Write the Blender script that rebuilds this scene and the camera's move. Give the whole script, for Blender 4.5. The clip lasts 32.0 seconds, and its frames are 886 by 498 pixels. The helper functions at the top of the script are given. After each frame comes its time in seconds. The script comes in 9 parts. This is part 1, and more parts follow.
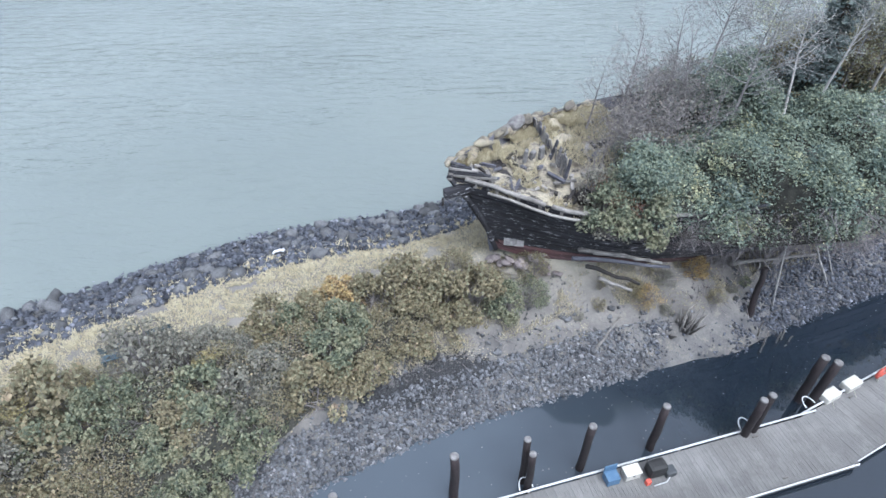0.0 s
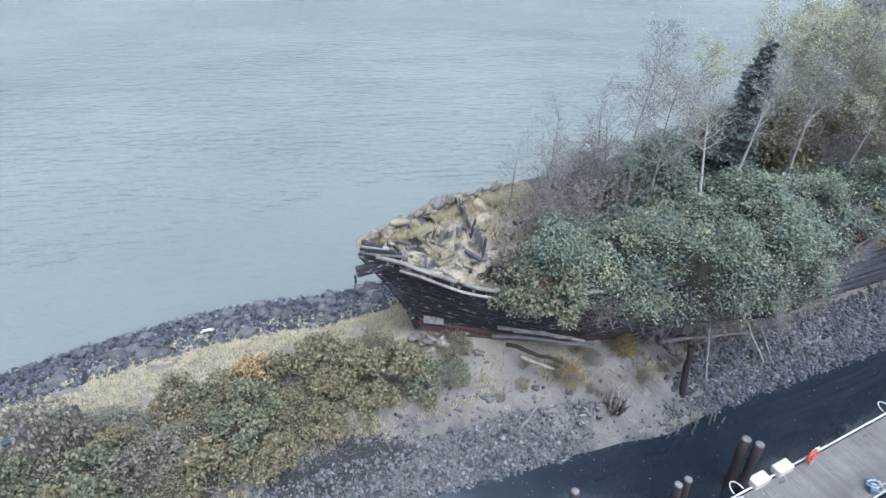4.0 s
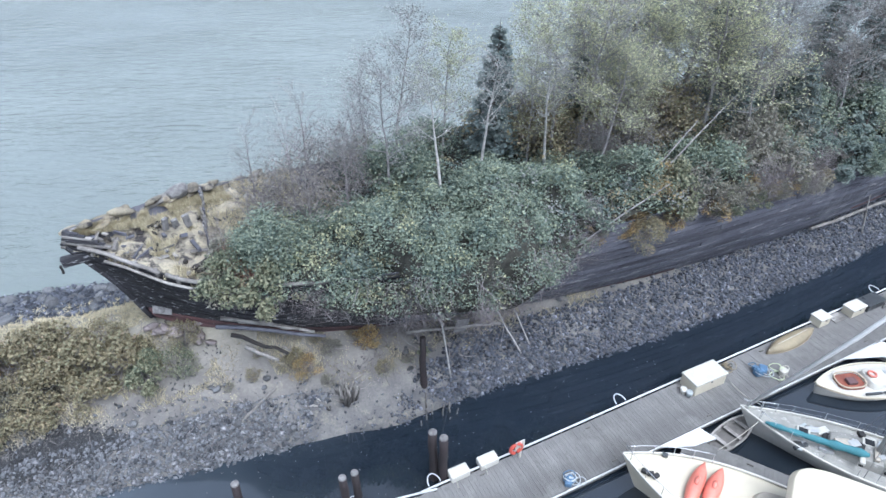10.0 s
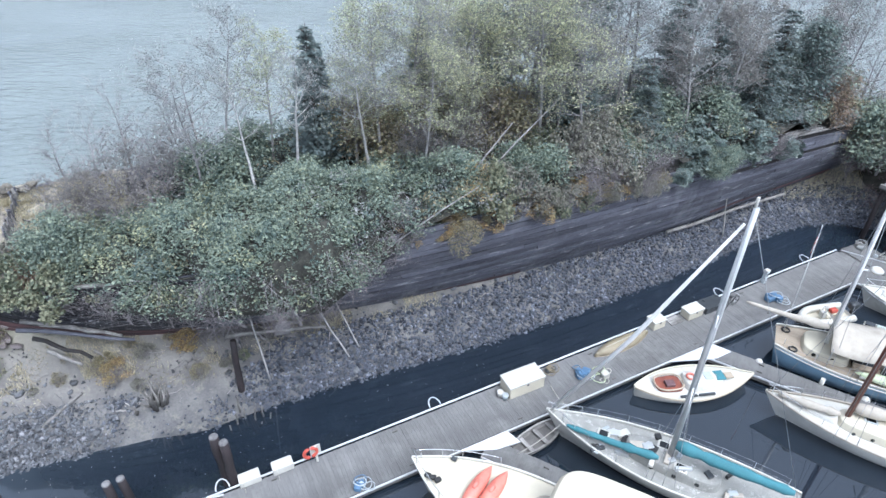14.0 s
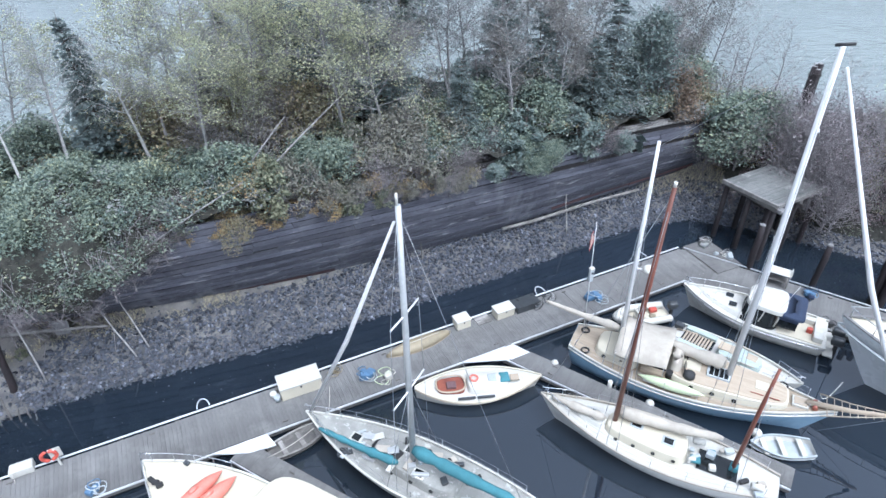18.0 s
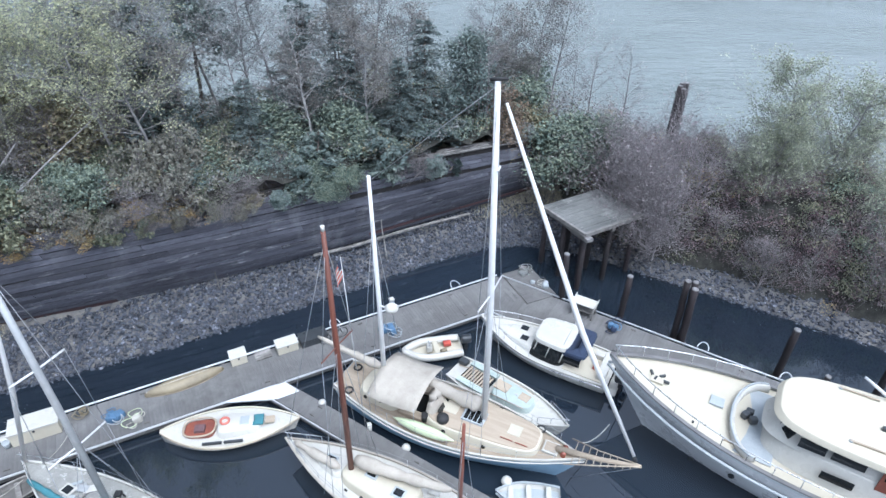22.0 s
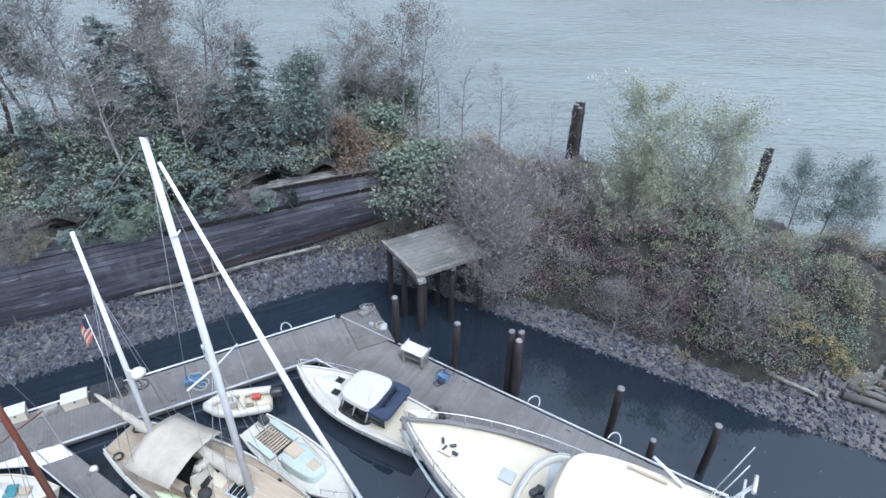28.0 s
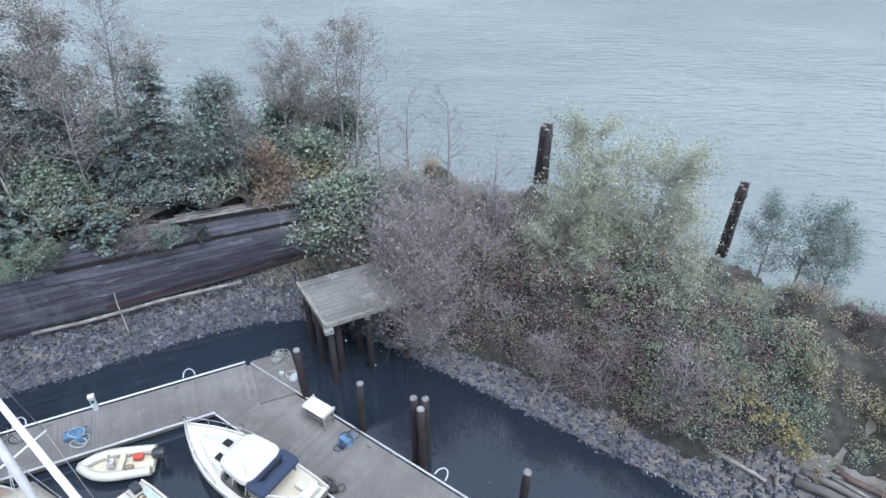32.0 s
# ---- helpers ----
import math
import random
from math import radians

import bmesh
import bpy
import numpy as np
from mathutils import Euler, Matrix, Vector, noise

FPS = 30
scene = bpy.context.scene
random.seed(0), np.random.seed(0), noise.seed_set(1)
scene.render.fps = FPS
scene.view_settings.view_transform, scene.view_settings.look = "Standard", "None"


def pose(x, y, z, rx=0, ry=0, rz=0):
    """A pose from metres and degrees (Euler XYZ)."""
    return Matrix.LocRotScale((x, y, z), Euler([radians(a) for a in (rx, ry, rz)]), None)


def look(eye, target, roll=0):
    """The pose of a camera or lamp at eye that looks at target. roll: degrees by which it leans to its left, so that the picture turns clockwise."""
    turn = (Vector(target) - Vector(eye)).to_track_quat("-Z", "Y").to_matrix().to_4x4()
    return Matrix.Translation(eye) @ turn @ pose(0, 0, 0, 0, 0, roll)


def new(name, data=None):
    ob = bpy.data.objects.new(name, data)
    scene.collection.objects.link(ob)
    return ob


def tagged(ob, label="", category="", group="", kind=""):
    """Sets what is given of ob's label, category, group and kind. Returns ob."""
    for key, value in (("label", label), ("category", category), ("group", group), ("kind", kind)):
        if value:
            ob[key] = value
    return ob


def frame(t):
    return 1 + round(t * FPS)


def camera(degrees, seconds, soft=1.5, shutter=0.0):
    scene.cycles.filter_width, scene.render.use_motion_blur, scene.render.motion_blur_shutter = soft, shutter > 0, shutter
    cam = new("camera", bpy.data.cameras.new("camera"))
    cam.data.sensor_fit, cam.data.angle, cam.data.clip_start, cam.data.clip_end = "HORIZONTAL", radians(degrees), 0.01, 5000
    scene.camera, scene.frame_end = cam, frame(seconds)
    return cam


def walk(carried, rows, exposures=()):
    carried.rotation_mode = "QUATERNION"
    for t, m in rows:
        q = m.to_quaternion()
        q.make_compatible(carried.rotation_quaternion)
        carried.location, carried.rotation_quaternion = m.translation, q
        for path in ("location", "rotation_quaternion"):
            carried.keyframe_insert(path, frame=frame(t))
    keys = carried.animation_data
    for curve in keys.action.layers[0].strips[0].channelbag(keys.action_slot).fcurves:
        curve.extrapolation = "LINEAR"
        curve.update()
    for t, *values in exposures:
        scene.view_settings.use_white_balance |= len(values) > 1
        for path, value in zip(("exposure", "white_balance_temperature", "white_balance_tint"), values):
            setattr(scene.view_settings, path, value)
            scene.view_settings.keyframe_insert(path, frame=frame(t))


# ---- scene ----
cam = camera(71.4, 32.0)
METRES, EYE, TILT, LEAN, TURN = 68.0, 23.0, -35.5, 0.0, 0.0
PATH = [
    (0, (2.628, -1.065, 26.093), (2.589, 0.426, 24.76), -0.1),
    (0.5, (2.632, -1.082, 26.1), (2.595, 0.48, 24.853), -0.1),
    (1, (2.636, -1.102, 26.097), (2.6, 0.535, 24.949), -0.1),
    (1.5, (2.689, -1.12, 26.087), (2.652, 0.537, 24.967), -0.1),
    (2, (2.953, -1.117, 26.039), (2.908, 0.539, 24.919), -0.3),
    (2.5, (3.569, -1.133, 25.984), (3.51, 0.523, 24.864), -0.6),
    (3, (4.615, -1.134, 25.946), (4.55, 0.522, 24.826), -0.8),
    (3.5, (5.938, -1.126, 25.911), (5.875, 0.529, 24.791), -0.8),
    (4, (7.164, -1.142, 25.886), (7.098, 0.513, 24.766), -0.8),
    (4.5, (8.145, -1.119, 25.869), (8.077, 0.536, 24.748), -0.9),
    (6.5, (11.902, -0.816, 25.854), (11.813, 0.822, 24.709), -1.3),
    (7, (13.062, -0.68, 25.868), (12.973, 0.953, 24.716), -1.3),
    (8, (15.813, -0.377, 25.927), (15.726, 1.248, 24.763), -1.2),
    (9, (18.62, -0.186, 25.965), (18.538, 1.433, 24.794), -1.1),
    (10, (21.229, -0.081, 25.978), (21.152, 1.537, 24.805), -0.8),
    (11, (23.688, 0.0, 25.953), (23.62, 1.62, 24.782), -0.6),
    (12, (26.052, 0.093, 25.909), (25.995, 1.716, 24.742), -0.3),
    (13, (28.145, 0.311, 25.767), (28.102, 1.936, 24.601), -0.0),
    (13.5, (29.215, 0.304, 25.729), (29.175, 1.931, 24.567), -0.0),
    (15.5, (33.607, 0.518, 25.337), (33.572, 2.149, 24.18), 0.1),
    (16, (34.926, 0.598, 25.306), (34.893, 2.228, 24.148), 0.1),
    (17, (38.122, 0.872, 25.229), (38.075, 2.498, 24.065), -0.2),
    (18, (42.377, 1.492, 25.161), (42.309, 3.113, 23.99), -0.6),
    (19, (46.616, 1.999, 25.193), (46.589, 3.629, 24.033), 0.4),
    (20, (49.846, 2.539, 25.209), (49.821, 4.171, 24.053), 0.4),
    (21, (52.153, 3.345, 25.212), (52.123, 4.977, 24.057), 0.2),
    (22, (53.877, 3.985, 25.253), (53.853, 5.619, 24.101), 0.4),
    (23, (55.542, 4.601, 25.379), (55.521, 6.234, 24.225), 0.4),
    (24, (57.166, 5.336, 25.418), (57.153, 6.966, 24.259), 0.8),
    (25, (58.689, 5.924, 25.467), (58.681, 7.553, 24.307), 1.0),
    (26, (60.315, 6.443, 25.507), (60.304, 8.075, 24.352), 0.9),
    (26.5, (61.129, 6.794, 25.507), (61.12, 8.428, 24.353), 0.8),
    (28.5, (64.408, 8.349, 25.536), (64.395, 9.984, 24.384), 0.8),
    (29, (65.187, 8.752, 25.565), (65.17, 10.387, 24.413), 0.8),
    (30, (66.571, 9.689, 25.608), (66.555, 11.321, 24.452), 0.9),
    (31, (67.922, 10.92, 25.672), (67.866, 12.551, 24.516), 0.8),
    (32, (69.26, 12.464, 25.745), (69.168, 14.09, 24.585), 0.5),
]
walk(cam, [(t, look(eye, target, roll)) for t, eye, target, roll in PATH], [(0.0, 0.93, 5600, 9), (1.0, 0.91, 5600, 9), (2.0, 0.83, 5580, 9), (4.5, 0.85, 5560, 9), (9.0, 0.9, 5500, 9), (14.0, 1.0, 5480, 9), (19.0, 0.95, 5400, 9), (24.0, 0.76, 5400, 9), (30.0, 0.78, 5480, 9), (32.0, 0.86, 5520, 9)])

import functools

# ---- world and light ----
world = bpy.data.worlds.new("overcast")
scene.world = world
world.use_nodes = True
wn, wl = world.node_tree.nodes, world.node_tree.links
sky = wn.new("ShaderNodeTexSky")
sky.sky_type, sky.sun_disc = "NISHITA", False
sky.sun_elevation, sky.sun_rotation = radians(64), radians(144)
sky.air_density, sky.dust_density, sky.ozone_density = 1.0, 4.0, 1.0
sat = wn.new("ShaderNodeHueSaturation")
sat.inputs["Saturation"].default_value = 0.34
wl.new(sky.outputs[0], sat.inputs["Color"])
wl.new(sat.outputs[0], wn["Background"].inputs["Color"])
wn["Background"].inputs["Strength"].default_value = 0.165

sun_data = bpy.data.lights.new("sun", "SUN")
sun_data.energy, sun_data.angle, sun_data.color = 1.35, radians(45), (1.0, 0.955, 0.9)
sun = new("sun", sun_data)
sun.matrix_world = look((0, 0, 0), (-0.25, 0.35, -0.9))


# ---- helpers of this scene ----
def nd(tree, kind, **values):
    n = tree.nodes.new(kind)
    for k, v in values.items():
        n.inputs[k.replace("_", " ")].default_value = v
    return n


def rgb(c):
    return (*c, 1.0)


def mat(name, base, other=None, scale=2.0, fine=25.0, rough=0.7, metal=0.0, bump=0.3, vary=0.15, spot=None, spot_scale=6.0, spot_at=0.62,
        stretch=(1, 1, 1), island=False, palette=None, translucent=0.0, coat=0.0, spread=0.34):
    """A surface with two scales of mottling, fine relief, stains and a little change from piece to piece."""
    m = bpy.data.materials.new(name)
    m.use_nodes = True
    t = m.node_tree
    b = t.nodes["Principled BSDF"]
    co = t.nodes.new("ShaderNodeTexCoord")
    mp = nd(t, "ShaderNodeMapping", Scale=stretch)
    t.links.new(co.outputs["Object"], mp.inputs["Vector"])
    n1 = nd(t, "ShaderNodeTexNoise", Scale=scale, Detail=5.0, Roughness=0.6)
    n2 = nd(t, "ShaderNodeTexNoise", Scale=fine, Detail=4.0, Roughness=0.65)
    for n in (n1, n2):
        t.links.new(mp.outputs[0], n.inputs["Vector"])
    other = other or tuple(c * 0.7 for c in base)
    seed = None
    if island:
        g = t.nodes.new("ShaderNodeNewGeometry")
        seed = g.outputs["Random Per Island"]
    else:
        seed = t.nodes.new("ShaderNodeObjectInfo").outputs["Random"]
    if palette:
        ramp = t.nodes.new("ShaderNodeValToRGB")
        ramp.color_ramp.interpolation = "LINEAR"
        els = ramp.color_ramp.elements
        for i, c in enumerate(palette):
            at = i / max(1, len(palette) - 1)
            e = els[i] if i < 2 else els.new(at)
            e.position, e.color = at, rgb(c)
        r1 = nd(t, "ShaderNodeMapRange", From_Min=0.3, From_Max=0.7, To_Min=-0.42, To_Max=0.42)
        t.links.new(n1.outputs["Fac"], r1.inputs["Value"])
        mad = t.nodes.new("ShaderNodeMath")
        mad.operation = "MULTIPLY_ADD"
        t.links.new(seed, mad.inputs[0])
        mad.inputs[1].default_value = spread
        t.links.new(r1.outputs[0], mad.inputs[2])
        off = nd(t, "ShaderNodeMath")
        off.inputs[1].default_value = 0.5 - 0.5 * spread
        t.links.new(mad.outputs[0], off.inputs[0])
        t.links.new(off.outputs[0], ramp.inputs[0])
        first = ramp.outputs[0]
    else:
        mix = t.nodes.new("ShaderNodeMix")
        mix.data_type = "RGBA"
        mix.inputs["A"].default_value, mix.inputs["B"].default_value = rgb(base), rgb(other)
        r0 = nd(t, "ShaderNodeMapRange", From_Min=0.35, From_Max=0.65)
        t.links.new(n1.outputs["Fac"], r0.inputs["Value"])
        t.links.new(r0.outputs[0], mix.inputs["Factor"])
        first = mix.outputs["Result"]
    if spot:
        n3 = nd(t, "ShaderNodeTexNoise", Scale=spot_scale, Detail=6.0, Roughness=0.7)
        t.links.new(mp.outputs[0], n3.inputs["Vector"])
        r = nd(t, "ShaderNodeMapRange", From_Min=spot_at - 0.04, From_Max=spot_at + 0.05)
        t.links.new(n3.outputs["Fac"], r.inputs["Value"])
        mx = t.nodes.new("ShaderNodeMix")
        mx.data_type = "RGBA"
        t.links.new(r.outputs[0], mx.inputs["Factor"])
        t.links.new(first, mx.inputs["A"])
        mx.inputs["B"].default_value = rgb(spot)
        first = mx.outputs["Result"]
    # grain and piece-to-piece brightness
    val = nd(t, "ShaderNodeMapRange", From_Min=0.25, From_Max=0.75, To_Min=1 - vary, To_Max=1 + vary)
    t.links.new(n2.outputs["Fac"], val.inputs["Value"])
    pv = nd(t, "ShaderNodeMapRange", To_Min=1 - vary, To_Max=1 + vary)
    t.links.new(seed, pv.inputs["Value"])
    mul = t.nodes.new("ShaderNodeMath")
    mul.operation = "MULTIPLY"
    t.links.new(val.outputs[0], mul.inputs[0])
    t.links.new(pv.outputs[0], mul.inputs[1])
    hsv = t.nodes.new("ShaderNodeHueSaturation")
    t.links.new(first, hsv.inputs["Color"])
    t.links.new(mul.outputs[0], hsv.inputs["Value"])
    t.links.new(hsv.outputs[0], b.inputs["Base Color"])
    rr = nd(t, "ShaderNodeMapRange", From_Min=0.3, From_Max=0.7, To_Min=max(0.02, rough - 0.1), To_Max=min(1, rough + 0.1))
    t.links.new(n1.outputs["Fac"], rr.inputs["Value"])
    t.links.new(rr.outputs[0], b.inputs["Roughness"])
    b.inputs["Metallic"].default_value = metal
    b.inputs["Coat Weight"].default_value = coat
    if bump:
        bp = nd(t, "ShaderNodeBump", Strength=bump, Distance=0.03)
        t.links.new(n2.outputs["Fac"], bp.inputs["Height"])
        t.links.new(bp.outputs[0], b.inputs["Normal"])
    if translucent:
        tr = t.nodes.new("ShaderNodeBsdfTranslucent")
        t.links.new(hsv.outputs[0], tr.inputs["Color"])
        ms = nd(t, "ShaderNodeMixShader", Fac=translucent)
        t.links.new(b.outputs[0], ms.inputs[1])
        t.links.new(tr.outputs[0], ms.inputs[2])
        t.links.new(ms.outputs[0], t.nodes["Material Output"].inputs["Surface"])
        b.inputs["Specular IOR Level"].default_value = 0.25
    return m


def arr(name, V, F, material=None, parent=None, label="", smooth=False):
    """One mesh object from arrays (all faces with the same number of corners) or lists of faces."""
    me = bpy.data.meshes.new(name)
    V = np.asarray(V, dtype=np.float32)
    if isinstance(F, np.ndarray):
        F = F.astype(np.int32)
        me.vertices.add(len(V))
        me.vertices.foreach_set("co", V.ravel())
        me.loops.add(F.size)
        me.loops.foreach_set("vertex_index", F.ravel())
        me.polygons.add(len(F))
        me.polygons.foreach_set("loop_start", np.arange(0, F.size, F.shape[1], dtype=np.int32))
        me.update(calc_edges=True)
    else:
        me.from_pydata(V.tolist(), [], F)
    if smooth:
        me.polygons.foreach_set("use_smooth", np.ones(len(me.polygons), dtype=bool))
    if material:
        me.materials.append(material)
    ob = new(name, me)
    if parent:
        ob.parent = parent
    if label:
        ob["label"] = label
    return ob


def part(name, bm, material, parent, label="", smooth=False):
    me = bpy.data.meshes.new(name)
    bm.to_mesh(me)
    bm.free()
    if smooth:
        me.polygons.foreach_set("use_smooth", np.ones(len(me.polygons), dtype=bool))
    me.materials.append(material)
    ob = new(name, me)
    ob.parent = parent
    if label:
        ob["label"] = label
    return ob


def again(ob, m, name=None):
    """Another piece on the same mesh, under the same parent."""
    o = new(name or ob.name.split(".")[0], ob.data)
    o.parent = ob.parent
    o.matrix_basis = m
    return o


def thing(name, m, label, category, group="", kind=""):
    ob = new(name)
    ob.empty_display_size = 0.3
    ob.matrix_basis = m
    return tagged(ob, label, category, group, kind)


def box_bm(sx, sy, sz, bevel=0.02, at=(0, 0, 0), turn=0.0, tilt=0.0):
    bm = bmesh.new()
    bmesh.ops.create_cube(bm, size=1.0)
    bmesh.ops.scale(bm, vec=(sx, sy, sz), verts=bm.verts)
    if bevel:
        bmesh.ops.bevel(bm, geom=bm.edges[:], offset=min(bevel, 0.4 * min(sx, sy, sz)), segments=2, affect="EDGES", profile=0.6)
    bmesh.ops.transform(bm, matrix=pose(*at, 0, tilt, turn), verts=bm.verts)
    return bm


def tube_arrays(path, radii, sides=8, cap=True):
    """Rings along a line of points; returns points and faces (lists)."""
    P = np.asarray(path, float)
    R = np.broadcast_to(np.asarray(radii, float), (len(P),))
    T = np.gradient(P, axis=0)
    T /= np.linalg.norm(T, axis=1)[:, None] + 1e-9
    ref = np.array([0, 0, 1.0]) if abs(T[0][2]) < 0.9 else np.array([1.0, 0, 0])
    A = np.cross(T, ref)
    A /= np.linalg.norm(A, axis=1)[:, None] + 1e-9
    B = np.cross(T, A)
    a = np.linspace(0, 2 * np.pi, sides, endpoint=False)
    V = (P[:, None] + R[:, None, None] * (np.cos(a)[None, :, None] * A[:, None] + np.sin(a)[None, :, None] * B[:, None])).reshape(-1, 3)
    F = []
    n = len(P)
    for i in range(n - 1):
        for k in range(sides):
            F.append((i * sides + k, i * sides + (k + 1) % sides, (i + 1) * sides + (k + 1) % sides, (i + 1) * sides + k))
    if cap:
        F.append(tuple(range(sides))[::-1])
        F.append(tuple((n - 1) * sides + k for k in range(sides)))
    return V, F


def tube(name, path, radii, material, parent, label="", sides=8):
    V, F = tube_arrays(path, radii, sides)
    ob = arr(name, V, F, material, parent, label)
    ob.data.polygons.foreach_set("use_smooth", np.array([len(p.vertices) == 4 for p in ob.data.polygons]))
    return ob


def tube_quads(path, radii, sides=5):
    V, F = tube_arrays(path, radii, sides, cap=False)
    return V, np.array(F, dtype=np.int32)


def join(chunks):
    Vs, Fs, o = [], [], 0
    for V, F in chunks:
        Vs.append(V)
        Fs.append(F + o)
        o += len(V)
    return np.concatenate(Vs), np.concatenate(Fs)


def along(line, s):
    """Points at the shares s (0 to 1) of a polyline's length."""
    L = np.asarray(line, float)
    d = np.r_[0, np.cumsum(np.linalg.norm(np.diff(L, axis=0), axis=1))]
    return np.stack([np.interp(np.asarray(s) * d[-1], d, L[:, k]) for k in range(L.shape[1])], -1)


def smooth_line(line, n=40, rounds=2):
    L = np.asarray(line, float)
    for _ in range(rounds):
        Q = 0.75 * L[:-1] + 0.25 * L[1:]
        R = 0.25 * L[:-1] + 0.75 * L[1:]
        L = np.concatenate([L[:1], np.stack([Q, R], 1).reshape(-1, L.shape[1]), L[-1:]])
    return along(L, np.linspace(0, 1, n))


def side_distance(P, line):
    """Distance from points P (n, 2) to a polyline, positive on its left."""
    L = np.asarray(line, float)
    best = np.full(len(P), 1e9)
    sign = np.ones(len(P))
    for a, b in zip(L[:-1], L[1:]):
        d = b - a
        t = np.clip(((P - a) @ d) / (d @ d), 0, 1)
        q = P - a - t[:, None] * d
        r = np.hypot(q[:, 0], q[:, 1])
        s = np.sign(d[0] * q[:, 1] - d[1] * q[:, 0])
        hit = r < best - 1e-9
        best[hit], sign[hit] = r[hit], np.where(s[hit] == 0, 1, s[hit])
    return best * sign


def lumps(P, scale, seed=0, octaves=3):
    """Smooth value noise on the plane, about -1 to 1."""
    rs = np.random.RandomState(seed)
    G = rs.uniform(-1, 1, (256, 256))
    out, amp, tot = np.zeros(len(P)), 1.0, 0.0
    Q = np.asarray(P, float)[:, :2] / scale + 40.37 * (seed + 1)
    for _ in range(octaves):
        i = np.floor(Q).astype(int)
        f = Q - i
        f = f * f * (3 - 2 * f)
        a, b = i[:, 0] % 255, i[:, 1] % 255
        v = (G[a, b] * (1 - f[:, 0]) + G[a + 1, b] * f[:, 0]) * (1 - f[:, 1]) + (G[a, b + 1] * (1 - f[:, 0]) + G[a + 1, b + 1] * f[:, 0]) * f[:, 1]
        out += amp * v
        tot += amp
        amp *= 0.5
        Q = Q * 2.03
    return out / tot * 1.6


# ---- materials ----
def ground_material():
    """Shore by height above the tide: wet mud, grey shingle, dry soil with straw."""
    m = mat("shore_ground", (0.25, 0.235, 0.215), (0.085, 0.083, 0.084), scale=0.7, fine=9, rough=0.95, bump=0.7, vary=0.35, spot=(0.3, 0.275, 0.225), spot_scale=1.6, spot_at=0.6)
    t = m.node_tree
    b = t.nodes["Principled BSDF"]
    src = b.inputs["Base Color"].links[0].from_socket
    geo = t.nodes.new("ShaderNodeNewGeometry")
    sep = t.nodes.new("ShaderNodeSeparateXYZ")
    t.links.new(geo.outputs["Position"], sep.inputs[0])
    ns = nd(t, "ShaderNodeTexNoise", Scale=0.5, Detail=6.0, Roughness=0.65)
    t.links.new(geo.outputs["Position"], ns.inputs["Vector"])
    add = t.nodes.new("ShaderNodeMath")
    add.operation = "MULTIPLY_ADD"
    t.links.new(ns.outputs["Fac"], add.inputs[0])
    add.inputs[1].default_value = 1.6
    t.links.new(sep.outputs["Z"], add.inputs[2])
    ramp = t.nodes.new("ShaderNodeValToRGB")
    e = ramp.color_ramp.elements
    e[0].position, e[0].color = 0.08, rgb((0.035, 0.035, 0.034))
    e[1].position, e[1].color = 0.17, rgb((0.05, 0.052, 0.058))
    for at, c in ((0.30, (0.076, 0.076, 0.079)), (0.40, (0.112, 0.106, 0.1)), (0.60, (0.23, 0.215, 0.19)), (0.74, (0.4, 0.37, 0.285))):
        k = e.new(at)
        k.color = rgb(c)
    div = t.nodes.new("ShaderNodeMath")
    div.operation = "DIVIDE"
    t.links.new(add.outputs[0], div.inputs[0])
    div.inputs[1].default_value = 6.0
    t.links.new(div.outputs[0], ramp.inputs[0])
    mx = t.nodes.new("ShaderNodeMix")
    mx.data_type, mx.blend_type = "RGBA", "MIX"
    mx.inputs["Factor"].default_value = 0.62
    t.links.new(src, mx.inputs["A"])
    t.links.new(ramp.outputs[0], mx.inputs["B"])
    t.links.new(mx.outputs["Result"], b.inputs["Base Color"])
    return m


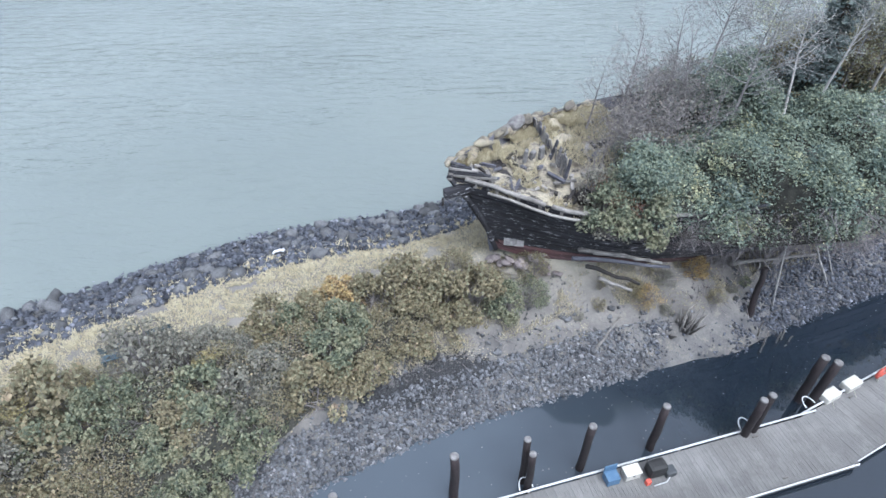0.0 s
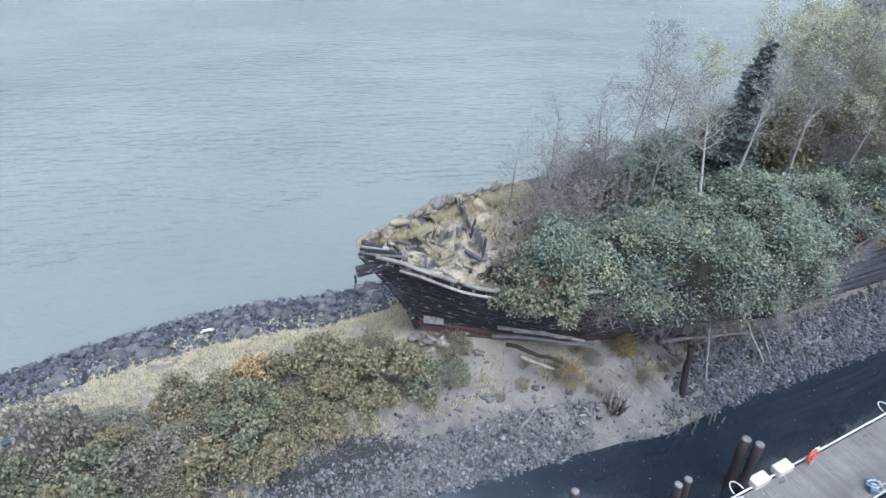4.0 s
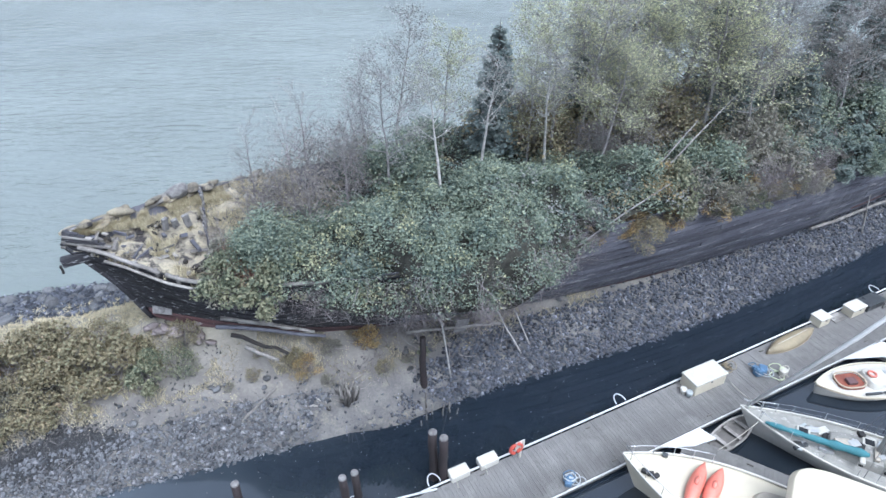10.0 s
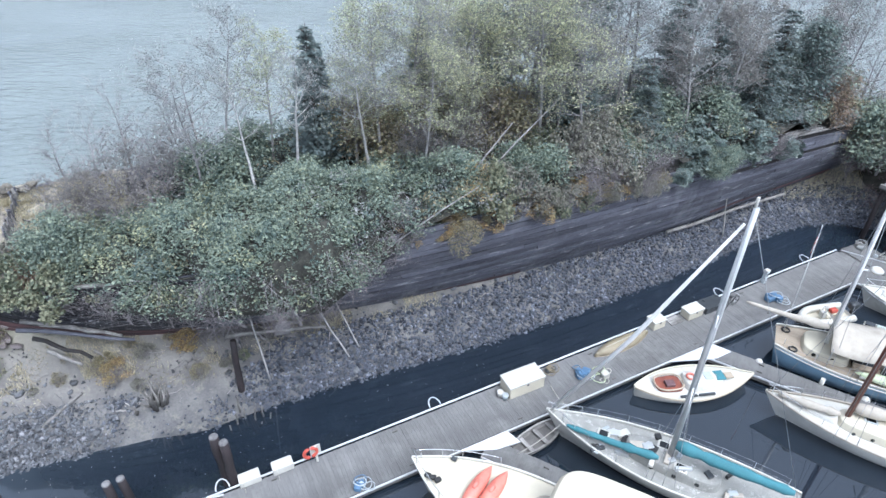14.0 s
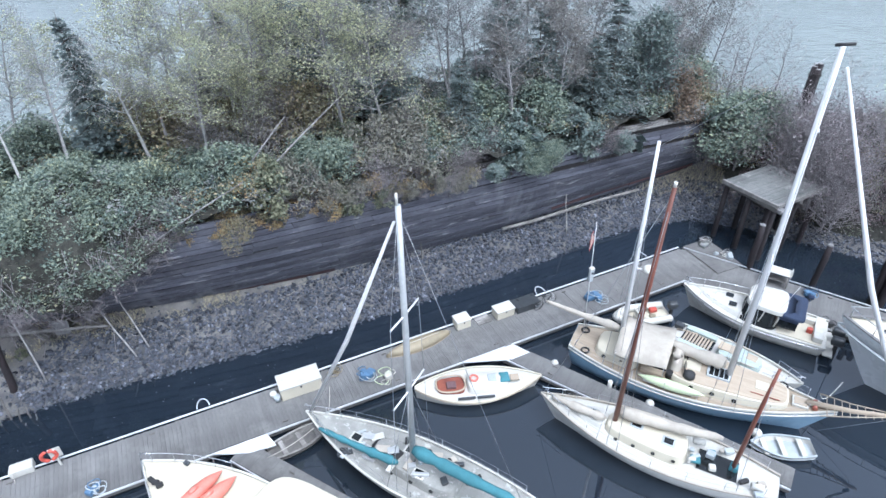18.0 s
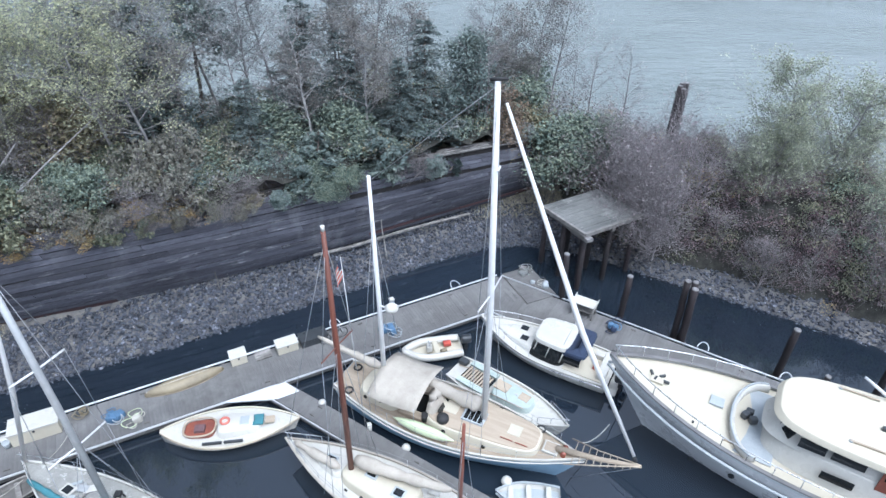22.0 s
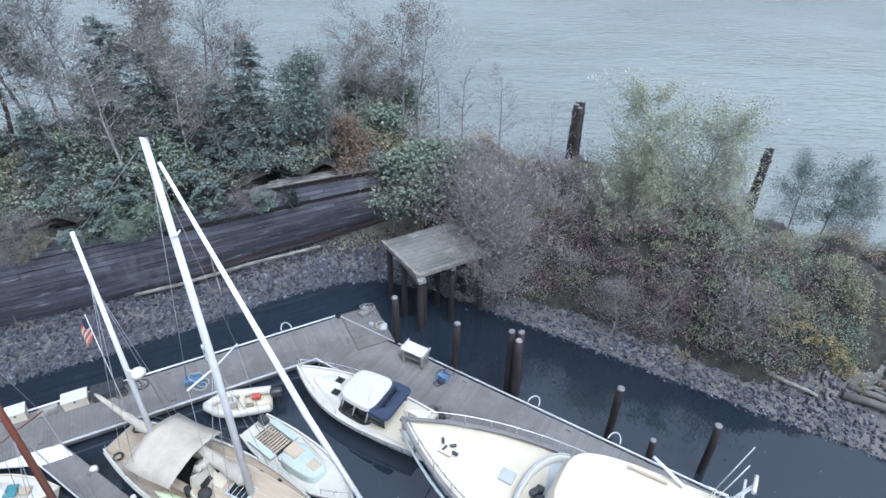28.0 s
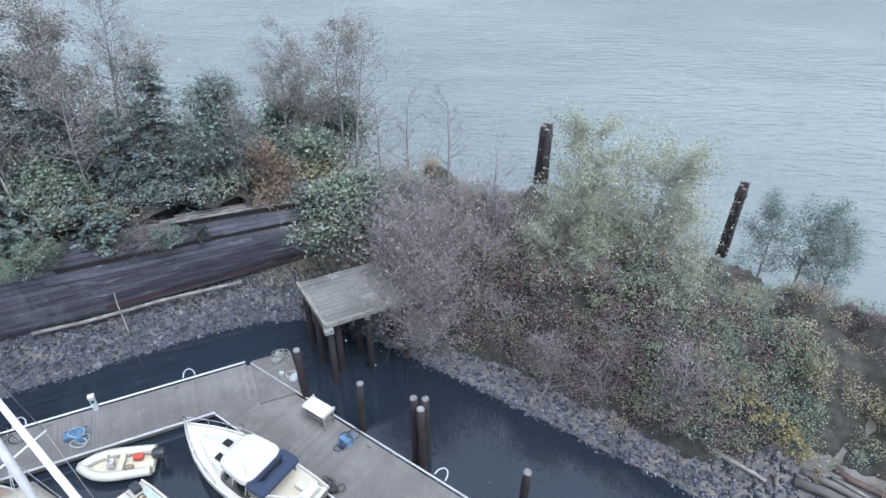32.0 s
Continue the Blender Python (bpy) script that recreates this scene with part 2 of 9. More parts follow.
def water_material(name, deep, rough, wave, scale, far=None, ior=1.4):
    m = bpy.data.materials.new(name)
    m.use_nodes = True
    t = m.node_tree
    b = t.nodes["Principled BSDF"]
    geo = t.nodes.new("ShaderNodeNewGeometry")
    mp = nd(t, "ShaderNodeMapping", Rotation=(0, 0, radians(-18)), Scale=(0.38, 1.25, 1.0))
    t.links.new(geo.outputs["Position"], mp.inputs["Vector"])
    a = nd(t, "ShaderNodeTexNoise", Scale=scale, Detail=4.0, Roughness=0.55, Distortion=0.4)
    c = nd(t, "ShaderNodeTexNoise", Scale=scale * 0.11, Detail=2.0)
    for n in (a, c):
        t.links.new(mp.outputs[0], n.inputs["Vector"])
    mul = t.nodes.new("ShaderNodeMath")
    mul.operation = "MULTIPLY"
    t.links.new(a.outputs["Fac"], mul.inputs[0])
    t.links.new(c.outputs["Fac"], mul.inputs[1])
    bp = nd(t, "ShaderNodeBump", Strength=min(1.0, wave), Distance=0.55)
    t.links.new(mul.outputs[0], bp.inputs["Height"])
    t.links.new(bp.outputs[0], b.inputs["Normal"])
    mx = t.nodes.new("ShaderNodeMix")
    mx.data_type = "RGBA"
    mx.inputs["A"].default_value, mx.inputs["B"].default_value = rgb(deep), rgb(far or tuple(x * 1.25 for x in deep))
    cl = nd(t, "ShaderNodeTexNoise", Scale=0.02, Detail=5.0)
    t.links.new(geo.outputs["Position"], cl.inputs["Vector"])
    r = nd(t, "ShaderNodeMapRange", From_Min=0.35, From_Max=0.65)
    t.links.new(cl.outputs["Fac"], r.inputs["Value"])
    t.links.new(r.outputs[0], mx.inputs["Factor"])
    t.links.new(mx.outputs["Result"], b.inputs["Base Color"])
    b.inputs["Roughness"].default_value = rough
    b.inputs["IOR"].default_value = ior
    return m


M_GROUND = ground_material()
M_BAY = water_material("silty_bay_water", (0.132, 0.156, 0.143), 0.12, 0.8, 1.15, (0.178, 0.205, 0.186), 2.35)
M_BASIN = water_material("dark_basin_water", (0.011, 0.016, 0.023), 0.012, 0.012, 1.1, (0.017, 0.025, 0.037), 1.78)
def add_paler_west(m, x0, x1, colour):
    """Paler blue-grey water at the west end, fading out eastwards."""
    t = m.node_tree
    b = t.nodes["Principled BSDF"]
    src = b.inputs["Base Color"].links[0].from_socket
    geo = t.nodes.new("ShaderNodeNewGeometry")
    sep = t.nodes.new("ShaderNodeSeparateXYZ")
    t.links.new(geo.outputs["Position"], sep.inputs[0])
    ns = nd(t, "ShaderNodeTexNoise", Scale=0.16, Detail=4.0)
    t.links.new(geo.outputs["Position"], ns.inputs["Vector"])
    ad = t.nodes.new("ShaderNodeMath")
    ad.operation = "MULTIPLY_ADD"
    t.links.new(ns.outputs["Fac"], ad.inputs[0])
    ad.inputs[1].default_value = 14.0
    t.links.new(sep.outputs["X"], ad.inputs[2])
    r = nd(t, "ShaderNodeMapRange", From_Min=x0 + 7, From_Max=x1 + 7, To_Min=1.0, To_Max=0.0)
    t.links.new(ad.outputs[0], r.inputs["Value"])
    mx = t.nodes.new("ShaderNodeMix")
    mx.data_type = "RGBA"
    t.links.new(r.outputs[0], mx.inputs["Factor"])
    t.links.new(src, mx.inputs["A"])
    mx.inputs["B"].default_value = rgb(colour)
    t.links.new(mx.outputs["Result"], b.inputs["Base Color"])


add_paler_west(M_BASIN, 2.0, 15.0, (0.06, 0.075, 0.092))
M_ROCK = mat("shore_stone", (0.2, 0.2, 0.205), rough=0.9, spread=0.75, fine=14, bump=0.5, vary=0.25, island=True,
             palette=[(0.023, 0.025, 0.035), (0.042, 0.047, 0.061), (0.064, 0.071, 0.087), (0.089, 0.097, 0.119), (0.055, 0.061, 0.077), (0.173, 0.182, 0.214)])
# M_ROCK's stone again, the brighter light of the west shore in its colour
M_LITROCK = mat("dry_pale_stone", (0.2, 0.2, 0.205), rough=0.9, spread=0.75, fine=14, bump=0.5, vary=0.25, island=True,
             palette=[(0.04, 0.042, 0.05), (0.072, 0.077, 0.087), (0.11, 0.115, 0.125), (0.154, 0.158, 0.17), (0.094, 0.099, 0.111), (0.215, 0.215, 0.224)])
M_BOULDER = mat("boulder_stone", (0.125, 0.128, 0.134), (0.075, 0.077, 0.082), scale=1.5, fine=18, rough=0.9, bump=0.6, vary=0.45, spot=(0.22, 0.215, 0.2), spot_at=0.68)
M_HULK = mat("charred_weathered_planking", (0.06, 0.061, 0.078), (0.118, 0.12, 0.144), scale=0.7, fine=7, rough=0.85, bump=0.9, vary=0.3,
             spot=(0.3, 0.3, 0.315), spot_scale=1.3, spot_at=0.63, stretch=(0.4, 0.4, 2.4))


def add_drips(m, colour, scale, at):
    """Pale streaks running down a wall, in broken groups."""
    t = m.node_tree
    b = t.nodes["Principled BSDF"]
    src = b.inputs["Base Color"].links[0].from_socket
    geo = t.nodes.new("ShaderNodeNewGeometry")
    f = []
    for st in ((scale, scale, scale * 0.22), (scale * 0.25, scale * 0.25, scale * 0.16)):
        mp = nd(t, "ShaderNodeMapping", Scale=st)
        t.links.new(geo.outputs["Position"], mp.inputs["Vector"])
        n = nd(t, "ShaderNodeTexNoise", Scale=1.0, Detail=5.0, Roughness=0.62)
        t.links.new(mp.outputs[0], n.inputs["Vector"])
        r = nd(t, "ShaderNodeMapRange", From_Min=at - 0.1, From_Max=at + 0.12)
        t.links.new(n.outputs["Fac"], r.inputs["Value"])
        f.append(r.outputs[0])
    mul = t.nodes.new("ShaderNodeMath")
    mul.operation = "MULTIPLY"
    t.links.new(f[0], mul.inputs[0])
    t.links.new(f[1], mul.inputs[1])
    mx = t.nodes.new("ShaderNodeMix")
    mx.data_type = "RGBA"
    t.links.new(mul.outputs[0], mx.inputs["Factor"])
    t.links.new(src, mx.inputs["A"])
    mx.inputs["B"].default_value = rgb(colour)
    t.links.new(mx.outputs["Result"], b.inputs["Base Color"])


add_drips(M_HULK, (0.25, 0.25, 0.27), 0.8, 0.56)
M_HULKBOW = mat("black_flaking_bow_planking", (0.013, 0.013, 0.016), (0.03, 0.03, 0.036), scale=1.0, fine=9, rough=0.8, bump=0.9, vary=0.3, spot=(0.34, 0.34, 0.35), spot_scale=4.2, spot_at=0.61, stretch=(0.5, 0.5, 1.8))
M_HULKRED = mat("faded_red_bottom_paint", (0.13, 0.065, 0.065), (0.08, 0.055, 0.06), scale=1.2, fine=10, rough=0.9, bump=0.6, vary=0.3, stretch=(0.4, 0.4, 2))
M_HULKIN = mat("rotten_dark_timber", (0.02, 0.019, 0.019), (0.035, 0.03, 0.028), rough=0.95, bump=0.5)
M_GREYWOOD = mat("silvered_driftwood", (0.27, 0.258, 0.242), (0.15, 0.14, 0.13), scale=2, fine=20, rough=0.85, bump=0.6, vary=0.3, stretch=(1, 1, 1))
M_TURF = mat("straw_turf", (0.3, 0.262, 0.19), (0.12, 0.105, 0.085), scale=3.5, fine=16, rough=0.98, bump=0.9, vary=0.3, spot=(0.14, 0.115, 0.085), spot_at=0.62, spot_scale=3.0)
# dark spots put the shade of the deck's holes into the colour
M_SOIL = mat("deck_soil", (0.15, 0.135, 0.115), (0.31, 0.278, 0.205), scale=1.3, fine=10, rough=0.98, bump=0.7, vary=0.35, spot=(0.035, 0.032, 0.034), spot_at=0.54, spot_scale=1.1)
M_DOCK = mat("grey_dock_board", (0.178, 0.175, 0.17), (0.118, 0.116, 0.114), scale=0.45, fine=22, rough=0.9, bump=0.3, vary=0.1, spot=(0.33, 0.33, 0.32), spot_scale=2.2, spot_at=0.68, stretch=(4, 0.7, 1))
M_PLAT = mat("mossy_grey_platform_board", (0.15, 0.152, 0.146), (0.095, 0.098, 0.094), scale=0.5, fine=18, rough=0.95, bump=0.4, vary=0.14, spot=(0.3, 0.3, 0.285), spot_scale=0.55, spot_at=0.6)


def add_blotches(m, colours):
    """Stains that run across neighbouring pieces: (scale, threshold, softness, strength, colour) each."""
    t = m.node_tree
    b = t.nodes["Principled BSDF"]
    geo = t.nodes.new("ShaderNodeNewGeometry")
    for sc, at, soft, much, colour in colours:
        src = b.inputs["Base Color"].links[0].from_socket
        n = nd(t, "ShaderNodeTexNoise", Scale=sc, Detail=6.0, Roughness=0.65)
        t.links.new(geo.outputs["Position"], n.inputs["Vector"])
        r = nd(t, "ShaderNodeMapRange", From_Min=at - soft, From_Max=at + soft, To_Max=much)
        t.links.new(n.outputs["Fac"], r.inputs["Value"])
        mx = t.nodes.new("ShaderNodeMix")
        mx.data_type = "RGBA"
        t.links.new(r.outputs[0], mx.inputs["Factor"])
        t.links.new(src, mx.inputs["A"])
        mx.inputs["B"].default_value = rgb(colour)
        t.links.new(mx.outputs["Result"], b.inputs["Base Color"])


add_blotches(M_DOCK, ((0.35, 0.52, 0.12, 0.5, (0.1, 0.096, 0.09)), (0.8, 0.6, 0.1, 0.35, (0.26, 0.255, 0.245)), (3.5, 0.62, 0.06, 0.4, (0.09, 0.086, 0.08))))
add_blotches(M_PLAT, ((0.3, 0.55, 0.1, 0.7, (0.26, 0.262, 0.245)), (1.2, 0.55, 0.1, 0.6, (0.085, 0.09, 0.085))))
M_DOCKSIDE = mat("dark_dock_timber", (0.09, 0.085, 0.08), (0.15, 0.14, 0.13), rough=0.85, bump=0.5)
M_PALE = mat("pale_edge_rail", (0.62, 0.63, 0.63), (0.5, 0.51, 0.52), scale=2, rough=0.6, bump=0.15, vary=0.1)
M_PILE = mat("creosoted_pile", (0.011, 0.009, 0.01), (0.024, 0.017, 0.018), scale=2.5, fine=16, rough=0.8, bump=0.8, vary=0.4, stretch=(1, 1, 0.3))
M_PILETOP = mat("pale_pile_head", (0.23, 0.224, 0.22), (0.115, 0.11, 0.11), scale=5, rough=0.9, bump=0.5)
M_BARK = mat("grey_alder_bark", (0.3, 0.29, 0.285), (0.17, 0.163, 0.162), scale=3, fine=16, rough=0.9, bump=0.5, vary=0.25)
M_PALEBARK = mat("pale_birch_bark", (0.5, 0.49, 0.47), (0.32, 0.31, 0.3), scale=3, fine=16, rough=0.85, bump=0.4, vary=0.2)
M_DARKBARK = mat("dark_fir_bark", (0.07, 0.06, 0.052), (0.12, 0.1, 0.085), scale=3, rough=0.95, bump=0.6)
M_TWIG = mat("bare_twigs", (0.27, 0.252, 0.252), (0.165, 0.152, 0.155), scale=2, rough=0.95, bump=0.2, vary=0.3, island=True)
M_ALDER = mat("alder_leaves", (0.1, 0.12, 0.05), scale=0.9, rough=0.7, bump=0, vary=0.3, spread=0.4, island=True, translucent=0.55,
              palette=[(0.251, 0.275, 0.214), (0.327, 0.356, 0.258), (0.414, 0.433, 0.291), (0.502, 0.497, 0.315), (0.36, 0.384, 0.28), (0.545, 0.508, 0.315)])
M_DULL = mat("fading_grey_green_leaves", (0.1, 0.11, 0.07), scale=0.9, rough=0.75, bump=0, vary=0.3, spread=0.4, island=True, translucent=0.45,
             palette=[(0.194, 0.207, 0.215), (0.265, 0.278, 0.277), (0.335, 0.339, 0.323), (0.247, 0.265, 0.267), (0.38, 0.37, 0.338)])
M_FIR = mat("dark_fir_needles", (0.03, 0.045, 0.035), scale=0.9, rough=0.8, bump=0, vary=0.18, spread=0.25, island=True, translucent=0.3,
            palette=[(0.076, 0.1, 0.101), (0.128, 0.163, 0.16), (0.185, 0.22, 0.21), (0.242, 0.274, 0.25)])
M_BRAMBLE = mat("bramble_leaves", (0.05, 0.08, 0.04), scale=0.9, rough=0.65, bump=0, vary=0.34, spread=0.5, island=True, translucent=0.25,
                palette=[(0.062, 0.092, 0.089), (0.108, 0.148, 0.131), (0.166, 0.207, 0.172), (0.235, 0.268, 0.193), (0.131, 0.175, 0.155), (0.332, 0.346, 0.22)])
M_RUST = mat("rusty_autumn_leaves", (0.2, 0.13, 0.07), scale=0.9, rough=0.75, bump=0, vary=0.34, spread=0.55, island=True, translucent=0.3,
             palette=[(0.147, 0.109, 0.08), (0.237, 0.17, 0.101), (0.339, 0.242, 0.126), (0.406, 0.308, 0.15), (0.248, 0.219, 0.126), (0.226, 0.182, 0.126)])
M_OLIVE = mat("olive_brown_leaves", (0.12, 0.11, 0.06), scale=0.9, rough=0.75, bump=0, vary=0.34, spread=0.55, island=True, translucent=0.3,
              palette=[(0.119, 0.109, 0.081), (0.199, 0.176, 0.116), (0.275, 0.237, 0.151), (0.19, 0.195, 0.131), (0.332, 0.28, 0.181), (0.218, 0.166, 0.131)])
M_YELLOW = mat("yellow_leaves", (0.4, 0.3, 0.07), scale=0.9, rough=0.7, bump=0, vary=0.3, island=True, translucent=0.42,
               palette=[(0.16, 0.143, 0.086), (0.255, 0.222, 0.124), (0.355, 0.312, 0.165), (0.16, 0.158, 0.098)])
M_PLUM = mat("purple_brown_leaves", (0.1, 0.07, 0.065), scale=0.9, rough=0.8, bump=0, vary=0.32, spread=0.5, island=True, translucent=0.3,
             palette=[(0.11, 0.101, 0.108), (0.198, 0.171, 0.18), (0.293, 0.241, 0.255), (0.243, 0.237, 0.234), (0.385, 0.327, 0.335)])
M_STRAW = mat("dry_straw_grass", (0.42, 0.33, 0.19), rough=0.85, bump=0, vary=0.1, spread=0.12, island=True, translucent=0.2,
              palette=[(0.297, 0.261, 0.178), (0.414, 0.369, 0.253), (0.495, 0.45, 0.321), (0.342, 0.306, 0.217)])


# ---- the lie of the land ----
INNER = [(-90, -40), (-40, -9), (-20, 2.5), (-10, 8.2), (-3.4, 12.1), (0.6, 14.4), (5, 16.2), (8.5, 17.3), (12.9, 19.0), (18, 20.1), (20.3, 21.7), (25.3, 24.0), (31.4, 26.5), (38.9, 30.2),
         (47, 34.7), (54.2, 39.4), (58.6, 40.8), (61.5, 40.2), (64.5, 38.6), (68.3, 36.5), (75.2, 32.6), (79.5, 30.1), (85.2, 27.0), (110, 13), (170, -22)]
OUTER = [(-90, -14), (-40, 11), (-22, 22.2), (-16.8, 25.2), (-11.1, 28.5), (-7, 30.1), (-2.7, 31.0), (2.4, 33), (12, 38), (30, 48.5), (45, 56), (56, 58.5), (66, 56), (76, 50.5), (86, 45.5), (100, 39), (120, 28), (170, 0)]
INNER, OUTER = smooth_line(INNER, 90, 1), smooth_line(OUTER, 90, 1)


def ground_height(P):
    P = np.asarray(P, float)[:, :2]
    di, do = side_distance(P, INNER), -side_distance(P, OUTER)
    a = np.interp(di, [-30, -12, -4, -1, 0, 1.2, 3.2, 6, 9, 40], [-5, -3.2, -1.5, -0.4, 0, 0.5, 1.75, 3.0, 3.4, 3.8])
    b = np.interp(do, [-30, -12, -4, 0, 4, 6.5, 10, 40], [-6, -4, -1.6, 0, 1.9, 2.7, 3.2, 3.8])
    h = np.minimum(a, b)
    low = np.interp(P[:, 0], [-10, 6, 12], [0.86, 0.92, 1.0])
    h = np.where(h > 0, h * low, h)
    h += 1.45 * np.exp(-((P[:, 0] - 8.2) ** 2 / 30 + (P[:, 1] - 25.0) ** 2 / 9)) * np.clip(di / 4, 0, 1)
    h += np.where(h > -0.3, 0.12, 0.05) * lumps(P, 1.6, 3) * np.clip(np.abs(h) * 2, 0.25, 1)
    return h


def build_ground():
    xs, ys = np.arange(-62, 132.1, 0.6), np.arange(-26, 74.1, 0.6)
    X, Y = np.meshgrid(xs, ys, indexing="ij")
    P = np.stack([X.ravel(), Y.ravel()], -1)
    V = np.c_[P, ground_height(P)]
    nx, ny = len(xs), len(ys)
    i = (np.arange(nx - 1)[:, None] * ny + np.arange(ny - 1)[None]).ravel()
    F = np.stack([i, i + ny, i + ny + 1, i + 1], -1)
    # a skirt of sea bed out to the horizon
    edge = [(-62, -26), (xs[-1], -26), (xs[-1], ys[-1]), (-62, ys[-1])]
    n = len(V)
    far = [(-2500, -2500, -8), (2500, -2500, -8), (2500, 2500, -8), (-2500, 2500, -8)]
    ring = [0, (nx - 1) * ny, nx * ny - 1, ny - 1]
    V = np.concatenate([V, np.array(far)])
    S = np.array([(n, n + 1, ring[1], ring[0]), (n + 1, n + 2, ring[2], ring[1]), (n + 2, n + 3, ring[3], ring[2]), (n + 3, n, ring[0], ring[3])])
    ob = arr("ground", V, np.concatenate([F, S]), M_GROUND, smooth=True)
    return tagged(ob, "grey shingle and straw-coloured soil of a narrow spit", "ground", kind="structure")


build_ground()


def build_water():
    mid = 0.5 * (along(INNER, np.linspace(0, 1, 60)) + along(OUTER, np.linspace(0, 1, 60)))
    n = len(mid)
    for name, far_y, material, label in (("water_bay", 2600, M_BAY, "grey-green rippled water of an open bay"), ("water_basin", -2600, M_BASIN, "still dark water of a small harbour basin")):
        far = np.c_[np.linspace(-2600, 2600, n), np.full(n, far_y)]
        near = mid.copy()
        near[0], near[-1] = (-2600, -1500), (2600, -1500)
        V = np.c_[np.concatenate([near, far]), np.zeros(2 * n)]
        i = np.arange(n - 1)
        F = np.stack([i, i + 1, n + i + 1, n + i], -1)
        if far_y < 0:
            F = F[:, ::-1]
        tagged(arr(name, V, F, material), label, "water", kind="structure")


build_water()


# ---- the hulk ----
NEAR_TOP = smooth_line([(2.3, 22.7, 9.35), (3.6, 22.7, 9.05), (5.6, 22.5, 8.45), (8.2, 21.8, 7.8), (13, 22.1, 7.5), (20, 23.6, 7.8), (27, 26.1, 8.0), (34.2, 29.4, 8.1), (45, 35.3, 7.6), (54.9, 40.7, 7.2), (60.5, 44.2, 6.6)], 60, 2)
NEAR_LOW = smooth_line([(4.8, 23.5, 4.3), (6.0, 23.35, 3.9), (8, 23.2, 3.8), (10.8, 23.1, 3.7), (13.5, 23.9, 2.9), (18.5, 25.9, 1.7), (25, 27.9, 1.6), (31.7, 30.3, 1.7), (40, 34.0, 1.7), (46.3, 37.2, 1.7), (54, 41.8, 1.8), (60.8, 45.4, 2.0)], 60, 2)
FAR_TOP = smooth_line([(2.35, 23.0, 10.0), (3.5, 25.1, 9.6), (5.8, 28.1, 9.1), (10, 31.6, 8.6), (15.5, 34.2, 8.3), (22, 37.3, 8.2), (29.5, 40.6, 8.2), (40, 46.2, 7.9), (50, 51.6, 7.4), (56, 54.5, 6.8)], 60, 2)


def hull_point(u, w, top=NEAR_TOP, low=NEAR_LOW, out=0.0):
    a, b = along(low, u), along(top, u)
    p = a + (b - a) * np.asarray(w)[..., None]
    d = along(top, np.clip(np.asarray(u) + 0.01, 0, 1)) - along(top, np.clip(np.asarray(u) - 0.01, 0, 1))
    nrm = np.stack([d[..., 1], -d[..., 0], 0 * d[..., 0]], -1)
    nrm /= np.linalg.norm(nrm, axis=-1)[..., None] + 1e-9
    belly = 0.55 * np.sin(np.pi * np.clip(w, 0, 1)) * np.clip((np.asarray(u) - 0.03) * 7, 0, 1)
    return p + nrm * (belly + out)[..., None]


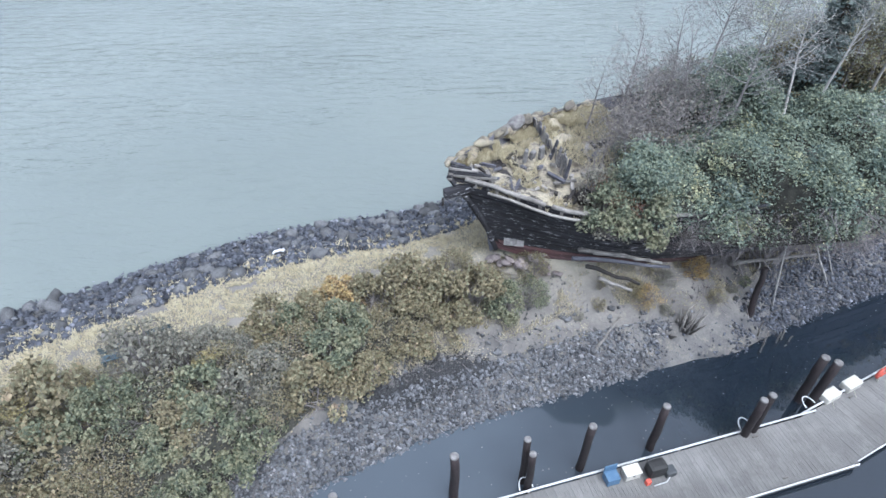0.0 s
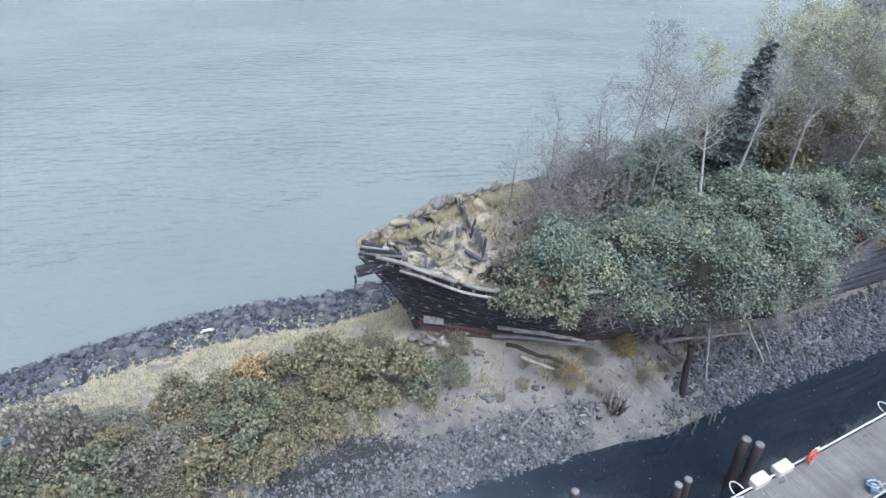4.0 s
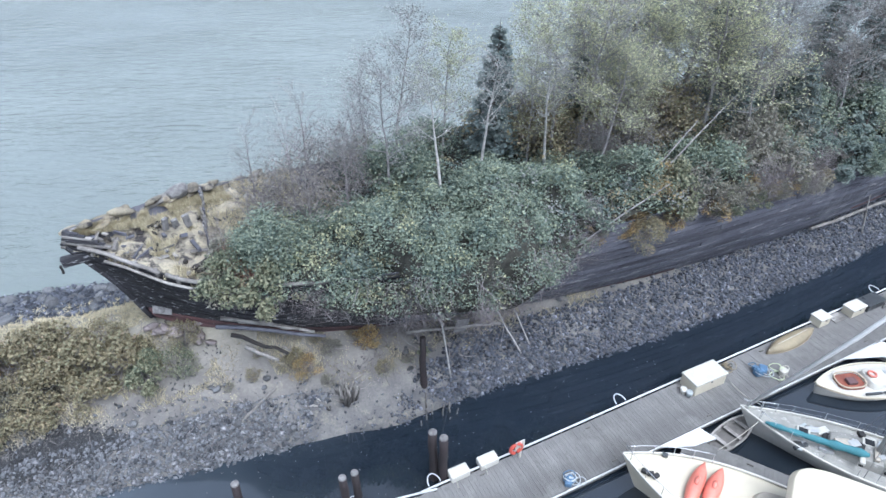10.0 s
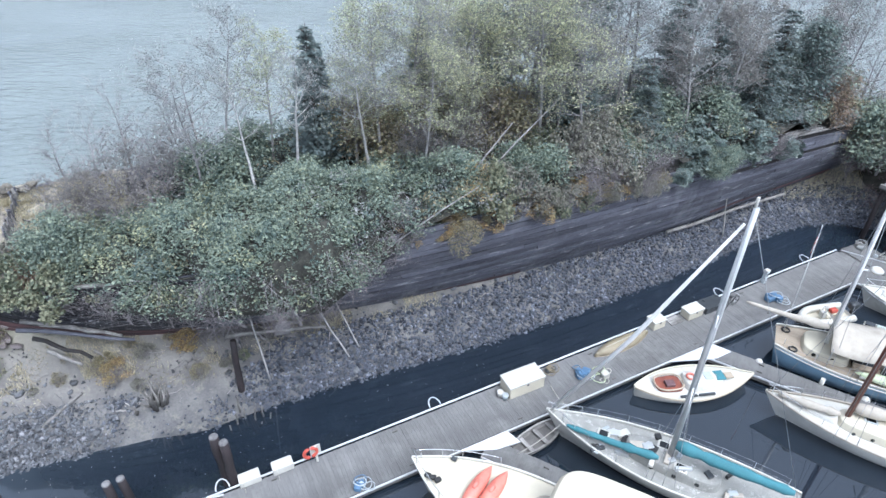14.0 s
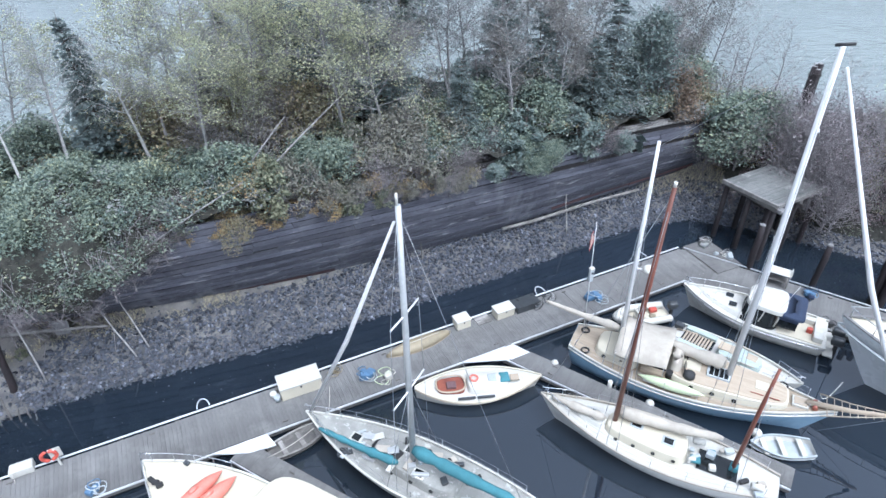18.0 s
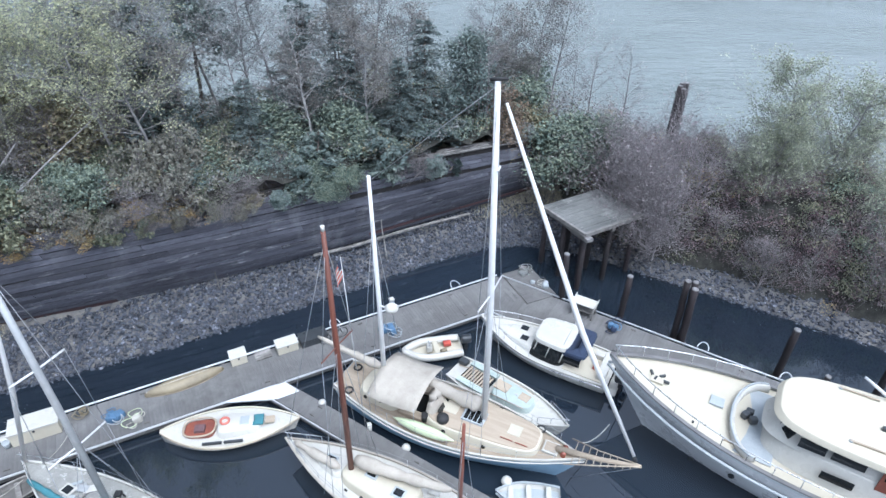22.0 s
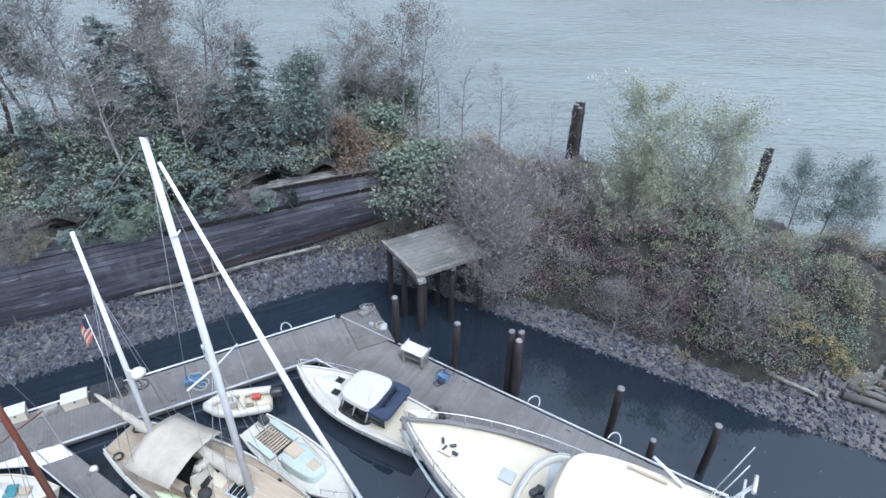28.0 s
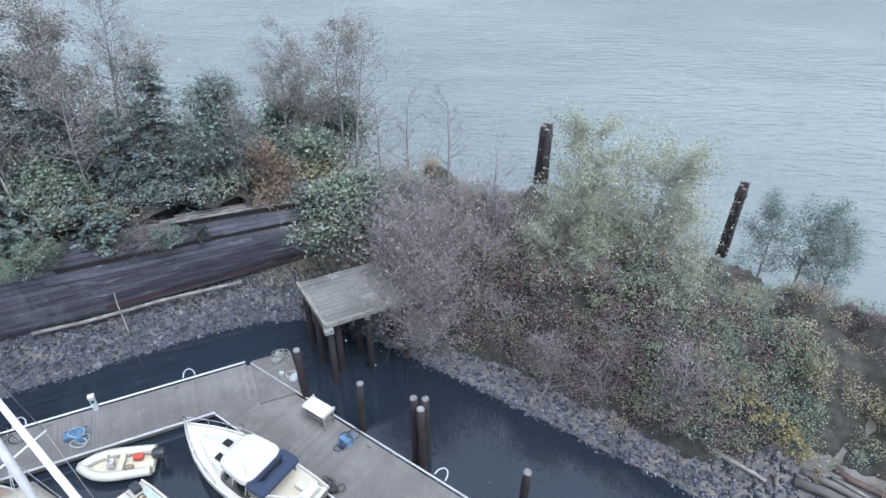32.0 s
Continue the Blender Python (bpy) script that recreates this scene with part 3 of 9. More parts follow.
def build_hulk():
    rs = np.random.RandomState(5)
    hulk = thing("ship_hulk", pose(0, 0, 0), "black weathered wooden sailing ship hulk grounded on the spit, overgrown", "shipwreck")
    # backing behind the planks
    u, w = np.linspace(0, 1, 60), np.linspace(0, 1, 9)
    U, W = np.meshgrid(u, w, indexing="ij")
    V = hull_point(U.ravel(), W.ravel(), out=np.full(U.size, -0.12))
    i = (np.arange(59)[:, None] * 9 + np.arange(8)[None]).ravel()
    Q = np.stack([i, i + 9, i + 10, i + 1], -1)
    arr("hull_lining", V, Q, M_HULKIN, hulk)
    far_low = FAR_TOP.copy()
    far_low[:, 2] = 1.0
    k = np.exp(-np.arange(60) / 7.0)[:, None]
    far_low = far_low * (1 - k) + (along(NEAR_LOW, 0.0) + (0.1, 0.25, 0)) * k
    far_low[0] = along(NEAR_LOW, 0.0)
    V = (far_low[:, None] * (1 - w)[None, :, None] + FAR_TOP[:, None] * w[None, :, None]).reshape(-1, 3)
    arr("far_side", V, Q, M_HULK, hulk, "far side of the hull above the bay")
    # strakes, each broken into planks
    rows = 17
    for r in range(rows):
        at = -0.01 + 0.02 * rs.rand()
        while at < 0.985:
            span = rs.uniform(0.075, 0.12)
            a, b = max(0.0, at), min(1.0, at + span)
            at += span + 0.0005
            if r > 11 and a > 0.5 and rs.rand() < 0.05 or r == rows - 1 and a > 0.18 and rs.rand() < 0.4:
                continue
            w0, w1 = r / rows + 0.003, (r + 1) / rows - rs.uniform(0.002, 0.009)
            uu = np.linspace(a, b, 6)
            o = rs.uniform(-0.03, 0.045)
            sag = rs.uniform(-0.006, 0.006)
            ring = []
            for ww, oo in ((w0, o), (w1, o), (w1, o - 0.1), (w0, o - 0.1)):
                ring.append(hull_point(uu, np.full(6, ww) + sag * np.linspace(-1, 1, 6), out=np.full(6, oo)))
            V = np.stack(ring, 1).reshape(-1, 3)
            F = [(k * 4 + j, k * 4 + (j + 1) % 4, k * 4 + 4 + (j + 1) % 4, k * 4 + 4 + j) for k in range(5) for j in range(4)] + [(3, 2, 1, 0), (20, 21, 22, 23)]
            red = r < 3 and (a < 0.13 or r < 2 and rs.rand() < 0.3)
            arr("plank", V, F, M_HULKRED if red else (M_HULKBOW if a < 0.2 else M_HULK), hulk)
    # stem post and the carved head
    S = [along(NEAR_LOW, 0.0) * (1 - k) + along(NEAR_TOP, 0.0) * k for k in np.linspace(0, 1, 9)]
    S = np.array(S) + np.c_[0.9 * np.sin(np.linspace(0, np.pi, 9)) ** 1.5, 0.1 * np.linspace(-1, 1, 9), np.zeros(9)] * (0.35, 1, 1)
    tube("stem_post", S, np.linspace(0.13, 0.17, 9), M_HULKBOW, hulk, sides=8)
    beak = part("beak_timber", box_bm(1.7, 0.34, 0.5, 0.06, (2.85, 22.78, 8.6), 20, -6), M_HULKBOW, hulk, "black beak timber at the stem")
    for k in range(3):
        tube("chain_link", [(2.02, 22.36, 8.42 - 0.16 * k), (2.0 + 0.03 * (k % 2), 22.34, 8.28 - 0.16 * k)], 0.06, M_HULKIN, beak, sides=6)
    # stacked timbers closing the bow above the rail
    for k in range(6):
        L = 0.7 + 0.3 * (5 - k)
        part("bow_timber", box_bm(L, 0.2, 0.13, 0.025, (2.36 + L / 2, 22.8 + 0.03 * k, 9.34 + 0.11 * k), 2 + rs.uniform(-3, 3), 5 + 2 * k), M_GREYWOOD if k in (0, 3) else M_HULKBOW, hulk)
    for k in range(5):
        part("bow_timber", box_bm(0.22, 0.85 - 0.08 * k, 0.12, 0.025, (2.34 + 0.02 * k, 23.0 + 0.02 * k, 9.3 + 0.11 * k), rs.uniform(-12, 6)), M_HULKBOW if k % 2 else M_GREYWOOD, hulk)
    # silvered cap rail with gaps at the bow, and a lower wale
    for a, b, oo, zz, rr in ((0.012, 0.075, 0.05, 0.12, 0.11), (0.08, 0.15, 0.05, 0.12, 0.11), (0.03, 0.13, 0.12, -0.28, 0.08), (0.15, 0.2, 0.0, 0.05, 0.1)):
        uu = np.linspace(a, b, 7)
        P = hull_point(uu, np.ones(7), out=np.full(7, oo))
        P[:, 2] += zz + 0.03 * rs.randn(7)
        tube("cap_rail", P, rr, M_GREYWOOD, hulk, "silvered broken cap rail", sides=6)
    for k in range(9):
        uu = 0.02 + 0.017 * k
        p = hull_point(np.array([uu]), np.array([1.0]), out=np.array([-0.05]))[0]
        part("stanchion", box_bm(0.16, 0.14, 0.5, 0.02, (p[0], p[1], p[2] - 0.05), rs.uniform(-20, 20)), M_GREYWOOD, hulk)
    # pale plate low on the bow
    p = hull_point(np.array([0.014]), np.array([0.22]), out=np.array([0.09]))[0]
    q = hull_point(np.array([0.034]), np.array([0.22]), out=np.array([0.09]))[0]
    ang = math.degrees(math.atan2(q[1] - p[1], q[0] - p[0]))
    b = box_bm(1.05, 0.05, 0.42, 0.01)
    bmesh.ops.transform(b, matrix=pose(*(0.5 * (p + q)), -28, 0, ang), verts=b.verts)
    part("name_plate", b, M_PILETOP, hulk, "blank pale plate")
    # soil and rotten deck inside
    n, m = 60, 26
    V = []
    for k in range(n):
        a, c = NEAR_TOP[k], FAR_TOP[k]
        for j in range(m):
            f = 0.03 + 0.94 * j / (m - 1)
            V.append(a * (1 - f) + c * f)
    V = np.array(V)
    bump = 0.5 * lumps(V, 1.8, 8) + 0.28 * lumps(V, 0.6, 9)
    V[:, 2] += -0.35 + bump - 0.6 * np.clip((V[:, 0] - 9) / 4, 0, 1)
    i = (np.arange(n - 1)[:, None] * m + np.arange(m - 1)[None]).ravel()
    arr("deck_soil", V, np.stack([i, i + m, i + m + 1, i + 1], -1), M_SOIL, hulk, "soil and rotten timber on the old deck", smooth=True)
    # broken frame heads and wreckage on the bow
    for k in range(80):
        f, g = 0.02 + 0.15 * rs.rand() ** 0.8, 0.1 + 0.62 * rs.rand()
        a, c = along(NEAR_TOP, f), along(FAR_TOP, f)
        p = a * (1 - g) + c * g
        L = 0.2 + 1.1 * rs.rand() ** 2
        bm = box_bm(L, rs.uniform(0.08, 0.22), rs.uniform(0.06, 0.2), 0.03)
        bmesh.ops.transform(bm, matrix=pose(p[0], p[1], p[2] - 0.22, rs.uniform(-20, 20), rs.uniform(-14, 14), rs.uniform(0, 180)), verts=bm.verts)
        part("broken_timber", bm, [M_GREYWOOD, M_HULKIN, M_HULK][rs.randint(3)], hulk)
    for f, h in ((0.08, 0.7), (0.088, 0.5), (0.098, 0.8)):
        p = along(FAR_TOP, f) * 0.72 + along(NEAR_TOP, f) * 0.28
        bm = box_bm(0.34, 0.2, h, 0.07)
        bmesh.ops.transform(bm, matrix=pose(p[0] + 0.4, p[1] - 0.6, p[2] + h * 0.1, rs.uniform(-25, 25), rs.uniform(-15, 15), rs.uniform(0, 90)), verts=bm.verts)
        part("pale_block", bm, M_PILETOP, hulk, "pale broken block")
    for k in range(34):
        q = along(FAR_TOP, rs.uniform(0.0, 0.2)) + rs.normal(0, 0.16, 3) - (0, 0, rs.uniform(0.1, 0.3))
        bm = bmesh.new()
        bmesh.ops.create_icosphere(bm, subdivisions=2, radius=1.0)
        for v in bm.verts:
            v.co *= 1 + rs.uniform(-0.2, 0.2)
        bmesh.ops.transform(bm, matrix=pose(*q, rs.uniform(-20, 20), rs.uniform(-20, 20), 50 + rs.uniform(-30, 30)) @ Matrix.Diagonal((rs.uniform(0.3, 0.7), rs.uniform(0.2, 0.32), rs.uniform(0.1, 0.2), 1)), verts=bm.verts)
        part("turf_hummock", bm, M_TURF if k % 2 else M_SOIL, hulk, "straw-covered hummock on the rotten rail", True)
    # a pale boulder-like lump and a log on the far rail
    for at, sz, mt in (((5.75, 27.75, 9.35), (0.62, 0.4, 0.42), M_PILETOP), ((5.0, 27.0, 9.25), (0.85, 0.26, 0.24), M_GREYWOOD), ((6.35, 28.3, 9.2), (0.4, 0.34, 0.34), M_SOIL)):
        bm = bmesh.new()
        bmesh.ops.create_icosphere(bm, subdivisions=2, radius=1.0)
        for v in bm.verts:
            v.co *= 1 + rs.uniform(-0.14, 0.14)
        bmesh.ops.transform(bm, matrix=pose(*at, 0, -6, 48) @ Matrix.Diagonal((*sz, 1)), verts=bm.verts)
        part("rail_lump", bm, mt, hulk, "pale weathered lump on the far rail")
    # cask and rotten barrel staves beside the ring
    tube("cask", [(8.9, 23.5, 7.35), (8.9, 23.5, 7.75), (8.95, 23.5, 8.05)], [0.3, 0.36, 0.3], M_HULKIN, hulk, sides=12)
    # a broken bulkhead of upright grey planks across the deck
    for k in range(16):
        g = 0.42 + 0.035 * k
        p = along(NEAR_TOP, 0.115) * (1 - g) + along(FAR_TOP, 0.115) * g
        bm = box_bm(0.2, 0.07, rs.uniform(0.5, 1.5), 0.015)
        bmesh.ops.transform(bm, matrix=pose(p[0], p[1], p[2] + 0.1, rs.uniform(-14, 14), rs.uniform(-10, 10), 110 + rs.uniform(-15, 15)), verts=bm.verts)
        part("bulkhead_plank", bm, [M_GREYWOOD, M_PILETOP, M_HULK][rs.randint(3)], hulk)
    # old tyre-like ring on the deck
    a = np.linspace(0, 2 * np.pi, 15)
    tube("iron_ring", np.c_[8.2 + 0.32 * np.cos(a), 23.2 + 0.3 * np.sin(a), 7.75 + 0 * a], 0.07, M_HULKIN, hulk, sides=6)
    # pale planks along the after end of the top edge
    for k in range(9):
        uu = np.linspace(0.84 + 0.012 * k, 0.93 + 0.008 * k, 4)
        P = hull_point(uu, np.full(4, 1.0), out=np.full(4, 0.05 - 0.22 * (k % 3)))
        P[:, 2] += 0.12 + 0.05 * (k % 3)
        tube("deck_plank", P, 0.1, M_GREYWOOD, hulk, "pale split deck plank", sides=4)
    return hulk


build_hulk()


# ---- piles and the old platform ----
def build_pile(x, y, top, r=0.2, lean=(0, 0), bottom=-3.2, label="dark creosoted timber pile with a pale weathered head", group="mooring piles", head=True, name="mooring_pile"):
    ob = thing(name, pose(x, y, 0), label, "pile", group)
    n = 8
    z = np.linspace(bottom, top, n)
    f = (z - bottom) / (top - bottom)
    rs = np.random.RandomState(int(abs(x * 37 + y * 11)) % 9999)
    P = np.c_[lean[0] * f * top / 4 + 0.02 * rs.randn(n), lean[1] * f * top / 4 + 0.02 * rs.randn(n), z]
    tube("shaft", P, r * (1.08 - 0.16 * f + 0.03 * rs.randn(n)), M_PILE, ob, sides=12)
    if head:
        tube("head", [P[-1] + (0, 0, -0.02), P[-1] + (0, 0, 0.035), P[-1] + (0, 0, 0.05)], [r * 0.93, r * 0.9, r * 0.55], M_PILETOP, ob, "pale split pile head", sides=12)
    return ob


for x, y, z, r in ((2.7, 11.8, 3.4, 0.21), (5.8, 12.6, 3.4, 0.17), (6.0, 12.15, 3.1, 0.17), (8.4, 13.3, 3.4, 0.19), (11.9, 14.4, 3.4, 0.19), (16.25, 14.95, 3.3, 0.19), (16.75, 15.25, 3.3, 0.19),
                   (19.75, 17.25, 3.35, 0.22), (20.2, 17.05, 3.3, 0.22), (60.98, 34.0, 3.9, 0.2), (64.1, 32.2, 3.6, 0.19), (67.1, 30.8, 4.4, 0.19), (67.45, 30.45, 4.1, 0.2), (67.6, 30.9, 4.2, 0.19),
                   (71.9, 28.1, 3.5, 0.2), (-1.9, 10.3, 3.0, 0.2), (75.9, 26.05, 3.3, 0.19), (73.5, 26.5, 1.7, 0.16)):
    build_pile(x, y, z, r, lean=(0.15 * math.sin(x), 0.1 * math.cos(y)))
for x, y, z in ((74.9, 58.9, 5.4), (87.1, 49.3, 5.9)):
    ob = thing("dolphin", pose(x, y, 0), "tall cluster of dark lashed timber piles standing in the bay", "dolphin", "bay dolphins")
    w = 1.0 if x < 80 else 0.66
    for k, (dx, dy, dz) in enumerate(((-0.28, 0, -0.25), (0.28, 0.02, 0), (0.0, 0.3, -0.1), (0.02, -0.28, -0.45))):
        dx, dy = dx * w, dy * w
        tube("timber", [(dx * 1.6, dy * 1.6, -4), (dx, dy, z * 0.5), (dx * 0.85, dy * 0.85, z + dz)], [0.3 * w, 0.28 * w, 0.26 * w], M_PILE, ob, sides=10)
        tube("timber_head", [(dx * 0.85, dy * 0.85, z + dz - 0.01), (dx * 0.85, dy * 0.85, z + dz + 0.05)], [0.25 * w, 0.2 * w], M_PILETOP, ob, sides=10)
    a = np.linspace(0, 2 * np.pi, 17)
    for zz in (z - 0.9, z - 1.05):
        tube("lashing", np.c_[0.56 * w * np.cos(a), 0.56 * w * np.sin(a), zz + 0 * a], 0.035, M_HULKIN, ob, sides=5)


def build_platform():
    c = [(59.75, 38.5), (62.05, 35.2), (66.2, 37.6), (63.9, 40.9)]
    ob = thing("old_platform", pose(0, 0, 0), "derelict grey plank platform on timber posts over the water", "platform")
    A, B, C, D = (Vector((*p, 0)) for p in c)
    ex, ey = (B - A).normalized(), (D - A).normalized()
    wd, ln = (B - A).length, (D - A).length
    ang = math.degrees(math.atan2(ey.y, ey.x))
    rs = np.random.RandomState(9)
    n = 26
    for k in range(n):
        p = A + (B - A) * ((k + 0.5) / n) + (D - A) * 0.5
        L = ln + rs.uniform(-0.25, 0.05)
        part("deck_board", box_bm(L, wd / n - 0.012, 0.07, 0.01, (p.x, p.y, 4.42 + rs.uniform(-0.01, 0.012)), ang + rs.uniform(-0.4, 0.4)), M_PLAT, ob)
    for f in (0.04, 0.5, 0.96):
        p = A + (D - A) * f + (B - A) * 0.5
        part("beam", box_bm(wd + 0.2, 0.3, 0.32, 0.03, (p.x, p.y, 4.2), ang - 90), M_DOCKSIDE, ob)
    for p, q in ((A, B), (B, C)):
        m = (p + q) / 2
        a2 = math.degrees(math.atan2(q.y - p.y, q.x - p.x))
        part("edge_beam", box_bm((q - p).length, 0.16, 0.26, 0.02, (m.x, m.y, 4.42), a2), M_GREYWOOD, ob, "pale worn edge beam")
    for f, g in ((0.06, 0.06), (0.5, 0.05), (0.93, 0.06), (0.06, 0.5), (0.55, 0.5), (0.93, 0.5), (0.5, 0.93), (0.93, 0.93), (0.75, 0.2)):
        p = A + (B - A) * f + (D - A) * g
        tube("post", [(p.x, p.y, -3), (p.x, p.y, 1), (p.x, p.y, 4.06)], [0.19, 0.18, 0.17], M_PILE, ob, sides=10)
    part("float_end", box_bm(0.5, 0.3, 0.25, 0.05, (62.25, 35.0, 4.25), 30), M_PILETOP, ob)


build_platform()


# ---- floating docks ----
def dock_run(name, a, b, width, label, side=1, rail=True, board=0.19, z=0.5, edge=True):
    """Boards laid across from a to b along the far edge; the walk lies to the right of that line."""
    a, b = Vector((*a, 0)), Vector((*b, 0))
    d = b - a
    L = d.length
    ang = math.degrees(math.atan2(d.y, d.x))
    ob = thing(name, pose(a.x, a.y, 0, 0, 0, ang), label, "dock", kind="structure")
    rs = np.random.RandomState(int(L * 10))
    n = int(L / board)
    piece = None
    for k in range(n):
        m = pose((k + 0.5) * L / n, -width / 2 + rs.uniform(-0.012, 0.012), z + rs.uniform(-0.004, 0.006), rs.uniform(-0.15, 0.15), 0, rs.uniform(-0.2, 0.2))
        if piece is None:
            piece = part("board", box_bm(L / n - 0.005, width - 0.08, 0.045, 0.004), M_DOCK, ob)
            piece.matrix_basis = m
        else:
            again(piece, m)
    for y in (-0.06, -width + 0.06):
        part("stringer", box_bm(L, 0.14, 0.3, 0.02, (L / 2, y, z - 0.19)), M_DOCKSIDE, ob)
    part("float_core", box_bm(L - 0.2, width - 0.4, 0.6, 0.05, (L / 2, -width / 2, z - 0.36)), M_DOCKSIDE, ob)
    if rail:
        tube("edge_pipe", [(0.05, 0.06, z + 0.1), (L * 0.5, 0.06, z + 0.11), (L - 0.05, 0.06, z + 0.1)], 0.05, M_PALE, ob, "pale pipe along the dock edge")
        for k in range(int(L / 2.4) + 1):
            part("pipe_block", box_bm(0.12, 0.14, 0.1, 0.015, (0.15 + 2.4 * k * (L - 0.3) / (2.4 * max(1, int(L / 2.4))), 0.04, z + 0.05)), M_DOCKSIDE, ob)
    if edge:
        part("rub_strip", box_bm(L, 0.05, 0.12, 0.01, (L / 2, -width - 0.02, z - 0.05)), M_PALE, ob, "pale rub strip")
    for k in range(int(L / 6)):
        for y in (-0.35, -width + 0.3):
            part("cleat", box_bm(0.28, 0.06, 0.07, 0.02, (3 + 6 * k, y, z + 0.07)), M_DOCKSIDE, ob)
    return ob


dock_run("dock_1", (-3.5, 8.9), (20.1, 16.22), 2.75, "weathered grey plank floating dock with a pale edge pipe")
dock_run("dock_2", (19.3, 16.0), (57.0, 36.06), 2.75, "long weathered grey plank floating dock beside the hulk's shore")
dock_run("dock_3", (57.2, 36.0), (92.0, 14.8), 3.3, "weathered grey plank floating dock closing the basin")
f = dock_run("finger_dock", (45.0, 26.75), (57.6, 18.95), 1.25, "narrow grey plank finger dock", rail=False)
dock_run("finger_dock", (32.2, 19.7), (42.0, 14.6), 1.2, "narrow grey plank finger dock beside the cream yacht", rail=False)
dock_run("corner_float", (59.2, 37.15), (60.65, 34.2), 2.2, "small grey plank float at the dock corner", rail=False, z=0.58, edge=False)


def knee_board(name, pts, z=0.53):
    ob = thing(name, pose(0, 0, 0), "white triangular corner plate joining a finger dock", "dock plate", "corner plates")
    bm = bmesh.new()
    vs = [bm.verts.new((x, y, z)) for x, y in pts]
    f = bm.faces.new(vs)
    r = bmesh.ops.extrude_face_region(bm, geom=[f])
    bmesh.ops.translate(bm, vec=(0, 0, -0.08), verts=[v for v in r["geom"] if isinstance(v, bmesh.types.BMVert)])
    bmesh.ops.recalc_face_normals(bm, faces=bm.faces[:])
    part("plate", bm, M_PALE, ob)


knee_board("corner_plate", [(42.4, 25.1), (45.2, 26.55), (46.1, 25.95), (45.1, 25.4)])
knee_board("corner_plate", [(30.7, 18.9), (33.0, 20.1), (33.6, 19.5), (32.4, 19.0)])


# ---- boats ----
M_GEL = mat("white_gelcoat", (0.53, 0.515, 0.465), (0.475, 0.46, 0.415), scale=1.2, rough=0.3, bump=0.03, vary=0.04)
M_CREAM = mat("cream_deck_paint", (0.53, 0.487, 0.385), (0.485, 0.445, 0.35), scale=0.8, fine=30, rough=0.6, bump=0.1, vary=0.06, spot=(0.55, 0.5, 0.42), spot_at=0.72, spot_scale=2)
M_TAN = mat("tan_teak_deck", (0.4, 0.332, 0.25), (0.32, 0.262, 0.195), scale=1.2, fine=26, rough=0.7, bump=0.15, vary=0.12, stretch=(0.4, 6, 1))
M_BLUE = mat("pale_blue_topsides", (0.22, 0.34, 0.45), (0.18, 0.29, 0.4), scale=1, rough=0.35, bump=0.04, vary=0.06)
M_GREYHULL = mat("dull_grey_topsides", (0.42, 0.45, 0.46), (0.33, 0.36, 0.37), scale=1.2, rough=0.5, bump=0.08, vary=0.1)
M_TEAL = mat("teal_canvas", (0.045, 0.15, 0.175), (0.06, 0.19, 0.22), scale=2, rough=0.85, bump=0.3, vary=0.12)
M_CANVAS = mat("sun_bleached_canvas", (0.43, 0.39, 0.33), (0.35, 0.315, 0.265), scale=1.4, rough=0.9, bump=0.25, vary=0.08)
M_NAVY = mat("navy_canvas", (0.02, 0.03, 0.06), (0.028, 0.042, 0.08), rough=0.85, bump=0.3)
M_GLASS = mat("dark_cabin_glass", (0.015, 0.018, 0.02), rough=0.08, bump=0, vary=0.05)
M_BULWARK = mat("grey_bulwark_cap", (0.2, 0.195, 0.19), (0.14, 0.136, 0.134), scale=1.0, rough=0.5, bump=0.03, vary=0.06)
M_TOPSIDE = mat("pale_grey_topsides", (0.55, 0.56, 0.565), (0.5, 0.51, 0.515), scale=0.8, rough=0.3, bump=0.03, vary=0.05)
M_SPAR = mat("white_painted_spar", (0.68, 0.68, 0.67), (0.6, 0.6, 0.59), scale=1.5, rough=0.4, bump=0.03, vary=0.05)
M_ALU = mat("dull_aluminium_spar", (0.5, 0.51, 0.51), (0.42, 0.43, 0.43), rough=0.45, metal=0.4, bump=0.03, vary=0.06)
M_REDWOOD = mat("varnished_red_brown_spar", (0.19, 0.065, 0.04), (0.13, 0.045, 0.03), scale=2, rough=0.45, bump=0.1, vary=0.15, stretch=(4, 4, 0.4))
M_MAHOG = mat("red_brown_cockpit_wood", (0.24, 0.075, 0.045), (0.17, 0.05, 0.035), rough=0.5, bump=0.1)
M_STEEL = mat("stainless_rail", (0.6, 0.61, 0.62), rough=0.3, metal=0.9, bump=0)
M_WIRE = mat("rigging_wire", (0.35, 0.36, 0.37), rough=0.5, metal=0.5, bump=0)
M_BLACK = mat("black_rubber", (0.015, 0.015, 0.016), (0.03, 0.03, 0.03), rough=0.7, bump=0.1)
M_OUTB = mat("dark_grey_cowling", (0.05, 0.055, 0.06), rough=0.35, bump=0)
M_RED = mat("faded_red_plastic", (0.5, 0.09, 0.06), (0.42, 0.07, 0.05), rough=0.5, bump=0.05)
M_SALMON = mat("salmon_red_kayak", (0.62, 0.2, 0.15), (0.54, 0.16, 0.12), rough=0.4, bump=0.03)
M_MINT = mat("mint_cockpit_paint", (0.45, 0.52, 0.48), (0.4, 0.46, 0.43), rough=0.5, bump=0.05)
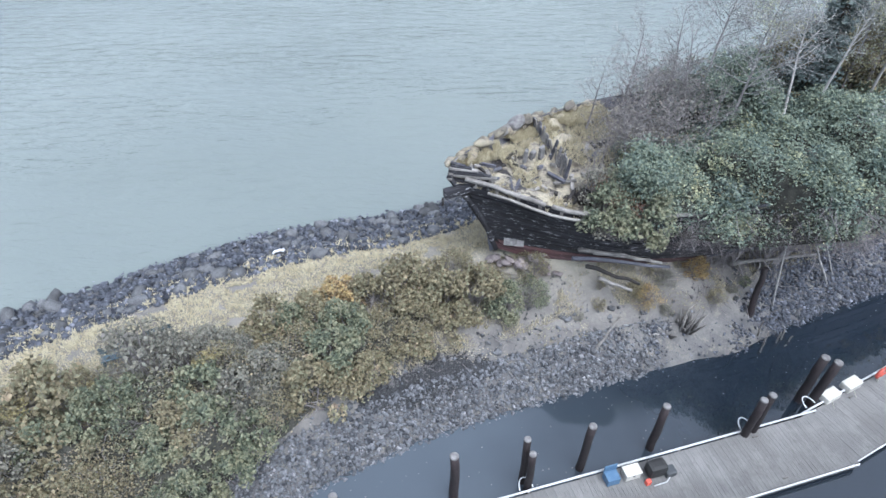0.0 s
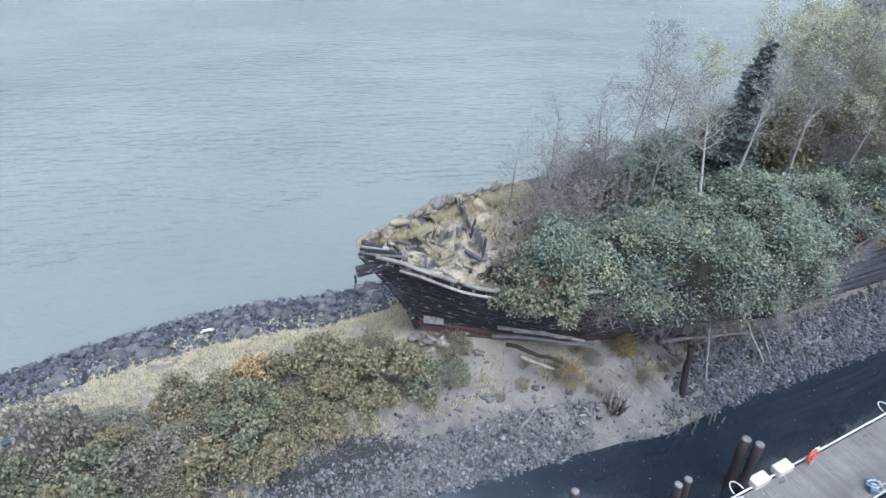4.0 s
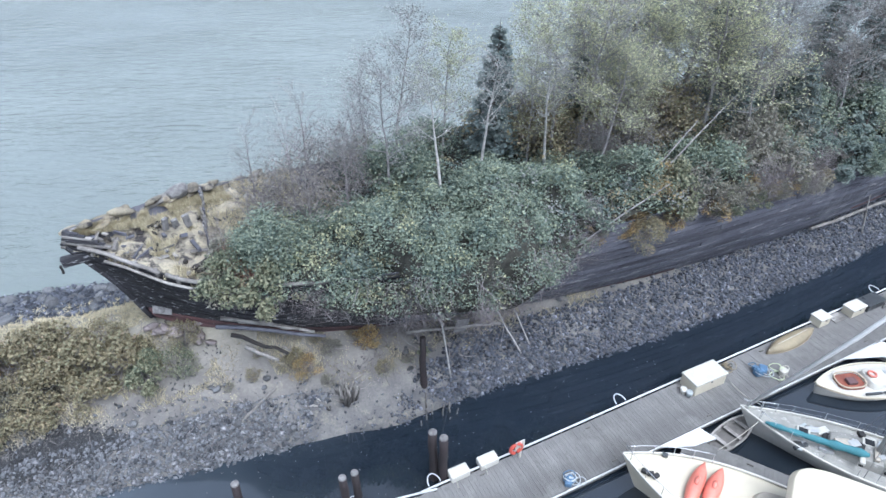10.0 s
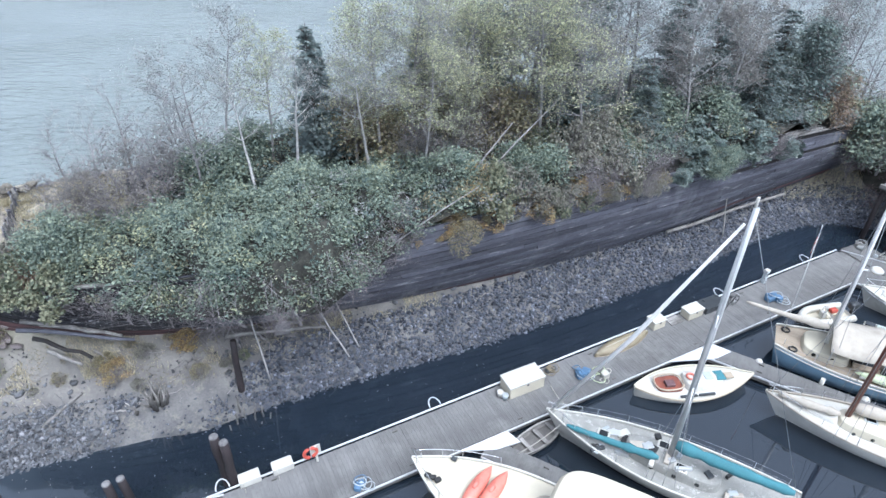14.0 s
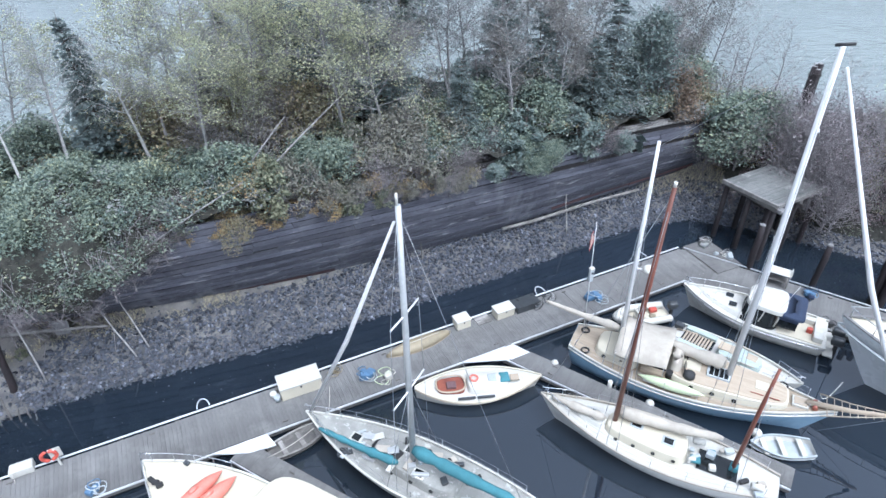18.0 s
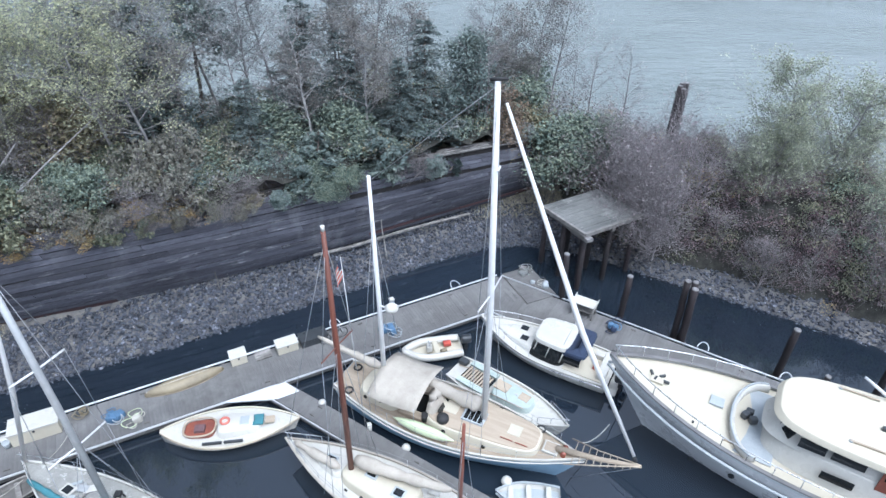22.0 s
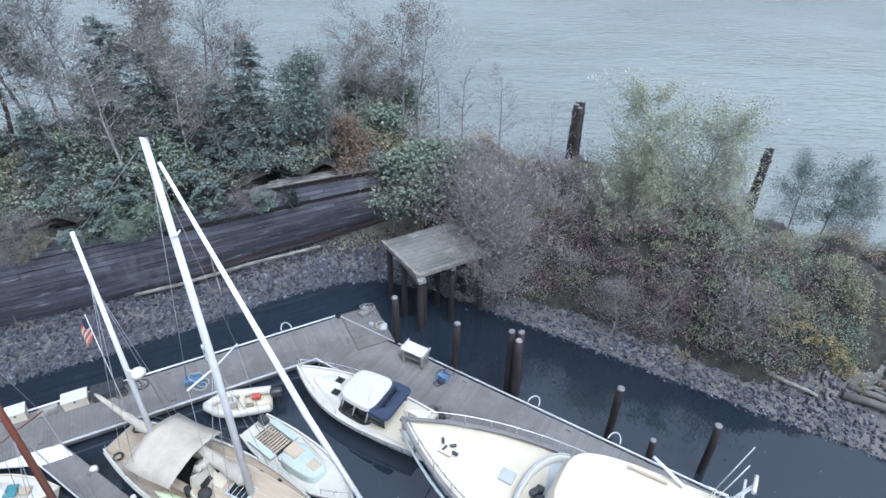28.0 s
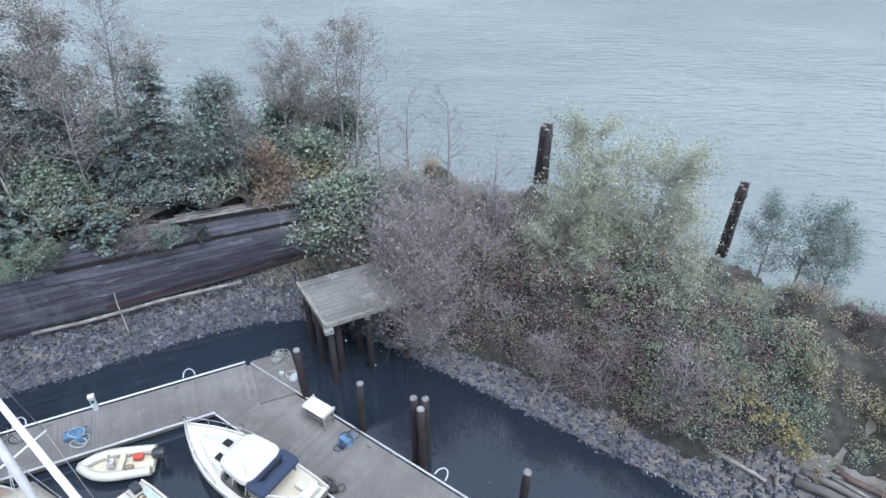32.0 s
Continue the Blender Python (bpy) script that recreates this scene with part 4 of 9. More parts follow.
M_OLIVEBOAT = mat("olive_canoe_skin", (0.25, 0.21, 0.135), (0.18, 0.15, 0.1), scale=1.5, rough=0.55, bump=0.15, vary=0.15)
M_BLUETARP = mat("blue_plastic", (0.07, 0.14, 0.24), (0.1, 0.18, 0.28), scale=3, rough=0.6, bump=0.3)
M_ROPE = mat("pale_rope", (0.5, 0.48, 0.42), rough=0.9, bump=0.2)
M_WORN = mat("worn_grey_deck", (0.32, 0.315, 0.288), (0.235, 0.232, 0.215), scale=1.3, fine=20, rough=0.8, bump=0.15, vary=0.15, spot=(0.48, 0.47, 0.44), spot_at=0.6, spot_scale=2.5)
M_OLDWHITE = mat("stained_white_topsides", (0.5, 0.49, 0.455), (0.4, 0.395, 0.37), scale=1.2, rough=0.5, bump=0.05, vary=0.1)
M_LIME = mat("pale_lime_kayak", (0.55, 0.62, 0.4), (0.5, 0.56, 0.36), rough=0.5, bump=0.05)


class Hull:
    """A boat's form: x from the stern (0) to the bow (L), z from the waterline."""

    def __init__(self, L, B, F, bow=0.35, stern=0.15, transom=0.75, rake=0.5, full=2.2, widest=0.45, draft=0.5, aft_full=2.0):
        self.L, self.B, self.F, self.bow, self.stern, self.transom, self.rake = L, B, F, bow, stern, transom, rake
        self.full, self.widest, self.draft, self.aft_full = full, widest, draft, aft_full

    def half(self, s):
        s = np.asarray(s, float)
        f = np.where(s > self.widest, 1 - np.clip((s - self.widest) / (1 - self.widest), 0, 1) ** self.full,
                     self.transom + (1 - self.transom) * (1 - np.clip((self.widest - s) / self.widest, 0, 1) ** self.aft_full))
        return self.B / 2 * np.maximum(f, 0.012)

    def sheer(self, s):
        s = np.asarray(s, float)
        return self.F + self.bow * np.clip((s - 0.4) / 0.6, 0, 1) ** 2 + self.stern * np.clip((0.4 - s) / 0.4, 0, 1) ** 2

    def x(self, s, k=1.0):
        s = np.asarray(s, float)
        return s * self.L - self.rake * (1 - k) * s ** 3 + 0.25 * self.rake * (1 - k) * (1 - s) ** 4

    def edge(self, s, side=1, out=0.0, up=0.0):
        return np.stack([self.x(s), side * (self.half(s) + out), self.sheer(s) + up], -1)

    def mesh(self, n=30, m=7):
        s = np.linspace(0, 1, n) ** 0.9
        k = np.linspace(0, 1, m)
        V = []
        for side in (1, -1):
            for si in s:
                for ki in k:
                    g = si ** 3 * 0.9
                    y = self.half(si) * (0.05 + 0.95 * ((1 - g) * np.sin(ki * np.pi / 2) ** 0.62 + g * ki ** 1.25))
                    z = -self.draft + (self.sheer(si) + self.draft) * ki ** 1.15
                    V.append((self.x(si, ki), side * y, z))
        i = (np.arange(n - 1)[:, None] * m + np.arange(m - 1)[None]).ravel()
        A = np.stack([i, i + 1, i + m + 1, i + m], -1)
        o = n * m
        Bq = A[:, ::-1] + o
        t = np.arange(m - 1)
        T = np.stack([t, o + t, o + t + 1, t + 1], -1)
        return np.array(V), np.concatenate([A, Bq, T])

    def deck(self, a=0.0, b=1.0, share=0.97, down=0.06, camber=0.05, n=24, m=7):
        s = a + (b - a) * np.linspace(0, 1, n)
        f = np.linspace(-1, 1, m)
        V = [(self.x(si) - 0.01, share * self.half(si) * fi, self.sheer(si) - down + camber * (1 - fi * fi)) for si in s for fi in f]
        i = (np.arange(n - 1)[:, None] * m + np.arange(m - 1)[None]).ravel()
        return np.array(V), np.stack([i, i + m, i + m + 1, i + 1], -1)

    def bulwark(self, name, ob, material, a=0.0, b=1.0, high=0.1, thick=0.07, n=26, down=0.03):
        s = np.linspace(a, b, n)
        for side in (1, -1):
            o, i_ = self.edge(s, side, 0.02, -down), self.edge(s, side, -thick, -down)
            o2, i2 = o + (0, 0, high), i_ + (0, 0, high)
            V = np.stack([o, o2, i2, i_], 1).reshape(-1, 3)
            F = [(k * 4 + j, k * 4 + (j + 1) % 4, k * 4 + 4 + (j + 1) % 4, k * 4 + 4 + j) for k in range(n - 1) for j in range(4)] + [(3, 2, 1, 0), (4 * n - 4, 4 * n - 3, 4 * n - 2, 4 * n - 1)]
            arr(name, V, F, material, ob, smooth=False)


def base_boat(name, bow_xy, heading, h, hull_mat, deck_mat, label, rail_mat=None, category="boat", boot=None, list_deg=0.0, group="boats in the basin", gunwale=0.1):
    a = radians(heading)
    x0, y0 = bow_xy[0] - h.L * math.cos(a), bow_xy[1] - h.L * math.sin(a)
    ob = thing(name, pose(x0, y0, 0.0, list_deg, 0, heading), label, category, group)
    arr("hull", *h.mesh(), hull_mat, ob, smooth=True)
    arr("deck", *h.deck(), deck_mat, ob, smooth=True)
    h.bulwark("toe_rail", ob, rail_mat or hull_mat, high=gunwale)
    return ob


def house(name, ob, x0, x1, w0, w1, z, high, material, inset=0.12, top=None, round_=0.5, label="", front=0.0, back=0.0, crown=0.06):
    """A rounded deckhouse from x0 (aft) to x1 (forward), w0 and w1 wide at its ends; front and back: how far the ends slope."""
    n = 40
    a = np.linspace(0, 2 * np.pi, n, endpoint=False)
    c, s = np.cos(a), np.sin(a)
    px = np.sign(c) * np.abs(c) ** round_
    py = np.sign(s) * np.abs(s) ** round_
    xm, xh = (x0 + x1) / 2, (x1 - x0) / 2

    def ring(k, zz, shrink):
        x = xm + px * (xh - shrink)
        x = np.where(px > 0, x - front * k, x + back * k)
        w = (w0 + (w1 - w0) * (px + 1) / 2) / 2 - shrink
        return np.c_[x, py * w, np.full(n, zz)]

    rings = [ring(0, z - 0.08, 0), ring(0.9, z + high * 0.9, inset * 0.8), ring(0.97, z + high * 0.98, inset), ring(1, z + high, inset + 0.08)]
    V = np.concatenate(rings + [ring(1, z + high + crown, inset + min(w0, w1) * 0.25), [(xm + (back - front) / 2, 0, z + high + crown)]])
    F = [(r * n + k, r * n + (k + 1) % n, (r + 1) * n + (k + 1) % n, (r + 1) * n + k) for r in range(4) for k in range(n)]
    F += [(4 * n + k, 4 * n + (k + 1) % n, 5 * n) for k in range(n)]
    o = arr(name, V, F, material, ob, label, smooth=True)
    return o


def slab(name, ob, x, y, z, sx, sy, sz, material, turn=0, tilt=0, bevel=0.02, label=""):
    return part(name, box_bm(sx, sy, sz, bevel, (x, y, z), turn, tilt), material, ob, label)


def wire(name, ob, a, b, r=0.012, material=None, sag=0.0):
    a, b = np.array(a, float), np.array(b, float)
    t = np.linspace(0, 1, 2 if not sag else 9)
    P = a + (b - a) * t[:, None]
    P[:, 2] -= sag * 4 * t * (1 - t)
    return tube(name, P, r, material or M_WIRE, ob, sides=5)


def pulpit(ob, h, s0, high=0.6, posts=4, r=0.018, from_stern=False):
    s = np.linspace(s0, 0.995, 12) if not from_stern else np.linspace(s0, 0.0, 6)
    a, b = h.edge(s, 1, -0.08, high), h.edge(s, -1, -0.08, high)
    tube("pulpit_rail", np.concatenate([a, b[::-1]]), r, M_STEEL, ob, sides=6)
    for side in (1, -1):
        for si in np.linspace(s0, 0.97 if not from_stern else 0.02, posts):
            e = h.edge(np.array(si), side, -0.08)
            tube("rail_post", [e, e + (0, 0, high)], r * 0.9, M_STEEL, ob, sides=5)


def lifelines(ob, h, s0, s1, n=6, high=0.6):
    for side in (1, -1):
        pts = h.edge(np.linspace(s0, s1, n), side, -0.08)
        for p in pts:
            tube("stanchion", [p, p + (0, 0, high)], 0.013, M_STEEL, ob, sides=5)
        for f in (1.0, 0.5):
            tube("lifeline", pts + (0, 0, high * f), 0.008, M_WIRE, ob, sides=4)


def portlights(ob, xs, y, z, material=None, tilt=0, r=0.11):
    for x in xs:
        for side in (1, -1):
            tube("portlight", [(x, side * (y - 0.02), z), (x, side * (y + 0.015), z)], r, material or M_GLASS, ob, sides=10)


def sail_bundle(name, ob, a, b, r0, r1, material, sag=0.05, lump=0.12, seed=0, sides=10):
    rs = np.random.RandomState(seed)
    t = np.linspace(0, 1, 14)
    P = np.array(a) + (np.array(b) - np.array(a)) * t[:, None]
    P[:, 2] -= sag * np.sin(np.pi * t)
    R = (r0 + (r1 - r0) * t) * (1 + lump * rs.randn(14))
    R[0] *= 0.5
    R[-1] *= 0.5
    return tube(name, P, R, material, ob, sides=sides)


def outboard(ob, x, y, z, s=1.0):
    cowl = part("outboard_cowl", box_bm(0.55 * s, 0.36 * s, 0.42 * s, 0.12 * s, (x - 0.2 * s, y, z + 0.42 * s)), M_OUTB, ob, "dark outboard motor cowling", True)
    slab("outboard_leg", cowl, x - 0.2 * s, y, z - 0.15 * s, 0.16 * s, 0.1 * s, 0.8 * s, M_BLACK)


def tender_ring(ob, h, s0, r, material):
    s = np.linspace(0.02, 0.995, 20)
    a, b = h.edge(s, 1), h.edge(s, -1)
    tube("buoyancy_tube", np.concatenate([a, b[::-1]]), r, material, ob, sides=10)


def build_ketch():
    h = Hull(12.7, 3.75, 1.35, bow=0.55, stern=0.2, transom=0.5, rake=1.6, full=2.0, widest=0.42, draft=0.6)
    ob = base_boat("ketch", (60.0, 21.1), -24.5, h, M_BLUE, M_TAN, "pale blue wooden ketch with tan decks, white masts and canvas awning", M_GEL, "sailboat", list_deg=0)
    s = np.linspace(0, 1, 26)
    for side in (1, -1):
        tube("rub_strake", h.edge(s, side, 0.03, -0.14), 0.04, M_GEL, ob, sides=6)
    zt = 1.4
    house("trunk_cabin", ob, 5.0, 10.7, 2.75, 1.95, zt, 0.52, M_CREAM, inset=0.08, label="cream trunk cabin with tan top")
    house("after_cabin", ob, 1.3, 3.7, 1.9, 2.2, zt, 0.42, M_CREAM, inset=0.08)
    house("cabin_top", ob, 5.15, 10.55, 2.5, 1.7, zt + 0.52, 0.06, M_TAN, inset=0.03, label="tan canvas-covered cabin top")
    portlights(ob, (6.3, 7.3, 8.3), 1.23, zt + 0.27)
    tube("round_cover", [(6.1, -0.85, zt + 0.58), (6.1, -0.85, zt + 0.78), (6.1, -0.85, zt + 0.86)], [0.3, 0.28, 0.12], M_BLACK, ob, "black round canvas cover", sides=14)
    for x in (9.2, 9.9):
        slab("grab_rail", ob, x, -0.62, zt + 0.64, 0.6, 0.05, 0.05, M_MAHOG)
    portlights(ob, (1.9, 2.8), 0.98, zt + 0.22)
    slab("cockpit_well", ob, 4.65, 0, zt - 0.02, 1.7, 1.3, 0.1, M_GLASS, bevel=0.03)
    for y in (0.82, -0.82):
        slab("cockpit_seat", ob, 4.65, y, zt + 0.1, 1.7, 0.4, 0.2, M_TAN)
    slab("companion_hatch", ob, 6.1, 0, zt + 0.62, 0.9, 0.75, 0.1, M_CREAM)
    sky_box = slab("skylight", ob, 7.4, -0.1, zt + 0.66, 1.1, 0.8, 0.18, M_GREYHULL)
    for k in range(4):
        slab("skylight_pane", sky_box, 7.05 + 0.235 * k, -0.1, zt + 0.757, 0.19, 0.66, 0.02, M_GLASS, bevel=0.005)
    slab("fore_hatch", ob, 9.4, 0, zt + 0.62, 0.6, 0.6, 0.1, M_CREAM)
    dbox = slab("deck_box", ob, 11.15, 0, h.sheer(0.86) + 0.08, 0.7, 0.65, 0.14, M_GEL)
    slab("deck_box_lid", dbox, 11.15, 0, h.sheer(0.86) + 0.17, 0.56, 0.5, 0.03, M_TAN)
    tube("windlass", [(11.75, -0.28, 1.88), (11.75, 0.28, 1.88)], 0.12, M_MAHOG, ob)
    slab("kayak_chock", ob, 5.3, -1.45, zt + 0.12, 2.4, 0.34, 0.16, M_GEL)
    t = np.linspace(0, 1, 13)
    tube("kayak", np.c_[3.8 + 3.2 * t, -1.52 + 0 * t, zt + 0.24 + 0.05 * (2 * t - 1) ** 2], 0.27 * np.clip(1 - np.abs(2 * t - 1) ** 2.4, 0.06, 1), M_LIME, ob, "pale lime kayak", sides=12)
    # awning
    n, m = 9, 7
    V = []
    for i in range(n):
        for j in range(m):
            u, v = i / (n - 1), j / (m - 1) * 2 - 1
            V.append((2.4 + 2.6 * u, 1.6 * v, 3.15 - 0.5 * abs(v) ** 1.6 - 0.1 * math.sin(math.pi * u) + 0.04 * math.sin(5 * u + 3 * v)))
    i = (np.arange(n - 1)[:, None] * m + np.arange(m - 1)[None]).ravel()
    aw = arr("awning", np.array(V), np.stack([i, i + m, i + m + 1, i + 1], -1), M_CANVAS, ob, "sun-bleached canvas awning", smooth=True)
    aw.modifiers.new("thick", "SOLIDIFY").thickness = 0.02
    for x, y in ((2.5, 1.5), (2.5, -1.5), (4.9, 1.5), (4.9, -1.5)):
        tube("awning_pole", [(x, y, zt), (x, y, 2.75)], 0.02, M_STEEL, ob, sides=6)
    dod = house("dodger", ob, 5.0, 6.0, 1.9, 1.7, zt + 0.1, 1.05, M_CANVAS, inset=0.2, front=0.35)
    for y in (-0.45, 0.45):
        slab("dodger_window", dod, 5.86, y, zt + 0.72, 0.03, 0.6, 0.4, M_GLASS, tilt=-22, bevel=0.005)
    # masts, boom, furled headsail
    tube("mainmast", [(7.85, 0, 1.2), (7.8, 0, 9), (7.55, 0.02, 18.3)], [0.15, 0.14, 0.1], M_SPAR, ob, "white mainmast", sides=12)
    tube("mizzenmast", [(2.45, 0.05, 1.2), (2.4, 0.1, 7), (2.25, 0.2, 13.5)], [0.12, 0.11, 0.075], M_SPAR, ob, "white mizzenmast", sides=12)
    tube("masthead", [(7.3, 0, 18.3), (7.9, 0.0, 18.42)], 0.06, M_BLACK, ob)
    for z, w in ((9.6, 1.25), (15.2, 0.2)):
        tube("spreader", [(7.75, -w, z), (7.78, 0, z - 0.06), (7.75, w, z)], 0.035, M_SPAR, ob, sides=6)
    sail_bundle("furled_mainsail", ob, (7.6, 0.25, 2.55), (3.9, 0.6, 2.8), 0.4, 0.2, M_CANVAS, sag=0.2, seed=4)
    sail_bundle("furled_mizzen", ob, (2.3, 0.1, 2.9), (-1.9, 0.65, 2.75), 0.22, 0.1, M_CANVAS, seed=5)
    tube("furled_headsail", [(7.9, 0.02, 17.6), (11.6, 0.02, 9), (14.6, 0, 3.25)], [0.05, 0.12, 0.07], M_SPAR, ob, "white furled headsail on its stay", sides=10)
    tube("furler_drum", [(14.6, 0, 3.2), (14.72, 0, 2.95)], [0.09, 0.09], M_BLACK, ob)
    # bowsprit with netting
    tube("bowsprit", [(11.4, 0, 1.9), (13.2, 0, 2.2), (15.0, 0, 2.75)], [0.15, 0.12, 0.08], M_TAN, ob, sides=10)
    for side in (1, -1):
        tube("bowsprit_rail", [(11.9, side * 0.75, 2.0), (13.2, side * 0.42, 2.25), (14.9, side * 0.06, 2.75)], 0.03, M_TAN, ob, sides=6)
    for k in range(9):
        x = 12.2 + 0.3 * k
        w = 0.7 * (1 - (k + 0.5) / 10.5)
        tube("net_slat", [(x, -w, 2.02 + 0.055 * k + 0.02), (x, w, 2.02 + 0.055 * k + 0.02)], 0.022, M_TAN, ob, sides=5)
    # rigging
    for side in (1, -1):
        for x in (7.2, 7.8, 8.4):
            wire("shroud", ob, (x, side * 1.75, 1.45), (7.75, side * (1.2 if x == 7.8 else 0.05), 9.6 if x != 7.8 else 9.6))
        wire("shroud", ob, (7.75, side * 1.2, 9.6), (7.6, 0, 17.8))
        for x in (2.0, 2.8):
            wire("shroud", ob, (x, side * 1.5, 1.6), (2.35, 0.1, 11.5))
    wire("backstay", ob, (7.5, 0, 18.1), (2.3, 0.2, 13.3))
    wire("bobstay", ob, (14.9, 0, 2.6), (12.3, 0, 0.3))
    wire("mooring_line", ob, (12.0, 0.9, 1.8), (13.2, 3.0, 1.2), 0.02, M_ROPE, 0.7)
    # radar, flag, small things on deck
    slab("radar_bracket", ob, 2.75, 0.1, 6.9, 0.7, 0.1, 0.06, M_SPAR)
    tube("radar_dome", [(3.05, 0.1, 6.93), (3.05, 0.1, 7.02), (3.05, 0.1, 7.14)], [0.3, 0.32, 0.2], M_GEL, ob, "white radar dome", sides=16)
    tube("flag_staff", [(0.4, 0.55, 1.6), (0.15, 0.6, 8.6)], 0.02, M_SPAR, ob, sides=6)
    for k in range(7):
        n2 = 8
        t = np.linspace(0, 1, n2)
        P = np.c_[0.16 - 0.1 * t, 0.62 - 0.42 * t + 0.06 * np.sin(7 * t), 8.5 - 0.14 * k - 0.55 * t]
        V = np.concatenate([P, P - (0, 0, 0.14)])
        F = np.stack([np.arange(n2 - 1), np.arange(1, n2), n2 + np.arange(1, n2), n2 + np.arange(n2 - 1)], -1)
        arr("flag_stripe", V, F, M_RED if k % 2 == 0 else M_GEL, ob, smooth=True)
    part("flag_canton", box_bm(0.02, 0.22, 0.5, 0.004, (0.13, 0.5, 8.15), -5), M_NAVY, ob)
    for x, y in ((0.5, 0.6), (0.9, -0.9), (10.4, 0.9)):
        a = np.linspace(0, 2 * np.pi, 13)
        tube("rope_coil", np.c_[x + 0.2 * np.cos(a), y + 0.2 * np.sin(a), np.full(13, h.sheer(x / h.L) + 0.07)], 0.05, M_BLACK, ob, sides=6)
    tube("jerry_can", [(5.2, -0.95, zt + 0.2), (5.2, -0.95, zt + 0.6)], 0.17, M_BLACK, ob)
    for x in (2.6,):
        tube("fender", [(x, -1.86, 0.3), (x, -1.84, 0.9)], [0.13, 0.12], M_GEL, ob, sides=10)
    lifelines(ob, h, 0.03, 0.9, 8, 0.62)
    return ob


def build_cruiser():
    h = Hull(7.9, 2.95, 0.95, bow=0.5, stern=0.0, transom=0.88, rake=0.9, full=2.3, widest=0.4, draft=0.4)
    ob = base_boat("cabin_cruiser", (55.75, 31.1), 151.5, h, M_GEL, M_GEL, "white cabin cruiser with a navy canopy and twin outboards", M_GEL, "motorboat")
    slab("cockpit_sole", ob, 1.35, 0, 0.93, 2.3, 2.3, 0.06, M_CREAM)
    house("foredeck", ob, 3.6, 6.9, 2.5, 0.9, 0.98, 0.32, M_GEL, inset=0.2, round_=0.7)
    for x, y in ((5.0, 0.4), (5.3, -0.35)):
        slab("deck_hatch", ob, x, y, 1.4, 0.42, 0.36, 0.05, M_GLASS)
    wh = house("wheelhouse", ob, 2.5, 4.75, 2.4, 2.1, 1.0, 1.05, M_GLASS, inset=0.22, front=0.45, round_=0.45, label="dark tinted wheelhouse glass")
    for x, y in ((4.25, 0.85), (4.25, -0.85), (2.7, 1.0), (2.7, -1.0), (3.5, 0.98), (3.5, -0.98)):
        tube("window_post", [(x, y * 1.08, 1.2), (x - 0.16, y * 0.95, 2.05)], 0.04, M_GEL, wh, sides=6)
    house("hardtop", ob, 2.3, 4.4, 2.35, 2.0, 2.1, 0.16, M_GEL, inset=0.04, round_=0.45, label="white hard top")
    house("canopy", ob, 1.35, 2.5, 2.3, 2.35, 2.12, 0.07, M_NAVY, inset=0.03, round_=0.25, crown=0.02, label="navy blue canvas canopy")
    slab("canopy_side", ob, 2.1, 1.0, 1.86, 1.0, 0.03, 0.22, M_NAVY)
    slab("side_curtain", ob, 2.1, 1.0, 1.5, 0.95, 0.025, 0.5, M_GLASS)
    slab("canopy_side", ob, 2.1, -1.0, 1.86, 1.0, 0.03, 0.22, M_NAVY)
    slab("side_curtain", ob, 2.1, -1.0, 1.5, 0.95, 0.025, 0.5, M_GLASS)
    slab("transom_seat", ob, 0.45, 0, 1.1, 0.5, 2.0, 0.35, M_GEL, bevel=0.06)
    slab("fuel_can", ob, 0.9, 0.3, 1.12, 0.3, 0.24, 0.32, M_RED, bevel=0.05)
    slab("cooler", ob, 0.95, -0.6, 1.12, 0.5, 0.35, 0.32, M_GEL, bevel=0.04)
    slab("swim_step", ob, -0.25, 0, 0.35, 0.5, 2.2, 0.08, M_GEL)
    outboard(ob, -0.3, 0.42, 0.55, 1.2)
    outboard(ob, -0.3, -0.42, 0.55, 1.2)
    pulpit(ob, h, 0.55, 0.55, 5)
    for side in (1, -1):
        tube("rub_rail", h.edge(np.linspace(0, 1, 20), side, 0.03, -0.1), 0.035, M_STEEL, ob, sides=6)
    tube("aerial", [(2.7, 0.8, 2.2), (2.2, 0.9, 4.2)], 0.012, M_SPAR, ob, sides=5)
    return ob


